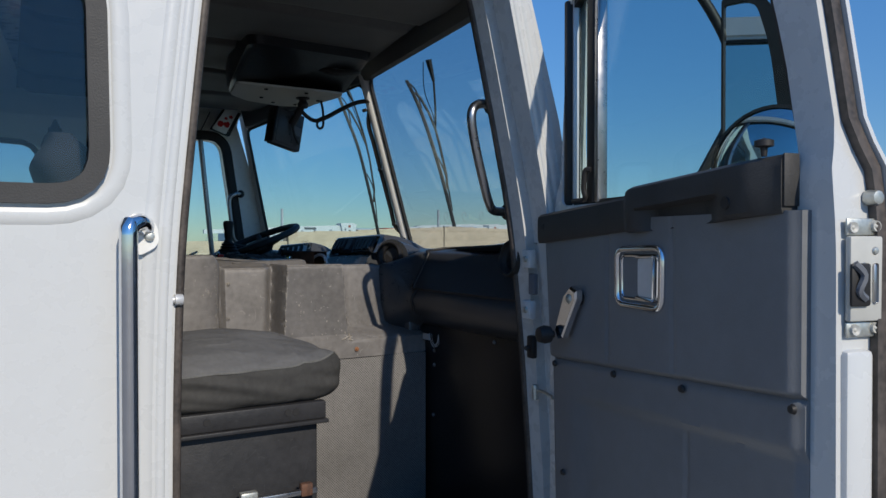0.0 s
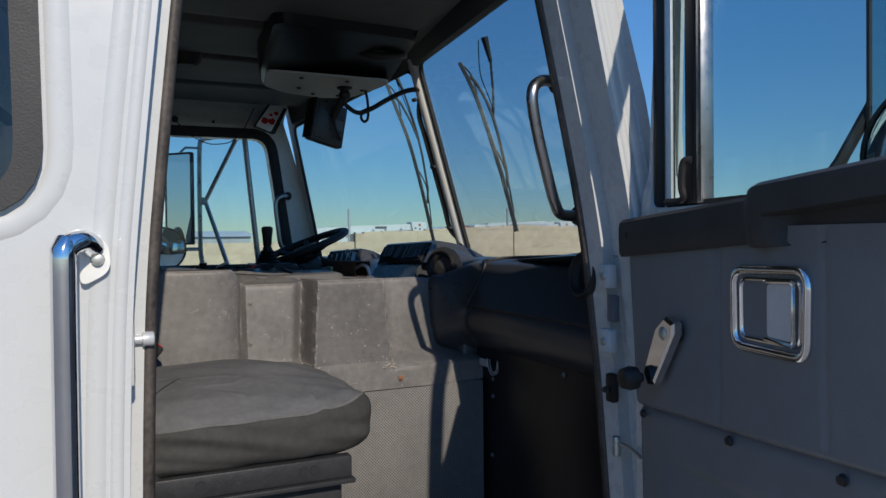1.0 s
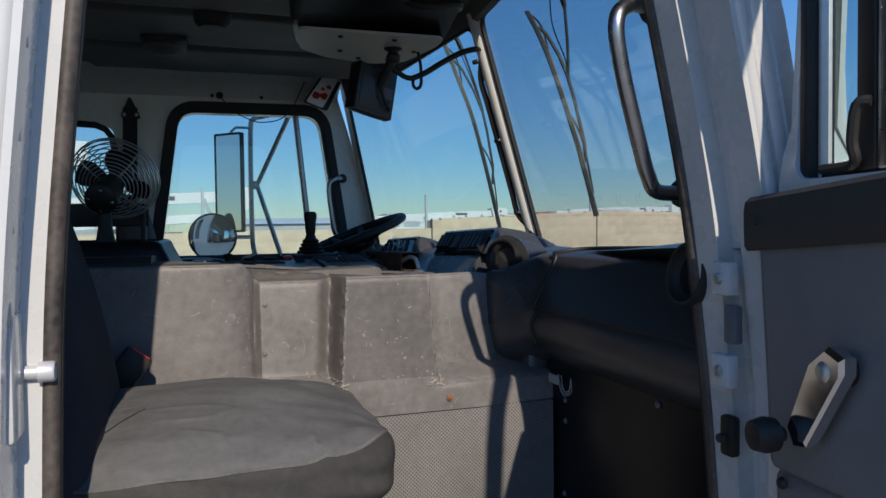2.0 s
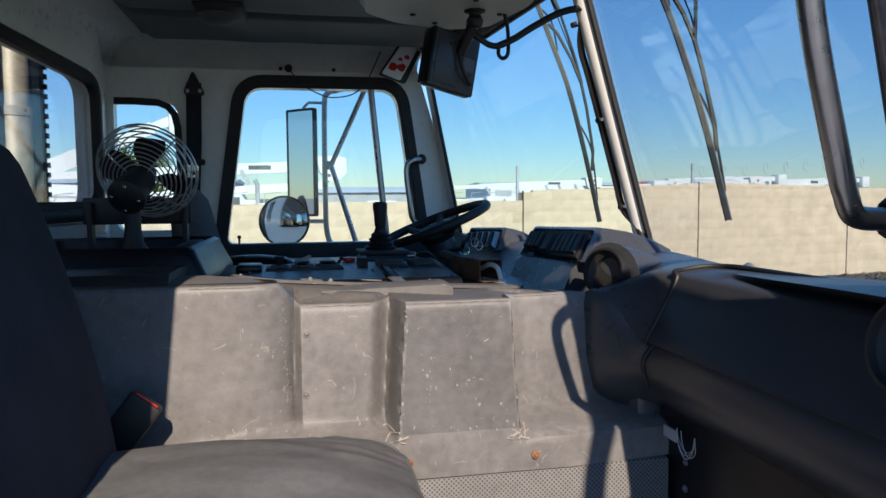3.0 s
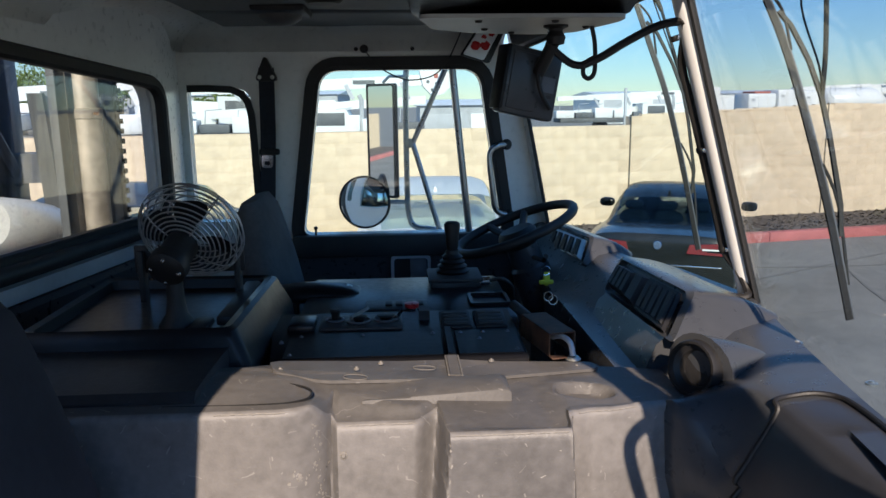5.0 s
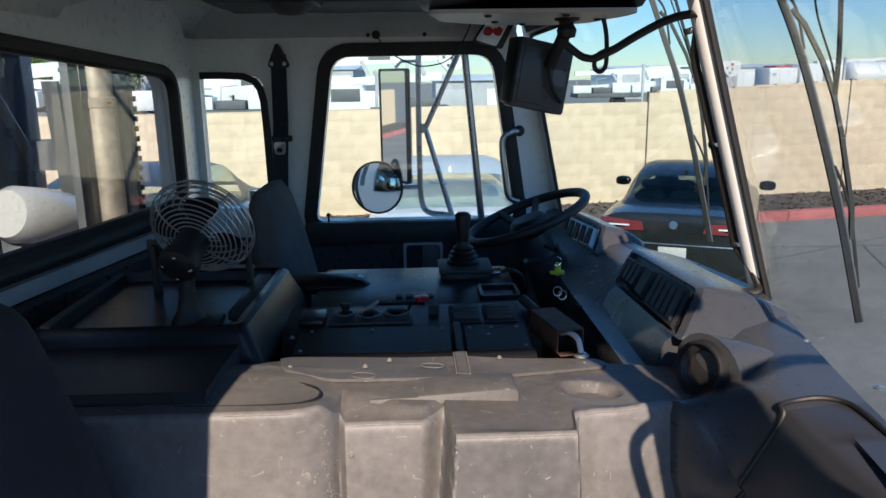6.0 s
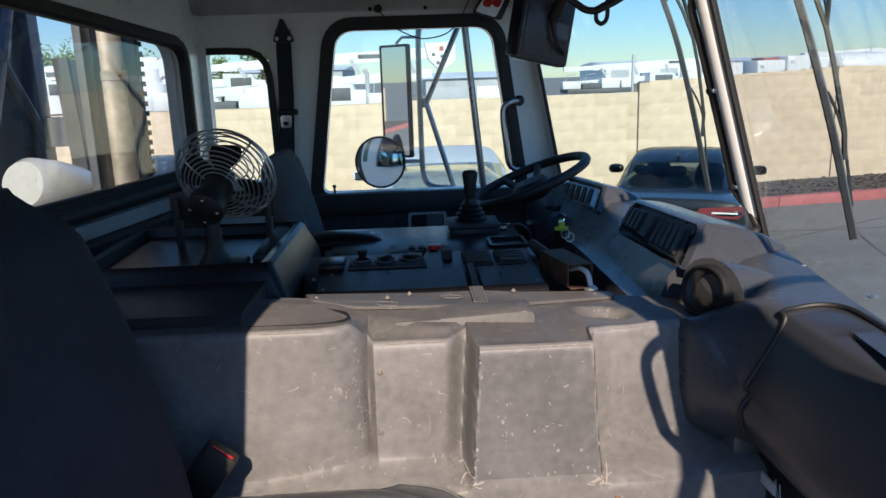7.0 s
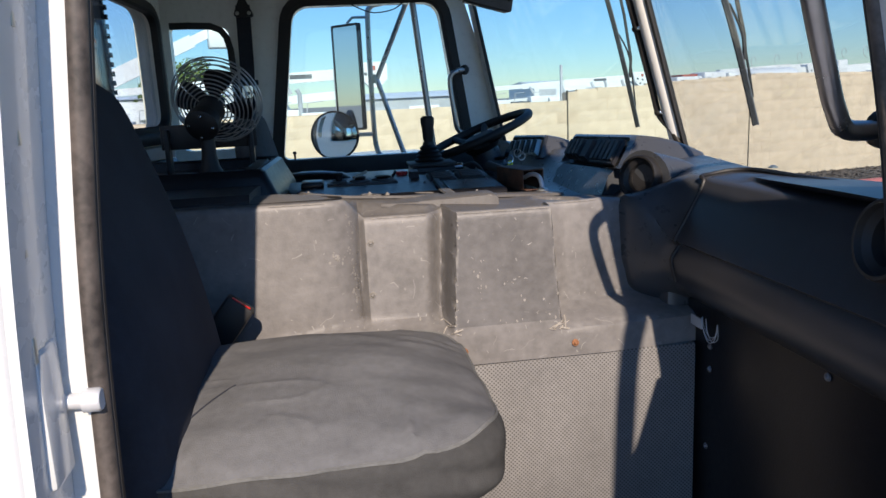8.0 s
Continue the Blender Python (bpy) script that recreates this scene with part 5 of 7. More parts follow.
buckle = thing("belt_buckle", (0.37, 2.06, 1.50), "black belt buckle beside the passenger seat", "belt buckle")
child("stalk", tube([(0.24, 2.07, 1.48), (0.27, 2.065, 1.56)], 0.014, 8), FABRIC_B, buckle)
bkm = Matrix.Translation((0.292, 2.060, 1.590)) @ Matrix.Rotation(radians(38), 4, "Y")
child("housing", boxed(-0.026, -0.014, -0.045, 0.026, 0.014, 0.045, bev=0.006, m=bkm), RUBBER, buckle)
child("release", boxed(-0.018, -0.011, 0.0435, 0.018, -0.006, 0.0465, bev=0.002, m=bkm), RED, buckle, "red release button edge")

# ---- overhead ----
def turned(bm, m):
    bmesh.ops.transform(bm, matrix=m, verts=bm.verts)
    return bm



ohc = thing("overhead_console", (0.9, 2.6, 2.37), "dark overhead box with a pale grey bottom plate", "overhead console")
OUT = [(0.64, 2.27), (0.665, 2.60), (0.705, 2.80), (0.80, 2.90), (0.96, 2.95), (1.06, 2.90), (1.10, 2.65), (1.07, 2.30)]
orings = []
for z, g in ((2.368, 0.90), (2.372, 0.98), (2.385, 1.0), (2.465, 1.03)):
    c = Vector((0.88, 2.60))
    ring = []
    for p in rounded(OUT, 0.05, 4):
        q = c + (p - c) * g
        ring.append((q.x, q.y, z if z > 2.45 else z + 0.055 * (1 - step(2.38, 2.60, q.y))))
    orings.append(ring)
child("body", loft(orings), PANELBLACK, ohc)
PLATE = [(0.680, 2.575), (0.700, 2.68), (0.715, 2.79), (0.805, 2.885), (0.96, 2.935), (1.05, 2.89), (1.088, 2.66), (1.080, 2.575)]
child("bottom_plate", slab(dedupe(rounded(PLATE, 0.03, 4)), [], "z", 2.360, 2.3675), PLATEGREY, ohc, "pale grey plate with dark bolts")
for at in ((0.83, 2.78), (0.90, 2.86), (0.99, 2.86), (1.04, 2.74), (0.95, 2.62), (0.80, 2.62)):
    child("bolt", lathe([(0, 0.005), (0.006, 0.004), (0.008, 0)], (*at, 2.3595), (0, 0, -1), 8), RUBBER, ohc)
child("hose", tube([(0.90, 2.48, 2.44), (0.97, 2.42, 2.40), (1.06, 2.42, 2.41), (1.10, 2.52, 2.43)], 0.012, 8, smooth=6), RUBBER, ohc)

monitor = thing("camera_monitor", (0.93, 2.78, 2.17), "small black camera monitor on a swivel mount, seen from behind", "monitor")
MM = Matrix.Translation((0.926, 2.775, 2.244)) @ Matrix.Rotation(radians(20), 4, "Z") @ Matrix.Rotation(radians(11), 4, "Y") @ Matrix.Diagonal((1.10, 1.0, 1.10, 1))
child("case", boxed(-0.062, -0.014, -0.066, 0.062, 0.022, 0.066, bev=0.006, m=MM), DASH, monitor)
child("back_ridge", boxed(-0.050, -0.0165, -0.055, 0.014, -0.013, 0.055, bev=0.002, m=MM), DASH, monitor, "ribbed back panel")
child("label", boxed(0.022, -0.0150, -0.012, 0.052, -0.0142, 0.018, m=MM), GREYPAINT, monitor)
child("sun_hood_rib", boxed(-0.066, -0.020, -0.060, -0.058, 0.030, 0.064, bev=0.003, m=MM), PANELBLACK, monitor)
child("lead", tube([MM @ Vector(p) for p in ((0.004, -0.020, 0.050), (0.006, -0.026, 0.010), (0.020, -0.028, -0.020), (0.046, -0.022, -0.042))], 0.005, 8, smooth=6), RUBBER, monitor)
child("arm", tube([(0.945, 2.765, 2.265), (0.965, 2.735, 2.315), (0.972, 2.72, 2.345)], 0.014, 10, smooth=4), RUBBER, monitor)
child("ball_mount", lathe([(0.0, 0.0), (0.018, 0.004), (0.021, 0.018), (0.014, 0.03), (0.016, 0.034), (0.026, 0.038), (0.026, 0.044)], (0.972, 2.72, 2.318), (0, 0, 1), 16), RUBBER, monitor)

cable = thing("monitor_cable", (1.1, 2.65, 1.79), "black conduit clipped along the windscreen post", "cable")
post_pts = [(ws_x(MIDY, z) - 0.024, MIDY + 0.031, z) for z in (2.345, 2.28, 2.2, 2.05, 1.95, 1.88)]
child("conduit", tube([(1.03, 2.725, 2.278), (1.07, 2.715, 2.296), (1.112, 2.70, 2.322), (1.165, 2.68, 2.350), (1.205, 2.665, 2.360), (1.222, 2.655, 2.352)] + post_pts[1:] + [(1.368, 2.662, 1.842), (1.380, 2.640, 1.806), (1.372, 2.625, 1.793), (1.345, 2.640, 1.790), (1.30, 2.70, 1.787)], 0.0085, 8, smooth=6), RUBBER, cable)
child("lead", tube([(0.965, 2.735, 2.318), (0.985, 2.735, 2.300), (1.01, 2.73, 2.282), (1.035, 2.725, 2.278)], 0.008, 8, smooth=6), RUBBER, cable)
child("loop", tube([(1.052, 2.745, 2.368), (1.060, 2.742, 2.33), (1.062, 2.74, 2.29), (1.060, 2.74, 2.262), (1.048, 2.74, 2.252), (1.037, 2.74, 2.262), (1.040, 2.738, 2.284), (1.06, 2.735, 2.296)], 0.005, 8, smooth=6), RUBBER, cable)
for z in (2.33, 2.10, 1.885):
    x = ws_x(MIDY, z) - 0.024
    child("clip", lathe([(0.0105, -0.006), (0.012, 0), (0.0105, 0.006)], (x, MIDY + 0.031, z), (0.3, 0, -1), 12), RUBBER, cable)
    child("clip_strap", boxed(x - 0.004, MIDY + 0.010, z - 0.004, x + 0.012, MIDY + 0.024, z + 0.004, bev=0.001), CHROME, cable)

dome = thing("dome_light", (0.335, 3.217, 2.43), "round black dome light on the headliner", "dome light")
child("base", boxed(0.27, 3.12, 2.438, 0.41, 3.31, 2.462, bev=0.01), RUBBER, dome)
child("lens", lathe([(0.0, -0.03), (0.035, -0.026), (0.055, -0.012), (0.06, 0.0)], (0.335, 3.217, 2.44), (0, 0, 1), 22), LINER, dome, "round dark lens")
spk = thing("roof_speaker", (0.48, 2.89, 2.44), "round dark roof speaker grille", "speaker")
child("grille", lathe([(0.0, -0.030), (0.036, -0.027), (0.050, -0.014), (0.055, 0.012)], (0.48, 2.89, 2.452), (0, 0, 1), 24), RUBBER, spk)

# stands in for a small mirror; its white and red reflection is painted
corner = thing("corner_mirror_plate", (0.93, 3.68, 2.42), "small slanted mirror plate in the roof corner, white and red reflection painted on", "plate")
STRIPE = [(0.862, 2.366), (0.942, 2.346), (1.030, 2.484), (0.955, 2.487)]
CRM = Matrix.Translation((0.90, 3.74, 0)) @ Matrix.Rotation(radians(24), 4, "Z") @ Matrix.Translation((-0.90, -3.79, 0))
child("face", turned(slab(dedupe(rounded(STRIPE, 0.008)), [], "y", 3.785, 3.790), CRM), CARWHITE, corner, "plate face, pale reflection painted white")


def blot(s, a, r, seed):
    """One ragged red blot of reflection, painted on the slanted plate."""
    rng = random.Random(seed)
    p = [Vector(q) for q in STRIPE]
    c = p[0].lerp(p[3], s).lerp(p[1].lerp(p[2], s), a)
    return turned(slab([(c.x + r * (0.65 + 0.5 * rng.random()) * math.cos(t) * 1.3, c.y + r * (0.65 + 0.5 * rng.random()) * math.sin(t)) for t in [2 * math.pi * k / 14 for k in range(14)]], [], "y", 3.7835, 3.7845), CRM)


for k, (s, a, r) in enumerate(((0.28, 0.30, 0.016), (0.32, 0.72, 0.017), (0.52, 0.42, 0.008), (0.62, 0.70, 0.010))):
    child("red_reflection", blot(s, a, r, k), RED, corner, "ragged red blot of painted reflection")
child("backing", turned(slab(dedupe(rounded([(0.856, 2.362), (0.968, 2.336), (1.052, 2.486), (0.948, 2.4885)], 0.010)), [], "y", 3.791, 3.800), CRM), RUBBER, corner)
child("stem", tube([(0.955, 3.77, 2.40), (0.985, 3.80, 2.43), (1.0, 3.835, 2.45)], 0.008, 8), RUBBER, corner)

coat = thing("coat_knob", (0.529, 3.83, 2.392), "small black knob with a thin drooping wire above the driver's window", "knob")
child("knob", lathe([(0.006, 0.0), (0.010, 0.012), (0.015, 0.016), (0.014, 0.024), (0.0, 0.026)], (0.529, 3.842, 2.392), (0, -1, 0), 16), RUBBER, coat)
child("wire", tube([(0.529, 3.815, 2.39), (0.58, 3.81, 2.33), (0.65, 3.80, 2.292), (0.70, 3.80, 2.284), (0.77, 3.80, 2.30), (0.82, 3.79, 2.35), (0.87, 3.78, 2.455)], 0.0022, 6, smooth=6), RUBBER, coat)
for hx in (0.50, 0.698):
    screw((hx, 3.843, 2.393), (0, -1, 0), 0.005, RUBBER, coat)
sillpin = thing("door_lock_pin", (0.335, 3.825, 1.738), "small black door lock pin", "lock pin")
child("pin", lathe([(0.004, 0.0), (0.004, 0.02), (0.008, 0.024), (0.006, 0.032), (0, 0.033)], (0.335, 3.825, 1.736), (0, 0, 1), 10), RUBBER, sillpin)


def grab(parent, pts, r, label, mat=STEEL):
    g = child("grab_handle", tube(pts, r, 12, smooth=6), mat, parent, label)
    for p in (pts[0], pts[-1]):
        part("handle_foot", lathe([(0.0, -0.012), (r * 1.8, -0.012), (r * 2.0, 0.0), (r * 1.2, 0.012), (0, 0.012)], p, (0.2, -1, 0), 12), RUBBER, g)
    return g


grab(wall_right, [(1.040, 1.535, 2.152), (0.996, 1.530, 2.152), (0.968, 1.520, 2.124), (0.981, 1.526, 2.057), (1.018, 1.539, 1.953), (1.036, 1.548, 1.917), (1.060, 1.560, 1.894), (1.110, 1.562, 1.892)], 0.0115,
     "bare steel grab handle on the front post")
grab(wall_left, [(1.03, 3.81, 2.055), (0.995, 3.79, 2.052), (0.965, 3.785, 2.02), (0.975, 3.785, 1.90), (0.99, 3.79, 1.82), (1.04, 3.81, 1.80)], 0.010, "thin steel grab handle on the driver's post")
entry = thing("grab_bar", (0.172, 1.33, 1.0), "long polished steel entry bar on the white cab side", "grab handle")
child("bar", tube([(0.203, 1.352, 1.842), (0.190, 1.330, 1.850), (0.174, 1.318, 1.838), (0.171, 1.315, 1.80), (0.171, 1.315, 1.40), (0.171, 1.315, 1.05), (0.171, 1.345, 1.0)], 0.015, 14, smooth=6), CHROME, entry)
child("flange", slab(dedupe(rounded([(0.188, 1.79), (0.188, 1.86), (0.222, 1.85), (0.225, 1.81)], 0.015)), [], "y", 1.352, 1.3655), PAPER, entry, "cream gasketed mounting flange")
child("bolt", lathe([(0, 0.008), (0.007, 0.006), (0.009, 0)], (0.209, 1.351, 1.826), (0, -1, 0), 10), ZINC, entry)

striker = thing("door_striker", (0.27, 1.43, 1.68), "bright steel door striker bolt on the door post", "striker")
child("plate", boxed(0.2400, 1.392, 1.650, 0.2535, 1.438, 1.770, bev=0.005), WHITE, striker)
child("pin", lathe([(0.0, -0.018), (0.007, -0.018), (0.007, 0.010), (0.0105, 0.011), (0.0105, 0.024), (0.009, 0.026), (0.0, 0.026)], (0.255, 1.440, 1.709), (1, 0, 0), 16), ALUMINIUM, striker)

# ---- windscreen wipers hanging outside ----
def on_screen(y, z, off=0.045):
    return (ws_x(y, z) + off, y, z)


def wiper(blade_pts, side, stand):
    """Blade on its pressed yoke standing off the glass, carried by an arm from above, with the washer hose beside it."""
    line = smooth_path([Vector(on_screen(*p)) for p in blade_pts], 8)
    w = thing("windscreen_wiper", tuple(line[0]), "black wiper hanging outside the windscreen", "wiper", group="windscreen wipers")
    at = lambda t: Vector(line[min(len(line) - 1, int(t * (len(line) - 1)))])
    child("blade", sweep(line, [(-0.005, -0.0022), (0.005, -0.0022), (0.005, 0.0022), (-0.005, 0.0022)], up=(1, 0, 0.27)), RUBBER, w, "black rubber blade")
    child("blade_rail", tube([Vector(p) + Vector((0.007, 0.0, 0)) for p in line], 0.0020, 6), GREYPAINT, w, "grey metal blade rail")
    out = lambda t, d: at(t) + Vector((d, 0, 0.27 * d))
    child("yoke", sweep([out(0.16, 0.010), out(0.24, stand * 0.7), out(0.40, stand), out(0.50, stand * 1.1), out(0.62, stand), out(0.76, stand * 0.7), out(0.84, 0.010)], [(-0.003, -0.0028), (0.003, -0.004), (0.003, 0.004), (-0.003, 0.0028)], up=(1, 0, 0.27)), DOORCAP, w, "pressed metal yoke")
    for t0, t1 in ((0.08, 0.32), (0.66, 0.93)):
        child("claw", tube([out(t0, 0.008), out(t0 * 0.6 + t1 * 0.4, stand * 0.6), out(t1, 0.008)], 0.0025, 6, smooth=4), DOORCAP, w)
    root = at(0.0) + Vector((0.02, side, 0.05))
    joint = out(0.50, stand * 1.15)
    knee = root.lerp(joint, 0.30) + Vector((0.012, 0, 0))
    child("arm_head", sweep([root, knee], [(-0.006, -0.011), (0.006, -0.011), (0.006, 0.011), (-0.006, 0.011)], up=(1, 0, 0.27), scale=lambda s: 1.0 - 0.5 * s), DOORCAP, w, "tapered arm head")
    child("arm", tube([knee, root.lerp(joint, 0.7) + Vector((0.008, 0, 0)), joint], 0.0038, 8, smooth=4), DOORCAP, w, "dark wiper arm")
    child("washer_hose", tube([root + Vector((0, -side * 0.3, 0)), root.lerp(joint, 0.4) + Vector((0.004, -side * 0.45, 0)), root.lerp(joint, 0.8) + Vector((0.004, -side * 0.1, 0)), joint], 0.0018, 6, smooth=5), RUBBER, w)


wiper([(2.354, 2.386), (2.300, 2.30), (2.262, 2.20), (2.225, 2.04), (2.208, 1.866)], -0.125, 0.028)
wiper([(2.961, 2.446), (2.935, 2.34), (2.906, 2.21), (2.903, 2.03), (2.913, 1.838)], -0.015, 0.036)



# ---- open passenger door, hinged at the front post ----
DOOR_OPEN = 78.0
door_m = Matrix.Translation((1.078, 1.372, 0)) @ Matrix.Rotation(radians(180 + DOOR_OPEN), 4, "Z")
# the door's own frame: +x from the hinge to the latch, +y outwards, z up
door = thing("door_1", (0, 0, 0), "open white cab door with grey vinyl inner trim", "door", kind="structure")
door.matrix_basis = door_m
DW = 0.815
DOORSHAPE = dedupe(rounded([(0.0, 1.02), (0.0, 1.6), (0.02, 1.86), (0.06, 2.40), (0.70, 2.40), (0.755, 2.20), (DW, 1.88), (DW + 0.005, 1.02)], [0.05, 0.1, 0.1, 0.05, 0.1, 0.1, 0.1, 0.05]))
DOORGLASS = dedupe(rounded([(0.052, 1.895), (0.060, 2.36), (0.62, 2.36), (0.69, 2.16), (0.745, 1.93), (0.745, 1.90)], [0.03, 0.04, 0.08, 0.1, 0.03, 0.02]))


def dchild(name, bm, mat, parent=None, label="", smooth=38):
    return part(name, bm, mat, parent or door, label, smooth)


dchild("door_shell", slab(DOORSHAPE, [DOORGLASS], "y", lambda a, b: 0.012 + 0.015 * step(1.90, 1.98, b), lambda a, b: 0.088 - 0.031 * step(1.90, 1.98, b)), WHITE)
dchild("outer_lip", slab(dedupe(offset(DOORSHAPE, 0.018)), [dedupe(offset(DOORSHAPE, -0.03))], "y", lambda a, b: 0.0885 - 0.031 * step(1.90, 1.98, b), lambda a, b: 0.096 - 0.032 * step(1.90, 1.98, b)), WHITE)
dchild("edge_seal", gasket(dedupe(offset(DOORSHAPE, 0.004)), "y", lambda a, b: 0.078 - 0.030 * step(1.90, 1.98, b), 0.009, 0.010), SEAL, label="dusty rubber door edge seal")


def vinyl():
    """The trim panel: a padded upper field, a stitched seam, and a pocket field below, softly bulged."""
    bm = bmesh.new()
    nx, nz = 150, 150
    F = []
    for i in range(nx + 1):
        u = i / nx
        row = []
        for k in range(nz + 1):
            w = k / nz
            x0, x1 = 0.004 + 0.05 * (1 - w), 0.775
            x = x0 + (x1 - x0) * u
            seam = 1.549 + 0.072 * x
            z = 1.06 + (seam - 1.06) * w / 0.4 if w < 0.4 else seam + (1.86 - seam) * (w - 0.4) / 0.6
            seam2 = 1.470 + 0.078 * x
            e = min(x - x0, x1 - x, 0.02) / 0.02
            y = -0.008 * step(0, 1, e)
            y -= 0.007 * step(0.0, 0.010, z - seam) - 0.003
            y += 0.006 * (1 - step(0, 0.007, abs(z - seam)))
            y += 0.008 * (1 - step(-0.006, 0.006, z - seam2)) * step(0.12, 0.22, x)
            y += 0.0030 * (1 - step(0, 0.009, abs(x - 0.295))) * step(seam, seam + 0.02, z)
            y += 0.0030 * (1 - step(0, 0.009, abs(x - 0.50 - 0.02 * (1.8 - z)))) * step(seam, seam + 0.02, z)
            y += 0.0030 * (1 - step(0, 0.009, abs(x - 0.52))) * (1 - step(seam2 - 0.02, seam2, z))
            y += 0.0012 * noise.noise((x * 4, z * 4, 2))
            row.append(bm.verts.new((x, y, z)))
        F.append(row)
    for a, b in zip(F, F[1:]):
        for k in range(nz):
            bm.faces.new((a[k], b[k], b[k + 1], a[k + 1]))
    rim = [F[i][0] for i in range(nx + 1)] + [F[nx][k] for k in range(1, nz + 1)] + [F[i][nz] for i in range(nx - 1, -1, -1)] + [F[0][k] for k in range(nz - 1, 0, -1)]
    back = [bm.verts.new((v.co.x, 0.0118, v.co.z)) for v in rim]
    n = len(rim)
    for k in range(n):
        bm.faces.new((rim[k], rim[(k + 1) % n], back[(k + 1) % n], back[k]))
    bmesh.ops.recalc_face_normals(bm, faces=bm.faces)
    return bm


dchild("inner_panel", vinyl(), VINYL, label="grey vinyl inner trim panel with stitched seams")
pn = dchild("pane", slab(DOORGLASS, [], "y", 0.042, 0.047), GLASS)
pn.visible_shadow = False
dchild("glass_seal", gasket(dedupe(offset(DOORGLASS, -0.004)), "y", 0.043, 0.006, 0.010), RUBBER)
dchild("vent_channel", boxed(0.054, 0.018, 1.895, 0.068, 0.054, 2.355, bev=0.003), RUBBER, label="black vent window channel")
dchild("vent_channel", boxed(0.0685, 0.032, 1.895, 0.074, 0.046, 2.355, bev=0.001), ALUMINIUM, label="bright channel edge")
dchild("window_divider", boxed(0.1705, 0.028, 1.90, 0.186, 0.052, 2.36, bev=0.003), STEEL, label="bright vent window divider")
dchild("divider_seal", boxed(0.142, 0.026, 1.90, 0.170, 0.054, 2.36, bev=0.003), RUBBER)
dchild("vent_catch", tube([(0.095, 0.02, 1.905), (0.150, 0.018, 1.907), (0.156, 0.012, 1.93), (0.166, 0.01, 1.965), (0.176, 0.018, 1.968)], 0.006, 8, smooth=4), RUBBER, label="black vent window catch")


def door_cap():
    """Sill cap: a low front part, then a deep arm-rest with a scooped hand hold."""
    bm = bmesh.new()
    nx = 70
    rings = []
    for i in range(nx + 1):
        x = 0.002 + 0.748 * i / nx
        s = step(0.365, 0.395, x)
        top = 1.878 + 0.045 * (x / 0.75) + 0.014 * s
        bot = 1.812 + 0.050 * (x / 0.75) - 0.006 * s + 0.03 * step(0.335, 0.42, x) * (1 - step(0.52, 0.66, x)) * 0
        d = (0.022 + 0.014 * s) * (1 - 0.55 * step(0.69, 0.75, x))
        sc = step(0.41, 0.45, x) * (1 - step(0.58, 0.66, x))
        zm = bot + (top - bot) * 0.45
        rings.append([(x, 0.012, top), (x, -d * 0.6, top), (x, -d * 0.92, top - 0.006), (x, -d, top - 0.016), (x, -d, zm + 0.004), (x, -d * (1 - 0.75 * sc), zm), (x, -d * (1 - 0.8 * sc) * 0.96, bot + 0.006), (x, -d * (1 - 0.6 * sc) * 0.8, bot), (x, 0.012, bot)])
    return loft(rings)


cap = dchild("door_cap", door_cap(), DOORCAP, label="black padded sill cap with a scooped arm-rest")
part("cap_bracket", boxed(0.751, -0.014, 1.866, 0.754, 0.012, 1.938, bev=0.001), DOORCAP, cap, "bare metal end bracket")
part("cap_hole", lathe([(0.0, 0.0012), (0.009, 0.0012), (0.010, -0.002)], (0.662, -0.0365, 1.874), (0, -1, 0), 14), RUBBER, cap)
part("cap_screw", lathe([(0.0, 0.001), (0.006, 0.001), (0.007, -0.002)], (0.03, -0.0225, 1.85), (0, -1, 0), 10), RUBBER, cap)
dchild("lock_button", lathe([(0.004, 0.0), (0.005, 0.012), (0.013, 0.014), (0.013, 0.022), (0.0, 0.026)], (0.722, -0.02, 1.936), (0, 0, 1), 14), RUBBER)

# recessed inside release
HB = [(0.336, 1.700), (0.334, 1.803), (0.478, 1.806), (0.476, 1.700)]
handle = dchild("release_bezel", tube([(p.x, -0.014, p.y) for p in dedupe(rounded(HB, 0.022))], 0.0065, 10, True), CHROME, label="chrome release bezel")
part("inner_rim", tube([(p.x, -0.0135, p.y) for p in dedupe(rounded([(0.349, 1.713), (0.348, 1.791), (0.465, 1.793), (0.463, 1.713)], 0.014))], 0.003, 8, True), CHROME, handle)
part("cup", slab(dedupe(rounded([(0.342, 1.706), (0.340, 1.798), (0.472, 1.800), (0.470, 1.706)], 0.012)), [], "y", -0.012, -0.0085), VINYL, handle)
part("release_lever", slab(dedupe(rounded([(0.405, 1.720), (0.405, 1.786), (0.450, 1.788), (0.450, 1.718)], 0.006)), [], "y", -0.0165, -0.0125), ALUMINIUM, handle, "bare metal release lever")
part("lever_rim", tube([(0.402, -0.017, 1.717), (0.454, -0.019, 1.714), (0.457, -0.019, 1.719), (0.457, -0.019, 1.786), (0.454, -0.019, 1.791), (0.402, -0.017, 1.789)], 0.0028, 8), CHROME, handle)

# window crank
CRANK = [(0.188, 1.724), (0.212, 1.716), (0.212, 1.700), (0.150, 1.612), (0.128, 1.608), (0.118, 1.622), (0.160, 1.704)]
crank_mid = Vector((0.168, 1.672))
crank = dchild("window_crank", loft([[(crank_mid.x + (u - crank_mid.x) * g, d, crank_mid.y + (w - crank_mid.y) * g) for u, w in CRANK] for d, g in ((-0.020, 0.94), (-0.022, 1.0), (-0.034, 1.0), (-0.038, 0.90))]), CHROME, label="chrome window winder arm", smooth=20)
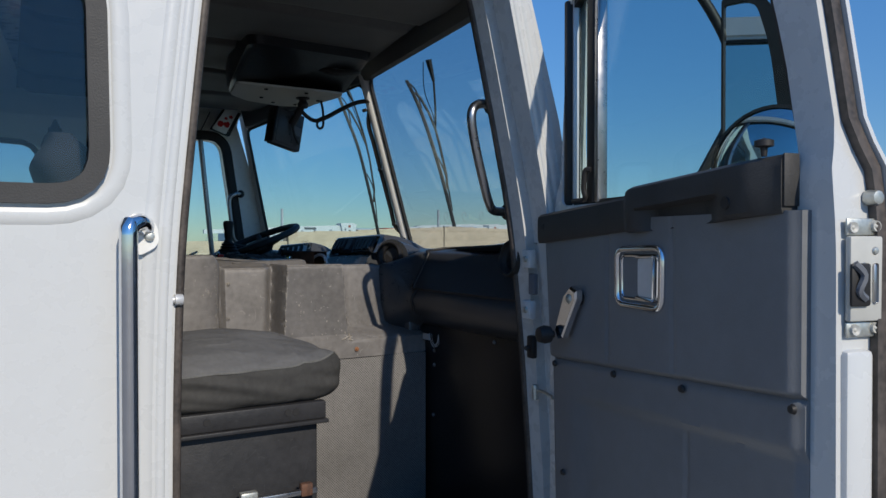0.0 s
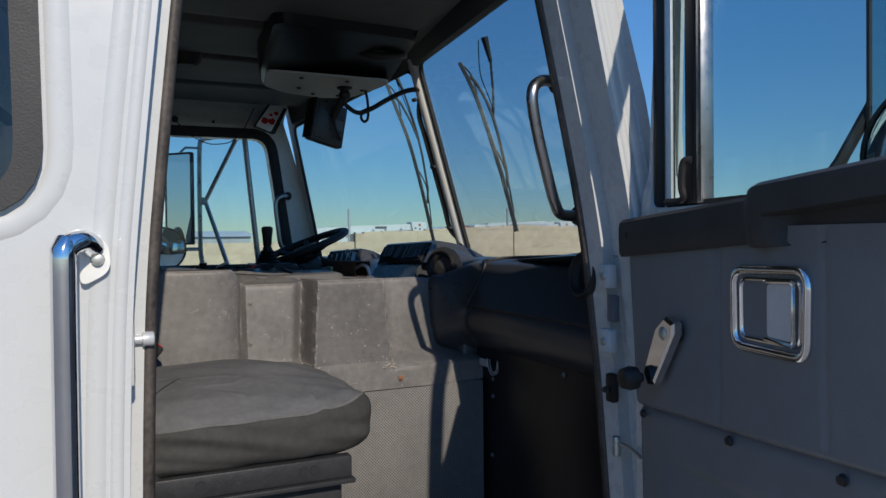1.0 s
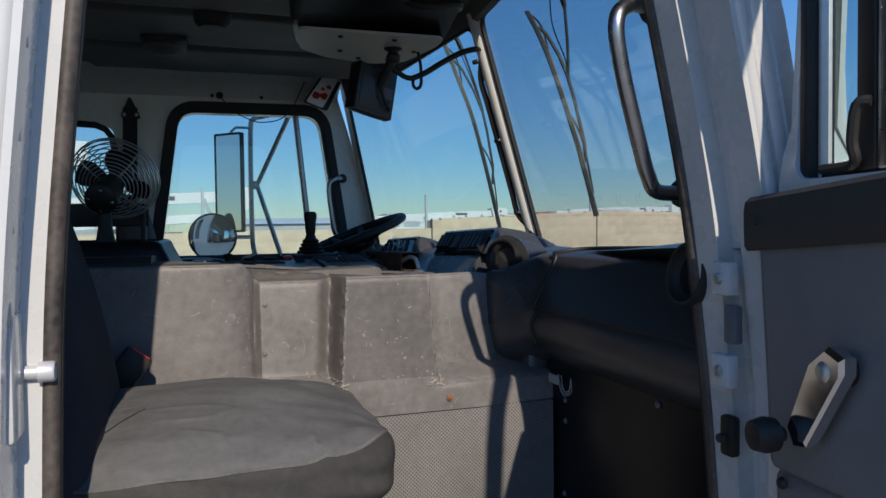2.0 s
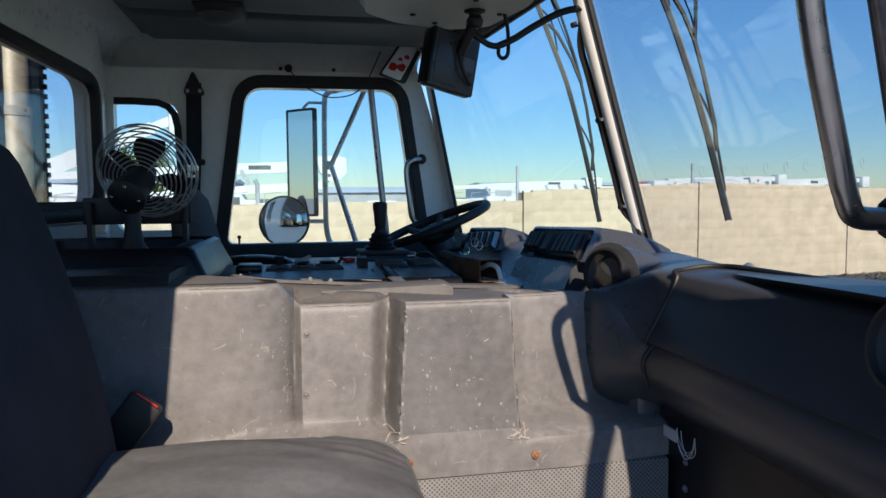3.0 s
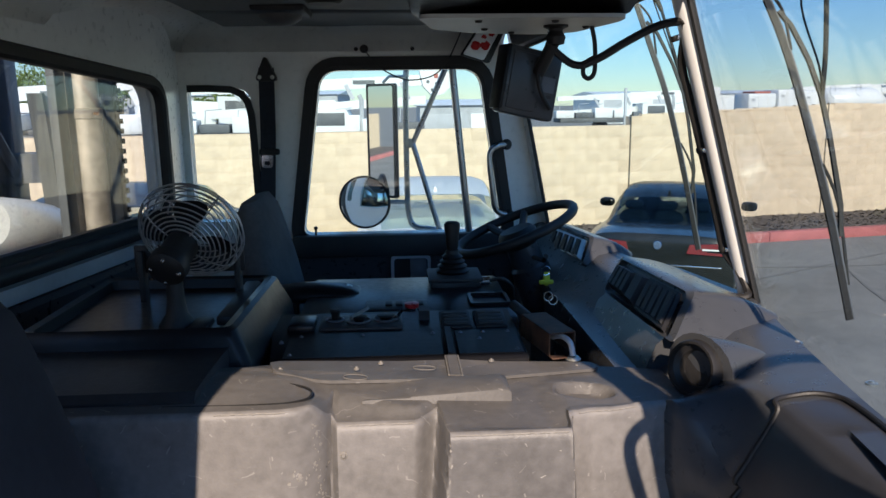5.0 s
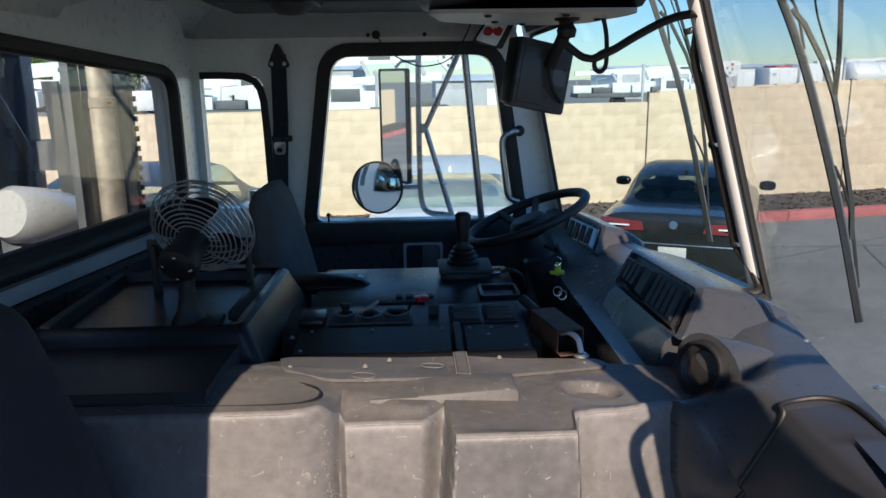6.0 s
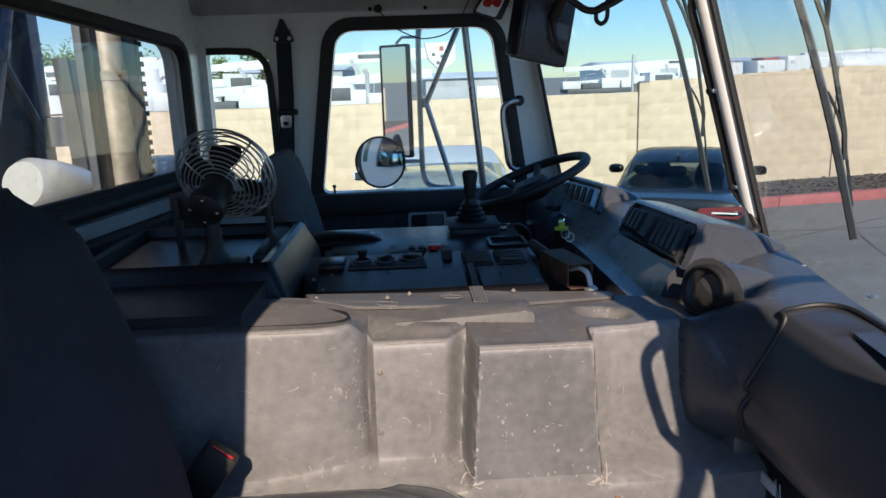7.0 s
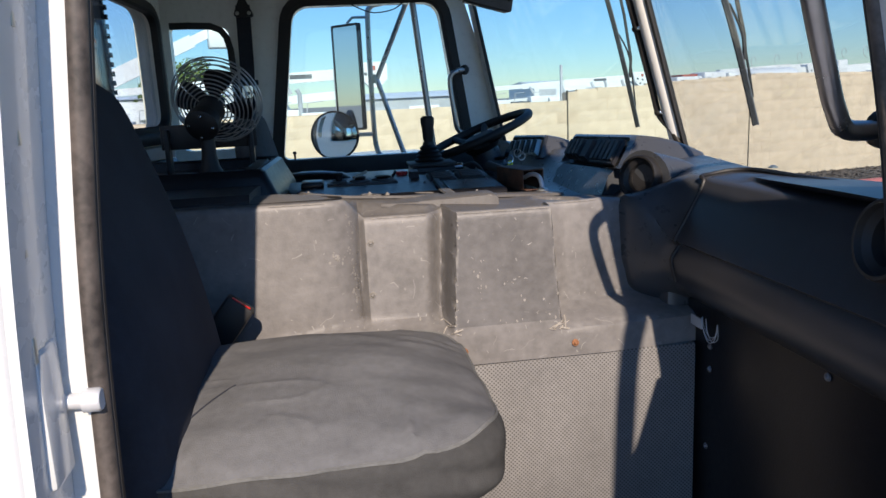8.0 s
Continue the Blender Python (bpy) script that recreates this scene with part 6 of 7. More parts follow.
part("crank_boss", lathe([(0.018, 0.0), (0.016, 0.014), (0.008, 0.018), (0, 0.018)], (0.186, -0.006, 1.700), (0, -1, 0), 16), RUBBER, crank)
part("crank_bolt", lathe([(0, 0.005), (0.0055, 0.004), (0.008, 0.003), (0.011, 0.0)], (0.184, -0.038, 1.698), (0, -1, 0), 12), ZINC, crank)
part("crank_knob", lathe([(0.0, 0.0), (0.008, 0.0), (0.008, 0.006), (0.018, 0.010), (0.020, 0.022), (0.016, 0.036), (0.0, 0.040)], (0.112, -0.036, 1.616), (0, -1, 0), 18), RUBBER, crank, "black winder knob")
for rx, rz in ((0.065, 1.552), (0.312, 1.570), (0.524, 1.582), (0.765, 1.600), (0.104, 1.319)):
    dchild("trim_screw", lathe([(0, 0.004), (0.0055, 0.003), (0.0075, -0.002)], (rx, -0.010, rz - 0.008), (0, -1, 0), 10), RUBBER)

# latch on the shut face
latch = dchild("latch", boxed(DW + 0.004, 0.022, 1.715, DW + 0.014, 0.076, 1.825, bev=0.003), PLATEGREY, label="dull plated steel door latch")
part("latch_slot", boxed(DW + 0.0135, 0.058, 1.738, DW + 0.0155, 0.066, 1.790, bev=0.003), STEEL, latch)
for by, bz in ((0.062, 1.806), (0.044, 1.786), (0.050, 1.742)):
    part("latch_screw", lathe([(0, 0.003), (0.004, 0.002), (0.0055, 0.0)], (DW + 0.0145, by, bz), (1, 0, 0), 10), ZINC, latch)
part("latch_jaw", boxed(DW + 0.0145, 0.018, 1.735, DW + 0.020, 0.050, 1.790, bev=0.003), RUBBER, latch)
part("latch_claw", tube([(DW + 0.02, 0.022, 1.79), (DW + 0.024, 0.034, 1.775), (DW + 0.022, 0.028, 1.755), (DW + 0.02, 0.040, 1.745)], 0.005, 6, smooth=4), GREYPAINT, latch)
for by, bz in ((0.030, 1.836), (0.068, 1.838), (0.034, 1.704), (0.068, 1.706)):
    part("latch_bolt", lathe([(0, 0.007), (0.003, 0.004), (0.007, 0.006), (0.008, 0)], (DW + 0.006, by, bz), (1, 0, 0), 10), PLATEGREY, latch)
part("latch_tab", boxed(DW + 0.004, 0.022, 1.826, DW + 0.008, 0.074, 1.848, bev=0.002), ZINC, latch)
part("latch_tab", boxed(DW + 0.004, 0.022, 1.694, DW + 0.008, 0.074, 1.714, bev=0.002), ZINC, latch)
dchild("edge_rib", boxed(DW - 0.02, 0.020, 1.05, DW + 0.012, 0.066, 1.678, bev=0.008), WHITE)
for bz in (1.98, 2.07, 1.60):
    dchild("edge_plug", lathe([(0, 0.003), (0.006, 0.003), (0.008, -0.004)], (DW - 0.006 if bz < 1.9 else DW - 0.012 - 0.25 * (bz - 1.9), 0.05, bz), (1, 0, 0.2), 10), WHITE)
dchild("bump_stop", lathe([(0, 0.018), (0.009, 0.016), (0.011, 0)], (DW - 0.002, 0.068, 1.875), (1, 0, 0), 10), ZINC)

# mirrors carried on the door
MIRROR_R = dedupe(rounded([(0.0, 1.96), (0.0, 2.385), (0.068, 2.385), (0.100, 2.28), (0.140, 1.96)], [0.006, 0.006, 0.045, 0.06, 0.01]))
mirror_r = dchild("mirror_glass", slab(MIRROR_R, [], "y", 0.0, 0.003), MIRROR, label="tall flat mirror")
mirror_r.matrix_basis = Matrix.Translation((0.146, 0.379, -0.03)) @ Matrix.Rotation(radians(32), 4, "Z")
part("mirror_frame", slab(dedupe(rounded([(-0.005, 1.935), (-0.005, 2.398), (0.092, 2.398), (0.130, 2.29), (0.168, 1.935)], [0.008, 0.008, 0.05, 0.06, 0.02])), [MIRROR_R], "y", -0.008, 0.02), RUBBER, mirror_r, "broad black mirror rim")
part("mirror_shell", slab(dedupe(rounded([(-0.004, 1.937), (-0.004, 2.396), (0.090, 2.396), (0.128, 2.29), (0.166, 1.937)], [0.008, 0.008, 0.05, 0.06, 0.02])), [], "y", 0.0045, 0.03), RUBBER, mirror_r)
CVX, CVN = (0.365, 0.31, 1.970), (0.45, -0.9, 0.12)
convex = dchild("convex_mirror", lathe([(0.0, 0.023), (0.03, 0.0215), (0.06, 0.017), (0.09, 0.010), (0.114, 0.0)], CVX, CVN, 40), MIRROR, label="round convex mirror")
part("convex_rim", lathe([(0.113, 0.003), (0.121, 0.0), (0.121, -0.012), (0.09, -0.03), (0.0, -0.035)], CVX, CVN, 40), RUBBER, convex)
dchild("mirror_arm", tube([(0.05, 0.080, 2.385), (0.07, 0.17, 2.445), (0.092, 0.255, 2.455), (0.116, 0.325, 2.395), (0.140, 0.389, 2.275), (0.142, 0.396, 2.20), (0.142, 0.396, 1.80), (0.06, 0.09, 1.66)], 0.012, 10, smooth=5), RUBBER, label="dark steel mirror arm")
dchild("mirror_brace", tube([(0.142, 0.394, 2.085), (0.120, 0.340, 1.975), (0.07, 0.20, 1.76), (0.03, 0.09, 1.66)], 0.011, 8), RUBBER)

# hinges and jamb hardware on the front post
for hz in (1.775, 1.655):
    hg = child("hinge_leaf", boxed(1.058, 1.405, hz - 0.022, 1.076, 1.440, hz + 0.022, bev=0.004), WHITE, wall_right, "white painted hinge leaf")
    part("hinge_bolt", lathe([(0, 0.008), (0.006, 0.006), (0.008, 0)], (1.058, 1.422, hz), (-1, 0, 0), 10), ZINC, hg)
child("hinge_slot", boxed(1.069, 1.405, 1.690, 1.082, 1.428, 1.740, bev=0.003), GREYPAINT, wall_right)
plug = child("contact_plate", boxed(1.080, 1.425, 1.535, 1.096, 1.450, 1.590, bev=0.005), RUBBER, wall_right, "black contact plate")
part("contact_button", lathe([(0, 0.008), (0.006, 0.007), (0.007, 0)], (1.078, 1.44, 1.56), (-1, 0, 0), 10), DOORCAP, plug)
strap = thing("door_check", (1.03, 1.37, 1.42), "thin steel door check strap", "door check")
child("rod", tube([(1.09, 1.43, 1.462), (1.085, 1.38, 1.462), (1.07, 1.335, 1.460)], 0.004, 6), ZINC, strap)
child("spring", lathe([(0.007, -0.018), (0.009, -0.012), (0.007, -0.006), (0.009, 0), (0.007, 0.006), (0.009, 0.012), (0.007, 0.018)], (1.088, 1.425, 1.455), (0, 0, 1), 10), ZINC, strap)
cable2 = thing("cable_bundle", (1.12, 2.10, 1.50), "bundle of thin pale wires under the dashboard", "cables")
for k, (dy, dz) in enumerate(((0.0, 0.012), (0.012, 0.009), (-0.012, 0.010), (0.020, 0.006))):
    child("wire", tube([(1.150 + 0.002 * k, 2.052 + dy * 0.5, 1.524), (1.150 + 0.002 * k, 2.046 + dy * 0.5, 1.512 - dz), (1.151 + 0.002 * k, 2.028 + dy * 0.4, 1.498 - dz * 1.2), (1.152 + 0.002 * k, 2.008 + dy * 0.3, 1.508 - dz), (1.152, 2.000, 1.526)], 0.0009, 5, smooth=5), FARGREY, cable2)
child("tag", boxed(1.147, 2.050, 1.503, 1.150, 2.092, 1.522), FARGREY, cable2, "small pale tag")

# ---- driver's side mirrors ----
dm = thing("side_mirror", (0.69, 4.0, 1.72), "tall mirror and round convex mirror on a steel frame", "mirror")
tm = Matrix.Translation((0.575, 4.18, 0)) @ Matrix.Rotation(radians(-47), 4, "Z")


child("mirror_glass", turned(slab(dedupe(rounded([(-0.076, 1.835), (-0.076, 2.275), (0.076, 2.275), (0.076, 1.835)], 0.008)), [], "y", -0.003, 0.0), tm), MIRROR, dm)
child("mirror_frame", turned(slab(dedupe(rounded([(-0.083, 1.828), (-0.083, 2.282), (0.083, 2.282), (0.083, 1.828)], 0.010)), [dedupe(rounded([(-0.074, 1.838), (-0.074, 2.272), (0.074, 2.272), (0.074, 1.838)], 0.008))], "y", -0.005, 0.012), tm), RUBBER, dm)
child("mirror_back", turned(slab(dedupe(rounded([(-0.082, 1.829), (-0.082, 2.281), (0.082, 2.281), (0.082, 1.829)], 0.010)), [], "y", 0.0125, 0.016), tm), STEEL, dm)
cv = (0.497, 4.175, 1.808)
child("convex_mirror", lathe([(0.0, 0.020), (0.03, 0.0185), (0.06, 0.0145), (0.085, 0.008), (0.103, 0.0)], cv, (-0.25, -1, 0.02), 36), MIRROR, dm)
child("convex_rim", lathe([(0.102, 0.003), (0.109, 0.0), (0.109, -0.012), (0.08, -0.03), (0.0, -0.035)], cv, (-0.25, -1, 0.02), 36), RUBBER, dm)
child("frame_tube", tube([(0.83, 3.93, 2.36), (0.74, 4.18, 2.365), (0.69, 4.19, 2.35), (0.676, 4.19, 2.28), (0.674, 4.19, 1.90), (0.68, 4.19, 1.75), (0.71, 4.18, 1.70), (0.80, 4.14, 1.69), (0.90, 3.93, 1.66)], 0.012, 10, smooth=5), STEEL, dm)
child("brace", tube([(0.84, 4.05, 2.36), (0.700, 4.185, 2.045), (0.80, 4.10, 1.70)], 0.011, 8), STEEL, dm)
child("clamp", lathe([(0.018, -0.018), (0.018, 0.018)], (0.690, 4.188, 2.045), (0, 0, 1), 10), ZINC, dm)
child("top_bracket", tube([(0.675, 4.19, 2.31), (0.61, 4.19, 2.31), (0.585, 4.185, 2.285)], 0.006, 8), ZINC, dm)
child("convex_arm", tube([(0.674, 4.19, 1.805), (0.60, 4.20, 1.805)], 0.009, 8), ZINC, dm)


# ---- behind the rear window ----
stack = thing("exhaust_stack", (-0.30, 3.515, 0.0), "dusty tan exhaust stack with clamps behind the cab", "exhaust")
SX, SY = -0.318, 3.515
child("pipe", lathe([(0.050, 0.0), (0.050, 2.165), (0.046, 2.185), (0.046, 3.2)], (SX, SY, 0), (0, 0, 1), 24), STACK, stack)
child("clamp", lathe([(0.048, 2.168), (0.053, 2.170), (0.053, 2.198), (0.047, 2.200)], (SX, SY, 0), (0, 0, 1), 24), STACK, stack, "dusty steel clamp band")
child("clamp_bolt", tube([(SX + 0.05, SY - 0.05, 2.184), (SX + 0.066, SY - 0.07, 2.184)], 0.005, 8), RUST, stack)
shield = thing("heat_shield", (-0.31, 3.65, 0.0), "grey steel heat shield beside the exhaust stack", "heat shield")
child("channel", boxed(-0.33, 3.612, 0.0, -0.290, 3.692, 3.2, bev=0.004), GREYPAINT, shield)
child("rear_channel", boxed(-0.355, 3.36, 0.0, -0.33, 3.43, 3.2, bev=0.004), FARDARK, shield, "dark rear channel")
child("edge_strip", boxed(-0.302, 3.694, 1.2, -0.282, 3.708, 2.9), GREYPAINT, shield)
for k in range(32):
    z = 1.62 + 0.033 * k
    child("tooth", boxed(-0.292, 3.697, z, -0.273, 3.712, z + 0.017), RUBBER, shield)
body = thing("truck_bulkhead", (-0.76, 2.6, 0.0), "taupe steel body front with dark braces behind the cab", "bulkhead")
child("front_panel", boxed(-0.80, 1.38, 0.0, -0.74, 3.90, 3.3, bev=0.01), TAUPE, body)
child("lower_panel", boxed(-0.74, 1.38, 0.0, -0.72, 3.90, 1.72, bev=0.005), ASPHALT, body, "grey lower panel")
for yy in (2.55, 3.20, 3.80):
    child("upright", boxed(-0.74, yy, 0.0, -0.68, yy + 0.08, 3.3, bev=0.006), GREYPAINT, body, "dark grey upright")
for ya, za, yb, zb in ((2.60, 2.45, 3.30, 1.85), (3.30, 1.75, 3.78, 2.65), (3.30, 2.55, 3.80, 1.95)):
    child("brace", tube([(-0.67, ya, za), (-0.67, yb, zb)], 0.022, 8), GREYPAINT, body, "dark diagonal brace")
child("side_panel", slab([(3.70, 2.24), (4.03, 2.25), (4.17, 1.60), (3.78, 1.60)], [], "x", -0.56, -0.53), SAGE, body, "grey-green sheet metal side panel")
child("panel_edge", slab([(3.685, 2.25), (3.705, 2.25), (3.785, 1.60), (3.765, 1.60)], [], "x", -0.565, -0.515), FARDARK, body, "dark panel edge")
child("panel_bracket", boxed(-0.74, 3.76, 1.95, -0.56, 3.86, 2.05), GREYPAINT, body)
for z in (2.137, 2.069, 2.001):
    child("panel_bolt", lathe([(0, 0.006), (0.012, 0.005), (0.014, 0.0)], (-0.529, 3.80 + 0.06 * (2.1 - z), z), (1, 0, 0), 10), FARDARK, body)
tank = thing("air_cleaner", (-0.62, 3.40, 0.0), "silver bullet-shaped air cleaner behind the cab", "air cleaner")
TK, TA = Vector((-0.50, 3.60, 1.81)), (0.20, 0.92, -0.22)
child("body", lathe([(0.0, -0.27), (0.070, -0.265), (0.086, -0.235), (0.090, -0.12), (0.084, -0.02), (0.068, 0.045), (0.047, 0.075), (0.0, 0.078)], TK, TA, 30), SILVER, tank)
child("inlet", lathe([(0.045, 0.07), (0.048, 0.10), (0.045, 0.125), (0.0, 0.13)], TK, TA, 20), GREYPAINT, tank)
child("post", boxed(-0.60, 3.38, -0.01, -0.54, 3.44, 1.80, bev=0.005), GREYPAINT, tank)
child("marker_lamp", boxed(-0.42, 3.30, 1.55, -0.36, 3.38, 1.62, bev=0.01), RED, tank, "red marker lamp")
child("lamp_bracket", boxed(-0.54, 3.39, 1.56, -0.40, 3.41, 1.61, bev=0.004), GREYPAINT, tank)

chassis = thing("truck_chassis", (0.3, MIDY, 0.0), "dark steel chassis and front wheels under the cab", "chassis")
for y0 in (2.12, 3.02):
    child("frame_rail", boxed(-1.6, y0, 0.62, 1.15, y0 + 0.08, 0.90, bev=0.01), GREYPAINT, chassis)
child("axle", tube([(0.55, 1.62, 0.50), (0.55, 3.62, 0.50)], 0.06, 12), GREYPAINT, chassis)
for y0, s in ((1.66, -1), (3.60, 1)):
    child("wheel", lathe([(0.0, 0.02), (0.22, 0.02), (0.26, 0.05), (0.44, 0.05), (0.50, 0.0), (0.50, -0.18), (0.44, -0.22), (0.0, -0.22)], (0.55, y0, 0.50), (0, s, 0), 28), RUBBER, chassis)

# ---- yard outside ----
ground = tagged(part("ground", boxed(-400, -400, -0.3, 400, 400, 0.0), ASPHALT), "worn grey asphalt yard", "ground", kind="structure")
for pts in ([(2.5, 8.2), (4.2, 9.4), (6.0, 10.4), (9.0, 12.0)], [(5.5, 7.0), (6.1, 9.2), (6.6, 10.6)], [(3.0, 10.9), (6.4, 10.5), (9.5, 10.9)]):
    P = smooth_path([(x, y, 0.004) for x, y in pts], 8)
    child("tar_line", sweep(P, [(-0.002, -0.014), (0.002, -0.014), (0.002, 0.014), (-0.002, 0.014)], up=(0, 0, 1)), TAR, ground, "dark tar crack filler")
WJ = -1.38
KM = Matrix.Translation((6.25, 12.27, 0)) @ Matrix.Rotation(radians(9.5), 4, "Z")
STRIP = 1.72


def kerbed(name, bm, mat, label, category, kind="structure"):
    ob = tagged(part(name, bm, mat), label, category, kind=kind)
    ob.matrix_basis = KM
    return ob


kerb = kerbed("kerb", boxed(-40, 0, -0.05, -12, 0.16, 0.15, bev=0.02), KERB, "faded red painted concrete kerb", "kerb")
for k in range(10):
    part("kerb_stone", boxed(-12 + 2.44 * k, 0, -0.05, -12 + 2.44 * k + 2.432, 0.16, 0.15, bev=0.02), KERB, kerb)
strip = kerbed("planting_strip", boxed(-40, 0.16, -0.05, 45, STRIP, 0.12), MULCH, "dark bark mulch strip along the wall", "planting strip")


def chips():
    bm = bmesh.new()
    rng = random.Random(4)
    for _ in range(5200):
        x, y = rng.uniform(-9, 8), rng.uniform(0.18, STRIP - 0.02)
        s, a = rng.uniform(0.02, 0.05), rng.uniform(0, 6.28)
        c, d = math.cos(a) * s, math.sin(a) * s
        z = 0.118 + rng.uniform(0, 0.02)
        v = [bm.verts.new(p) for p in ((x - c, y - d, z), (x + d * 0.4, y - c * 0.4, z + rng.uniform(0.005, 0.03)), (x + c, y + d, z + 0.006), (x - d * 0.4, y + c * 0.4, z + 0.01))]
        bm.faces.new(v)
    return bm


kerbed("bark_chips", chips(), MULCH, "scattered dark bark chips and gravel", "mulch", "stuff")

yard_wall = kerbed("yard_wall", boxed(-40, STRIP + 0.008, 0, -14, STRIP + 0.19, 1.72), MORTAR, "tan split-faced concrete block yard wall", "wall")
part("wall_core", boxed(-14, STRIP + 0.008, 0, WJ - 0.01, STRIP + 0.188, 1.775), MORTAR, yard_wall)



def wall_top(u):
    return 1.81 - 0.05 * (u < -5.8) if u < WJ else (1.97 + 0.035 * (u - WJ) if u < 2.50 else 2.13 - 0.025 * (u - 2.50))


core = bmesh.new()
loft([[(u, STRIP + 0.008, 0), (u, STRIP + 0.188, 0), (u, STRIP + 0.188, wall_top(u) - 0.03), (u, STRIP + 0.008, wall_top(u) - 0.03)] for u in (WJ, 2.49, 2.51, 20)], core)
part("wall_core", core, MORTAR, yard_wall)


def block_mesh(name, w, h, seed):
    """One rough-faced block, its face bulged and chipped."""
    rng = random.Random(seed)
    bm = bmesh.new()
    g = [[None] * 4 for _ in range(4)]
    for i in range(4):
        for k in range(4):
            edge = i in (0, 3) or k in (0, 3)
            y = 0.005 + rng.uniform(-0.001, 0.001) if edge else rng.uniform(-0.002, 0.002)
            g[i][k] = bm.verts.new((w * (i / 3 if i in (0, 3) else i / 3 + rng.uniform(-0.05, 0.05)), y, h * k / 3))
    for i in range(3):
        for k in range(3):
            bm.faces.new((g[i][k], g[i + 1][k], g[i + 1][k + 1], g[i][k + 1]))
    rim = [g[i][0] for i in range(4)] + [g[3][k] for k in (1, 2, 3)] + [g[i][3] for i in (2, 1, 0)] + [g[0][k] for k in (2, 1)]
    back = [bm.verts.new((v.co.x, 0.10, v.co.z)) for v in rim]
    for k in range(len(rim)):
        bm.faces.new((rim[k], back[k], back[(k + 1) % len(rim)], rim[(k + 1) % len(rim)]))
    bmesh.ops.recalc_face_normals(bm, faces=bm.faces)
    me = bpy.data.meshes.new(name)
    bm.to_mesh(me)
    bm.free()
    me.materials.append(BLOCK)
    return me


BLOCKS = [block_mesh("block", 0.396, 0.197, s) for s in range(6)]
rng = random.Random(9)
far = bmesh.new()
near_count = 0
for col in range(-34, 46):
    for row in range(11):
        u = WJ + 0.4 * col + (0.2 if row % 2 else 0.0)
        if u < WJ and u + 0.396 > WJ + 0.01:
            continue
        top = wall_top(u + 0.2)
        z = 0.2 * row
        h = min(0.2, top - z)
        if h < 0.03:
            continue
        me = BLOCKS[rng.randrange(6)]
        m = Matrix.Translation((u, STRIP, z)) @ Matrix.Diagonal((1, 1, h / 0.2, 1))
        if -14 <= col < 14 and near_count < 300:
            ob = new("block", me)
            ob.parent = yard_wall
            ob.matrix_basis = m
            near_count += 1
        else:
            n0 = len(far.verts)
            far.from_mesh(me)
            far.verts.ensure_lookup_table()
            for v in far.verts[n0:]:
                v.co = m @ v.co
tagged(part("block_courses", far, BLOCK, yard_wall, smooth=0), kind="stuff")
for u in (WJ - 4.05, WJ, 2.50, 6.50):
    part("expansion_joint", boxed(u - 0.012, STRIP - 0.004, 0.1, u + 0.012, STRIP + 0.03, wall_top(u + 0.05)), JOINT, yard_wall)

fence = kerbed("wall_fence_posts", boxed(WJ - 0.02, STRIP + 0.21, 0, WJ + 0.02, STRIP + 0.25, 2.42, bev=0.004), FARGREY, "thin grey posts with coiled wire behind the wall", "fence")
for u in (2.52, 6.52, -5.43):
    part("post", boxed(u - 0.02, STRIP + 0.21, 0, u + 0.02, STRIP + 0.25, 2.5, bev=0.004), FARGREY, fence)
for k in range(9):
    cx = 2.7 + 0.55 * k
    part("wire_coil", tube([(cx + 0.10 * math.cos(a) + 0.03 * a, STRIP + 0.23, 2.32 + 0.05 * k * 0.55 + 0.12 * math.sin(a)) for a in [4.4 * j / 12 for j in range(13)]], 0.005, 5), FARGREY, fence)


# ---- parked cars ----
def car_ring(y, hw, z0, z1, n=28, ex=0.42):
    zm, hh = (z0 + z1) / 2, (z1 - z0) / 2
    return [(hw * math.copysign(abs(math.cos(a)) ** ex, math.cos(a)), y, zm + hh * math.copysign(abs(math.sin(a)) ** 0.38, math.sin(a))) for a in [2 * math.pi * k / n for k in range(n)]]


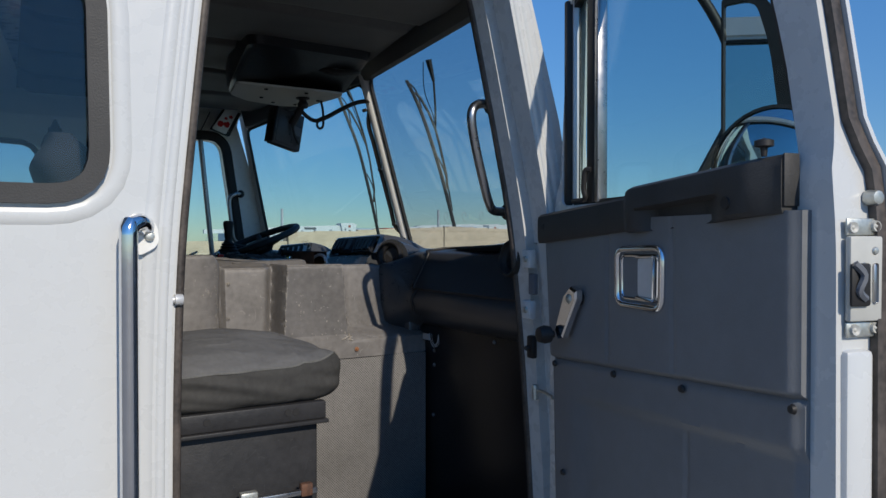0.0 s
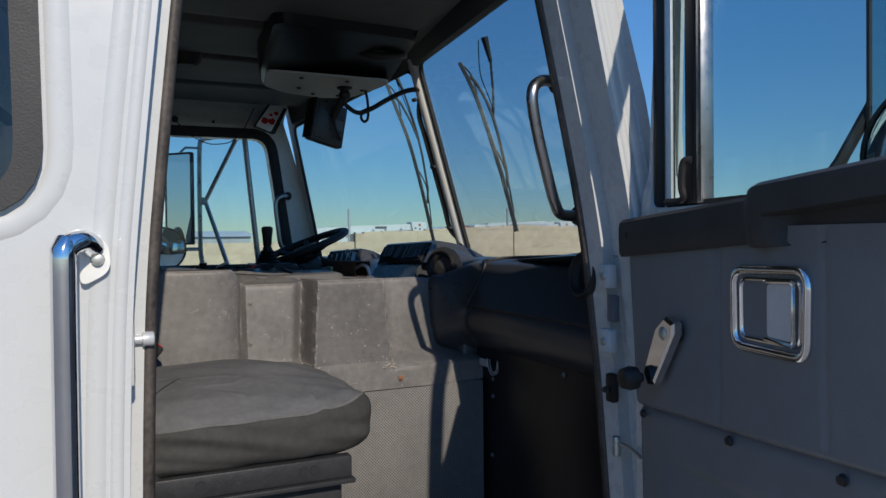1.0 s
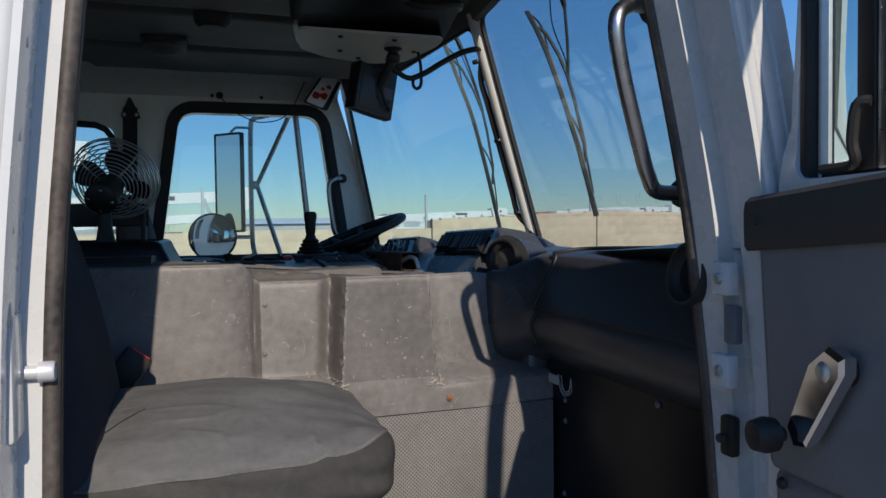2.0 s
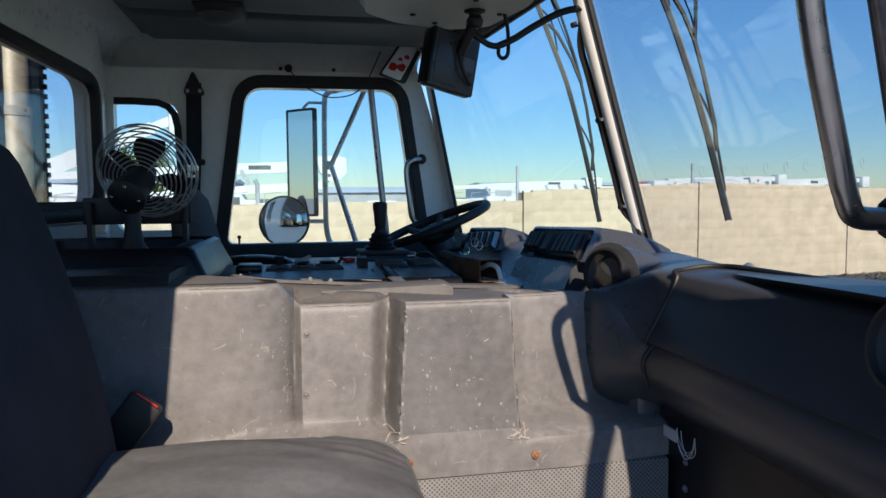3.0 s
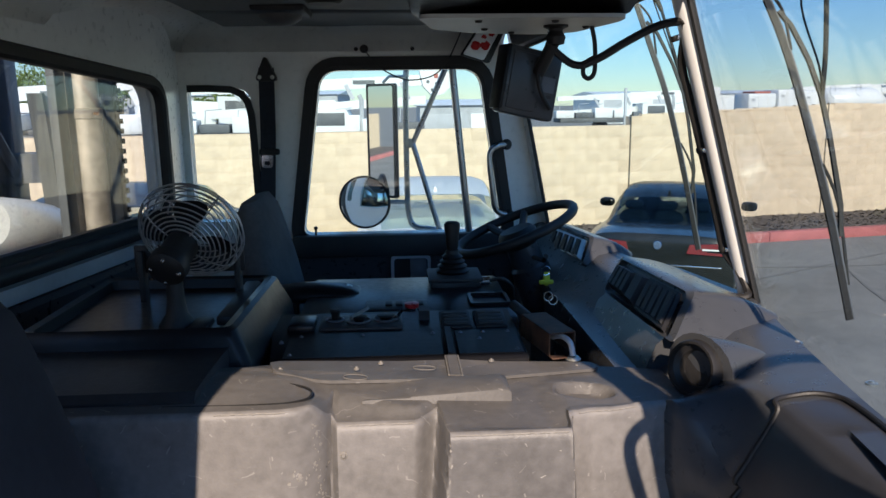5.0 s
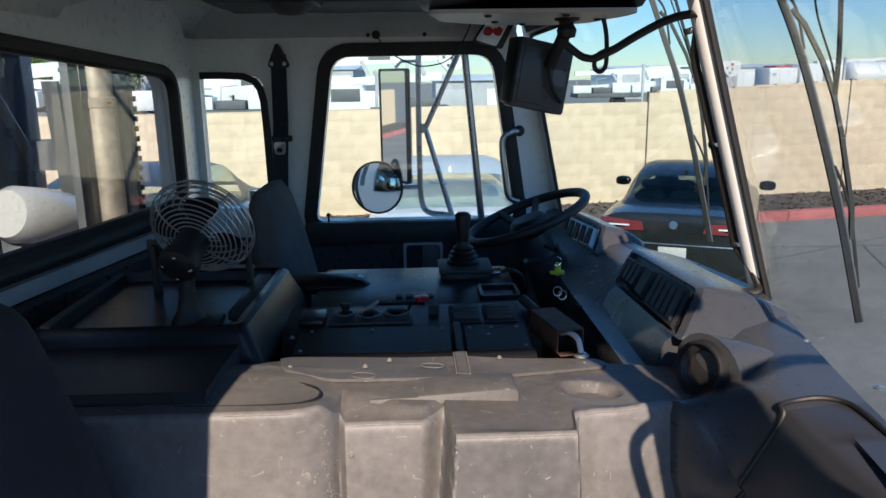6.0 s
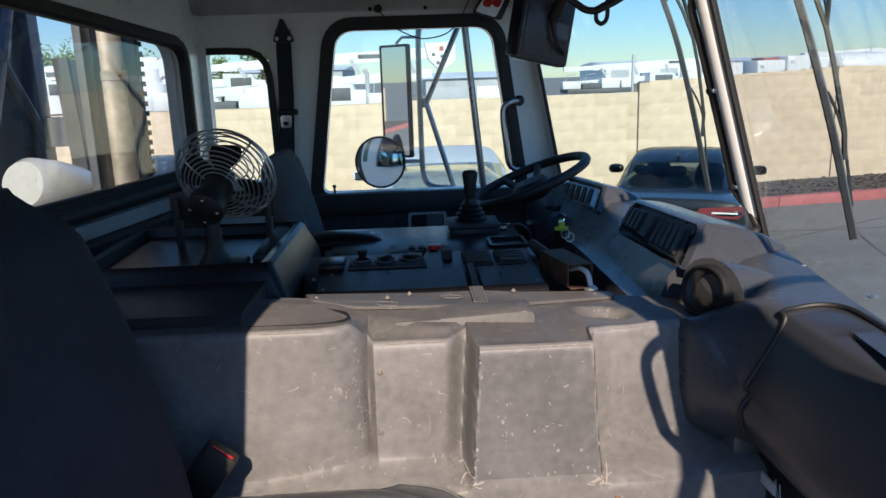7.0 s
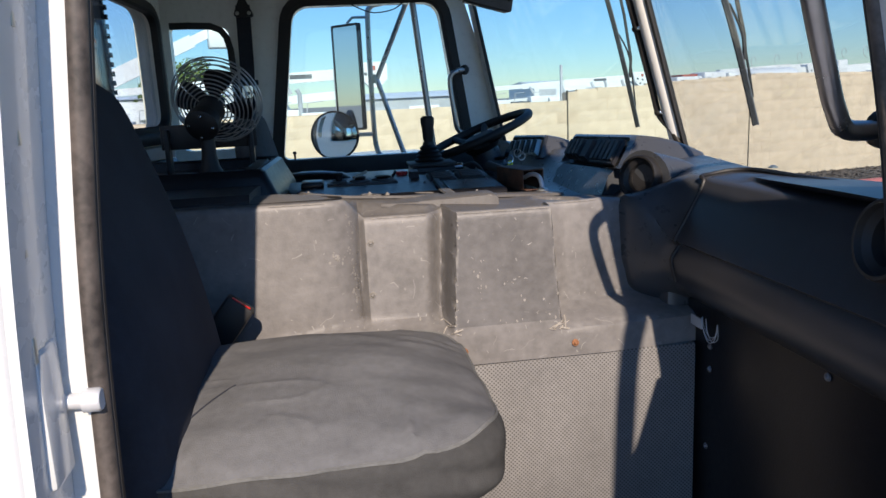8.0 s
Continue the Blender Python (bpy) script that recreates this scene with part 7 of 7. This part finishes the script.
def parked_car(m, paint, label, glass_mat, seats=True):
    c = thing("parked_car", (0, 0, 0), label, "car", group="parked cars")
    c.matrix_basis = m
    secs = ((0.0, 0.80, 0.32, 0.86), (0.012, 0.84, 0.28, 0.94), (0.05, 0.87, 0.25, 0.995), (0.30, 0.895, 0.22, 1.02), (0.70, 0.915, 0.20, 1.02), (1.6, 0.926, 0.20, 0.97), (2.6, 0.926, 0.20, 0.95),
            (3.6, 0.92, 0.20, 0.92), (4.3, 0.89, 0.22, 0.82), (4.6, 0.83, 0.26, 0.74), (4.78, 0.70, 0.32, 0.64))
    part("body", loft([car_ring(*s) for s in secs]), paint, c)
    prof = [(0.42, 1.012), (0.62, 1.08), (0.95, 1.205), (1.25, 1.287), (1.6, 1.342), (2.0, 1.365), (2.4, 1.355), (2.75, 1.310), (3.1, 1.205), (3.5, 1.05), (3.7, 0.97)]

    def roof_ring(y, zt, g=1.0, lift=0.0):
        h = max(0.01, zt - 0.93)
        half = [(0.80, 0.0), (0.765, 0.30), (0.70, 0.66), (0.62, 0.90), (0.50, 0.975), (0.25, 0.995), (0.0, 1.0)]
        taper = 1 - 0.06 * abs(y - 2.0) / 1.6
        pts = [(x * taper * g, y, 0.93 + h * f + lift) for x, f in half]
        return pts + [(-x, yy, z) for x, yy, z in reversed(pts[:-1])]
    openings = [(range(3, 9), 0.52, 1.22), (range(3, 9), 2.78, 3.55)] + [(sel, a, b) for sel in (range(0, 3), range(9, 12)) for a, b in ((1.25, 1.95), (2.0, 2.85))]
    stations = sorted({y for y, _ in prof} | {v for _, a, b in openings for v in (a, b)})
    shell = bmesh.new()
    rows = [[shell.verts.new(p) for p in roof_ring(y, lerp_table(prof, y))] for y in stations]
    for k, (a, b) in enumerate(zip(rows, rows[1:])):
        mid = (stations[k] + stations[k + 1]) / 2
        for i in range(len(a) - 1):
            if not any(i in sel and y0 < mid < y1 for sel, y0, y1 in openings):
                shell.faces.new((a[i], a[i + 1], b[i + 1], b[i]))
    bmesh.ops.solidify(shell, geom=list(shell.faces), thickness=0.03)
    part("roof", shell, paint, c)
    for y0, n in ((1.18, 3), (2.25, 2)) if seats else ():
        for k in range(n):
            x = (k - (n - 1) / 2) * (0.44 if n == 3 else 0.72)
            part("seat", cushion(x - 0.20, x + 0.20, y0, y0 + 0.16, 0.75, 1.10 if n == 3 else 1.16, n=8, crown=0, wrinkle=0), FARDARK, c, "dark seat back")
            part("headrest", cushion(x - 0.12, x + 0.12, y0 + 0.02, y0 + 0.12, 1.10, 1.22 if n == 3 else 1.28, n=8, crown=0, wrinkle=0), FARDARK, c)

    def window(sel, y0, y1, name):
        ys = [y0 + (y1 - y0) * k / 8 for k in range(9)]
        bm = bmesh.new()
        rows = []
        for y in ys:
            r = roof_ring(y, lerp_table(prof, y), 1.006, 0.004)
            rows.append([bm.verts.new(r[i]) for i in sel])
        for a, b in zip(rows, rows[1:]):
            for i in range(len(a) - 1):
                bm.faces.new((a[i], a[i + 1], b[i + 1], b[i]))
        bmesh.ops.solidify(bm, geom=list(bm.faces), thickness=-0.004)
        part(name, bm, glass_mat, c)
    window(range(3, 10), 0.52, 1.22, "rear_window")
    window(range(3, 10), 2.78, 3.55, "windscreen")
    for sel in (range(0, 4), range(9, 13)):
        window(sel, 1.25, 1.95, "side_window")
        window(sel, 2.0, 2.85, "side_window")
    for sx in (1, -1):
        for wy in (0.92, 3.72):
            w = part("wheel", lathe([(0.0, 0.0), (0.20, 0.0), (0.22, 0.02), (0.235, 0.02), (0.31, 0.01), (0.325, -0.02), (0.325, -0.18), (0.0, -0.2)], (0.90 * sx, wy, 0.325), (sx, 0, 0), 24), RUBBER, c)
            part("rim", lathe([(0.0, 0.008), (0.05, 0.012), (0.19, 0.004), (0.205, 0.012), (0.21, 0.0)], (0.905 * sx, wy, 0.325), (sx, 0, 0), 20), ZINC, w)
        mir = part("side_mirror", cushion(0.90 if sx > 0 else -1.12, 1.12 if sx > 0 else -0.90, 2.44, 2.58, 0.955, 1.085, n=8, crown=0, wrinkle=0), paint, c)
        part("mirror_glass", boxed(0.95 if sx > 0 else -1.09, 2.436, 0.975, 1.09 if sx > 0 else -0.95, 2.445, 1.065), BLUEGLASS, mir)
        part("tail_light", loft([[(sx * x, y - 0.034, z) for x, y, z in ((0.33, 0.010, 0.80), (0.36, 0.012, 0.90), (0.70, 0.02, 0.925), (0.85, 0.07, 0.93), (0.87, 0.07, 0.85), (0.78, 0.012, 0.79))],
                                 [(sx * x, y + 0.05, z) for x, y, z in ((0.33, 0.010, 0.80), (0.36, 0.012, 0.90), (0.70, 0.02, 0.925), (0.85, 0.07, 0.93), (0.87, 0.07, 0.85), (0.78, 0.012, 0.79))]]), TAIL, c, "red tail light cluster")
        part("lamp_strip", boxed(sx * 0.56 - 0.06 if sx > 0 else -0.80, -0.028, 0.845, sx * 0.78 if sx > 0 else -0.50, -0.02, 0.862), PAPER, c)
    part("badge", lathe([(0.0, 0.010), (0.045, 0.009), (0.050, 0.004), (0.052, 0.0)], (0, -0.012, 0.875), (0, -1, 0.10), 24), CHROME, c, "round chrome badge")
    part("bumper_strip", boxed(-0.72, -0.008, 0.645, 0.72, 0.004, 0.660, bev=0.004), CHROME, c)
    part("number_plate", boxed(-0.16, -0.012, 0.50, 0.16, 0.0, 0.62, bev=0.003), PLATEGREY, c)
    part("roof_fin", loft([[(x, y, z) for x, y in ((-w, 1.30), (w, 1.30), (w * 0.5, 1.42), (-w * 0.5, 1.42))] for w, z in ((0.02, 1.285), (0.012, 1.335), (0.004, 1.35))]), paint, c)
    return c


def parked(x, y, heading):
    return Matrix.Translation((x, y, 0)) @ Matrix.Rotation(radians(-heading), 4, "Z") @ Matrix.Diagonal((0.94, 1.0, 1.0, 1))


parked_car(parked(3.22, 8.33, 25) @ Matrix.Diagonal((0.91, 0.89, 0.89, 1)), CARBLACK, "black four-door saloon parked nose to the kerb", BLUEGLASS)
parked_car(parked(1.02, 7.55, 0), CARWHITE, "white parked car beside the black saloon", PALEGLASS, False)
parked_car(parked(-1.88, 6.1, 0) @ Matrix.Diagonal((1, 1, 1.1, 1)), CARSILVER, "slate grey parked car behind the truck cab", PALEGLASS)
parked_car(parked(-5.6, 6.2, -12), CARBLACK, "dark parked car near the wall", BLUEGLASS)


# ---- neighbouring yard: boom trucks, sheds, trees ----
def boom_truck(m, lift, reach, label, tint=CRANE):
    t = thing("boom_truck", (0, 0, 0), label, "boom truck", group="boom trucks")
    t.matrix_basis = m
    part("chassis", boxed(-4.2, -0.55, 0.75, 4.2, 0.55, 1.05, bev=0.05), FARDARK, t)
    part("service_body", boxed(-4.2, -1.2, 1.0, 1.2, 1.2, 1.85, bev=0.06), tint, t)
    for k in range(5):
        part("locker_door", boxed(-4.1 + 1.05 * k, -1.235, 1.08, -3.15 + 1.05 * k, -1.2, 1.78, bev=0.02), tint, t)
    part("cab", loft([[(x, sy * w, z) for x, z in ((2.0, 0.9), (4.5, 0.9), (4.55, 1.65), (3.65, 1.80), (3.25, 2.55), (2.0, 2.6))] for sy, w in ((-1, 1.15), (1, 1.15))]), tint, t)
    for sy in (-1.16, 1.16):
        part("cab_window", boxed(2.3, sy - 0.01, 1.85, 3.2, sy + 0.01, 2.4, bev=0.005), FARDARK, t)
    part("windscreen", loft([[(3.72, -0.95, 1.84), (3.72, 0.95, 1.84)], [(3.34, 0.95, 2.48), (3.34, -0.95, 2.48)]], closed=False, cap=False), FARDARK, t)
    for wx in (-3.0, -1.9, 3.4):
        for sy in (-1, 1):
            w = part("wheel", lathe([(0, 0.0), (0.28, 0.0), (0.32, 0.03), (0.5, 0.02), (0.52, -0.05), (0.52, -0.28), (0, -0.3)], (wx, sy * 1.15, 0.52), (0, sy, 0), 20), RUBBER, t)
    part("turret", lathe([(0.55, 1.8), (0.55, 2.2), (0.4, 2.3), (0.4, 2.9), (0.0, 2.95)], (-1.0, 0, 0), (0, 0, 1), 20), tint, t)
    a = radians(lift)
    base = Vector((-1.0, 0, 2.75))
    tip = base + Vector((math.cos(a), 0, math.sin(a))) * reach
    for k, (s0, s1, w) in enumerate(((-0.1, 0.55, 0.36), (0.5, 0.85, 0.28), (0.8, 1.0, 0.2))):
        p, q = base.lerp(tip, s0), base.lerp(tip, s1)
        part("boom_section", sweep([p, q], [(-w, -w * 0.7), (w, -w * 0.7), (w, w * 0.7), (-w, w * 0.7)], up=(0, 0, 1)), tint, t)
    part("lower_boom", sweep([base + Vector((0.3, 0.1, -0.5)), base + Vector((reach * 0.75, 0.1, -0.72))], [(-0.24, -0.2), (0.24, -0.2), (0.24, 0.2), (-0.24, 0.2)], up=(0, 0, 1)), tint, t)
    part("bucket", boxed(tip.x - 0.2, -0.6, tip.z - 0.75, tip.x + 0.7, 0.3, tip.z + 0.35, bev=0.06), tint, t)
    part("name_bar", boxed(base.x + reach * 0.38, -0.275, base.z + 0.03, base.x + reach * 0.38 + 0.9, -0.262, base.z + 0.28), FARDARK, t)
    return t


def at(x, y, turn, z=0.0, s=1.0):
    return Matrix.Translation((x, y, z)) @ Matrix.Rotation(radians(turn), 4, "Z") @ Matrix.Diagonal((s, s, s, 1))


boom_truck(at(-9.5, 36, 14), 24, 6.5, "white boom lift truck with its boom half raised")


def beam(bm, a, b, w, h):
    """A tapered box section between two points."""
    return sweep([Vector(a), Vector(b)], [(-h, -w), (h, -w), (h, w), (-h, w)], bm=bm, up=(0, 0, 1))


def stowed_rig(x, y, length, z, rise, label):
    """A crane truck seen from the side: long stowed boom over a low deck with lockers, cab and outriggers."""
    t = thing("boom_truck", (x, y, 0), label, "boom truck", group="boom trucks")
    a, b = Vector((x, y, z)), Vector((x - length, y, z - rise))
    for s0, s1, h in ((0.0, 0.55, 0.22), (0.5, 0.82, 0.18), (0.78, 1.0, 0.14)):
        child("boom_section", beam(None, a.lerp(b, s0), a.lerp(b, s1), h * 0.9, h), CRANE, t)
    child("boom_head", loft([[(x + dx, y - 0.45, z + dz) for dx, dz in ((-1.0, -0.30), (-1.15, 0.34), (-0.2, 0.36), (0.10, 0.28), (0.10, -0.35), (-0.15, -0.60), (-0.6, -0.72))], [(x + dx, y + 0.45, z + dz) for dx, dz in ((-1.0, -0.30), (-1.15, 0.34), (-0.2, 0.36), (0.10, 0.28), (0.10, -0.35), (-0.15, -0.60), (-0.6, -0.72))]]), CRANE, t)
    for dx, dz in ((-0.80, -0.12), (-0.45, -0.20), (-0.62, -0.45)):
        child("head_hole", lathe([(0, 0.01), (0.07, 0.01), (0.075, -0.01)], (x + dx, y - 0.452, z + dz), (0, -1, 0), 10), FARDARK, t)
    child("lower_boom", beam(None, (x - 0.9, y, z - 0.85), (x - length * 0.9, y, z - 0.95 - rise), 0.2, 0.17), CRANE, t)
    for k in range(4):
        child("link_strut", beam(None, (x - 1.6 - k * length * 0.2, y - 0.2, z - 0.8), (x - 1.9 - k * length * 0.2, y - 0.2, z - 0.12 - rise * 0.2 * k), 0.06, 0.08), FARGREY, t)
    child("deck", boxed(x - length, y - 1.2, 0.8, x - 0.6, y + 1.2, 1.1, bev=0.04), FARDARK, t)
    for k in range(int(length // 1.3)):
        x0 = x - 0.9 - 1.3 * (k + 1)
        child("locker", boxed(x0, y - 1.25, 1.1, x0 + 1.2, y - 0.4, 1.45 + 0.3 * ((k * 7) % 3) / 2, bev=0.04), CRANE if k % 3 else FARDARK, t)
        child("rail", tube([(x0 + 0.2, y - 1.1, 1.4), (x0 + 0.25, y - 1.1, 2.0), (x0 + 0.9, y - 1.1, 2.05)], 0.025, 5), FARGREY, t)
    cabx = x - length * 0.42
    child("cab", loft([[(cabx + dx, y + sy, dz) for dx, dz in ((-0.9, 0.8), (1.0, 0.8), (1.0, 1.35), (0.7, 1.95), (-0.9, 2.0))] for sy in (-1.3, 0.9)]), CRANE, t)
    child("cab_window", boxed(cabx - 0.55, y - 1.32, 1.35, cabx + 0.62, y - 1.30, 1.85, bev=0.005), FARDARK, t)
    child("exhaust_post", tube([(cabx + 1.3, y - 1.0, 1.0), (cabx + 1.3, y - 1.0, 2.35), (cabx + 1.2, y - 1.0, 2.55)], 0.09, 8), FARGREY, t)
    child("name_bar", boxed(x - 3.9, y - 0.235, z - rise * 0.35 - 0.02, x - 3.0, y - 0.205, z - rise * 0.35 + 0.13), FARDARK, t)
    child("warning_panel", boxed(x - 0.55, y - 0.462, z + 0.02, x - 0.38, y - 0.452, z + 0.2), FARRED, t)
    for wx in (0.15, 0.3, 0.75):
        child("wheel", lathe([(0, 0.0), (0.28, 0.0), (0.32, 0.03), (0.5, 0.02), (0.52, -0.05), (0.52, -0.28), (0, -0.3)], (x - length * wx, y - 1.0, 0.52), (0, -1, 0), 18), RUBBER, t)
    return t


stowed_rig(2.75, 33, 11.5, 3.18, 0.45, "white boom lift truck with a stowed boom and dark deck")
stowed_rig(22.5, 52, 11.0, 2.72, 0.34, "white boom truck with a long level boom")
stowed_rig(37.0, 54, 9.0, 2.75, 0.25, "white boom truck with a long level boom")
def site_boxes(x, y):
    """White equipment bodies in a row, one with a small red cap, then a round-backed tank trailer."""
    for x0, x1, zt, mat, lab in ((0.0, 1.9, 2.58, CRANE, "low white equipment box with a red cap"), (2.0, 3.6, 2.82, CRANE, "white equipment box"), (3.75, 5.1, 2.70, CRANE, "white equipment box")):
        b = thing("equipment_box", (x + x0, y, 0), lab + " beyond the yard wall", "box", group="equipment boxes")
        child("body", boxed(x + x0, y - 1.1, 0.0, x + x1, y + 1.1, zt, bev=0.12), mat, b)
        for k in range(3):
            w = (x1 - x0) / 3
            child("door", boxed(x + x0 + w * k + 0.05, y - 1.13, 1.0, x + x0 + w * (k + 1) - 0.05, y - 1.10, zt - 0.18, bev=0.01), mat, b)
        child("vent", boxed(x + x0 + 0.2, y - 1.14, zt - 0.5, x + x0 + 0.45, y - 1.125, zt - 0.35), FARGREY, b)
        if x0 == 0.0:
            child("cap", boxed(x + x0 + 0.5, y - 0.9, zt - 0.02, x + x0 + 1.6, y + 0.9, zt + 0.14, bev=0.03), FARRED, b, "faded red cap")
    t = thing("tank_trailer", (x + 7.5, y, 0), "round-backed white tank trailer beyond the yard wall", "trailer")
    child("tank", loft([[(x + 5.6 + u, y + 1.1 * math.cos(a) * g, 2.05 + 0.85 * math.sin(a) * g) for a in [2 * math.pi * k / 24 for k in range(24)]] for u, g in ((0.0, 0.55), (0.10, 0.85), (0.30, 1.0), (3.3, 1.0), (3.6, 0.88), (3.75, 0.5))]), CRANE, t)
    child("frame", boxed(x + 5.7, y - 0.8, 0.7, x + 9.3, y + 0.8, 1.15, bev=0.04), FARDARK, t)
    for k in range(3):
        child("wheel", lathe([(0, 0.0), (0.28, 0.0), (0.32, 0.03), (0.5, 0.02), (0.5, -0.28), (0, -0.3)], (x + 6.4 + 1.1 * k, y - 1.0, 0.5), (0, -1, 0), 18), RUBBER, t)


site_boxes(23.8, 51)
boom_truck(at(33, 58, 6), 2, 10.0, "white boom truck with a long level boom")
boom_truck(at(48, 66, 4), 2, 10.0, "white boom truck with a long level boom")
boom_truck(at(-20, 42, 10), 4, 8.0, "white boom lift truck with a stowed boom")


def shed(x, y, w, d, h, turn, mat, label):
    s = thing("shed", (0, 0, 0), label, "shed", group="yard sheds")
    s.matrix_basis = at(x, y, turn)
    part("wall", boxed(-w / 2, -d / 2, 0, w / 2, d / 2, h), mat, s)
    part("roof", loft([[(sx * (w / 2 + 0.2), -d / 2 - 0.2, h), (sx * (w / 2 + 0.2), 0, h + 0.35), (sx * (w / 2 + 0.2), d / 2 + 0.2, h)] for sx in (-1, 1)]), CRANE, s)
    for k in range(int(w // 2.5)):
        part("door", boxed(-w / 2 + 0.5 + 2.5 * k, -d / 2 - 0.04, 0.05, -w / 2 + 2.3 + 2.5 * k, -d / 2, h - 0.5, bev=0.02), CRANE if k % 2 else FARGREY, s)


shed(5.2, 48, 6.5, 5, 2.05, 1, FARGREY, "low grey storage shed")
shed(-14, 70, 20, 8, 3.0, -4, FARGREY, "low grey storage shed")
shed(40, 80, 40, 8, 2.8, 5, CRANE, "long low white shed")


def tree(x, y, h, spread, seed, label):
    rng = random.Random(seed)
    t = thing("tree", (x, y, 0), label, "tree", group="trees past the wall")
    trunk = bmesh.new()
    tips = []
    top = Vector((x + rng.uniform(-0.3, 0.3), y, h * 0.6))
    tube([(x, y, 0), (x + 0.1, y, h * 0.3), tuple(top)], 0.16, 8, bm=trunk, smooth=4, scale=lambda s: 1.2 - 0.7 * s)
    for k in range(11):
        s = rng.uniform(0.35, 1.0)
        p = Vector((x, y, 0)).lerp(top, s)
        a = rng.uniform(0, 6.28)
        q = p + Vector((math.cos(a) * spread * rng.uniform(0.5, 1), math.sin(a) * spread * rng.uniform(0.5, 1), rng.uniform(0.15, 0.4) * h))
        tube([p, p.lerp(q, 0.5) + Vector((0, 0, 0.15)), q], 0.06, 6, bm=trunk, smooth=3, scale=lambda s: 1.1 - 0.8 * s)
        tips += [q, p.lerp(q, 0.65)]
    child("trunk", trunk, BARK, t)
    crown = bmesh.new()
    for tip in tips:
        r = spread * rng.uniform(0.28, 0.5)
        for _ in range(130):
            d = Vector((rng.gauss(0, 1), rng.gauss(0, 1), rng.gauss(0, 0.75))).normalized() * r * rng.random() ** 0.45
            c = tip + d
            u = Vector((rng.gauss(0, 1), rng.gauss(0, 1), rng.gauss(0, 1))).normalized() * rng.uniform(0.08, 0.16)
            w = u.orthogonal().normalized() * rng.uniform(0.04, 0.08)
            crown.faces.new([crown.verts.new(p) for p in (c - u, c + w, c + u, c - w)])
    child("crown", crown, LEAF, t, smooth=0)


tree(-9.5, 58, 5.9, 1.9, 1, "yellow-green leafy tree beyond the yard wall")
tree(-21, 62, 4.6, 2.2, 2, "green leafy tree beyond the yard wall")
tree(-25, 60, 5.2, 2.4, 3, "green leafy tree beyond the yard wall")
tree(-14.5, 66, 4.4, 1.6, 5, "green leafy tree beyond the yard wall")
tree(-29, 62, 5.0, 2.2, 6, "green leafy tree beyond the yard wall")
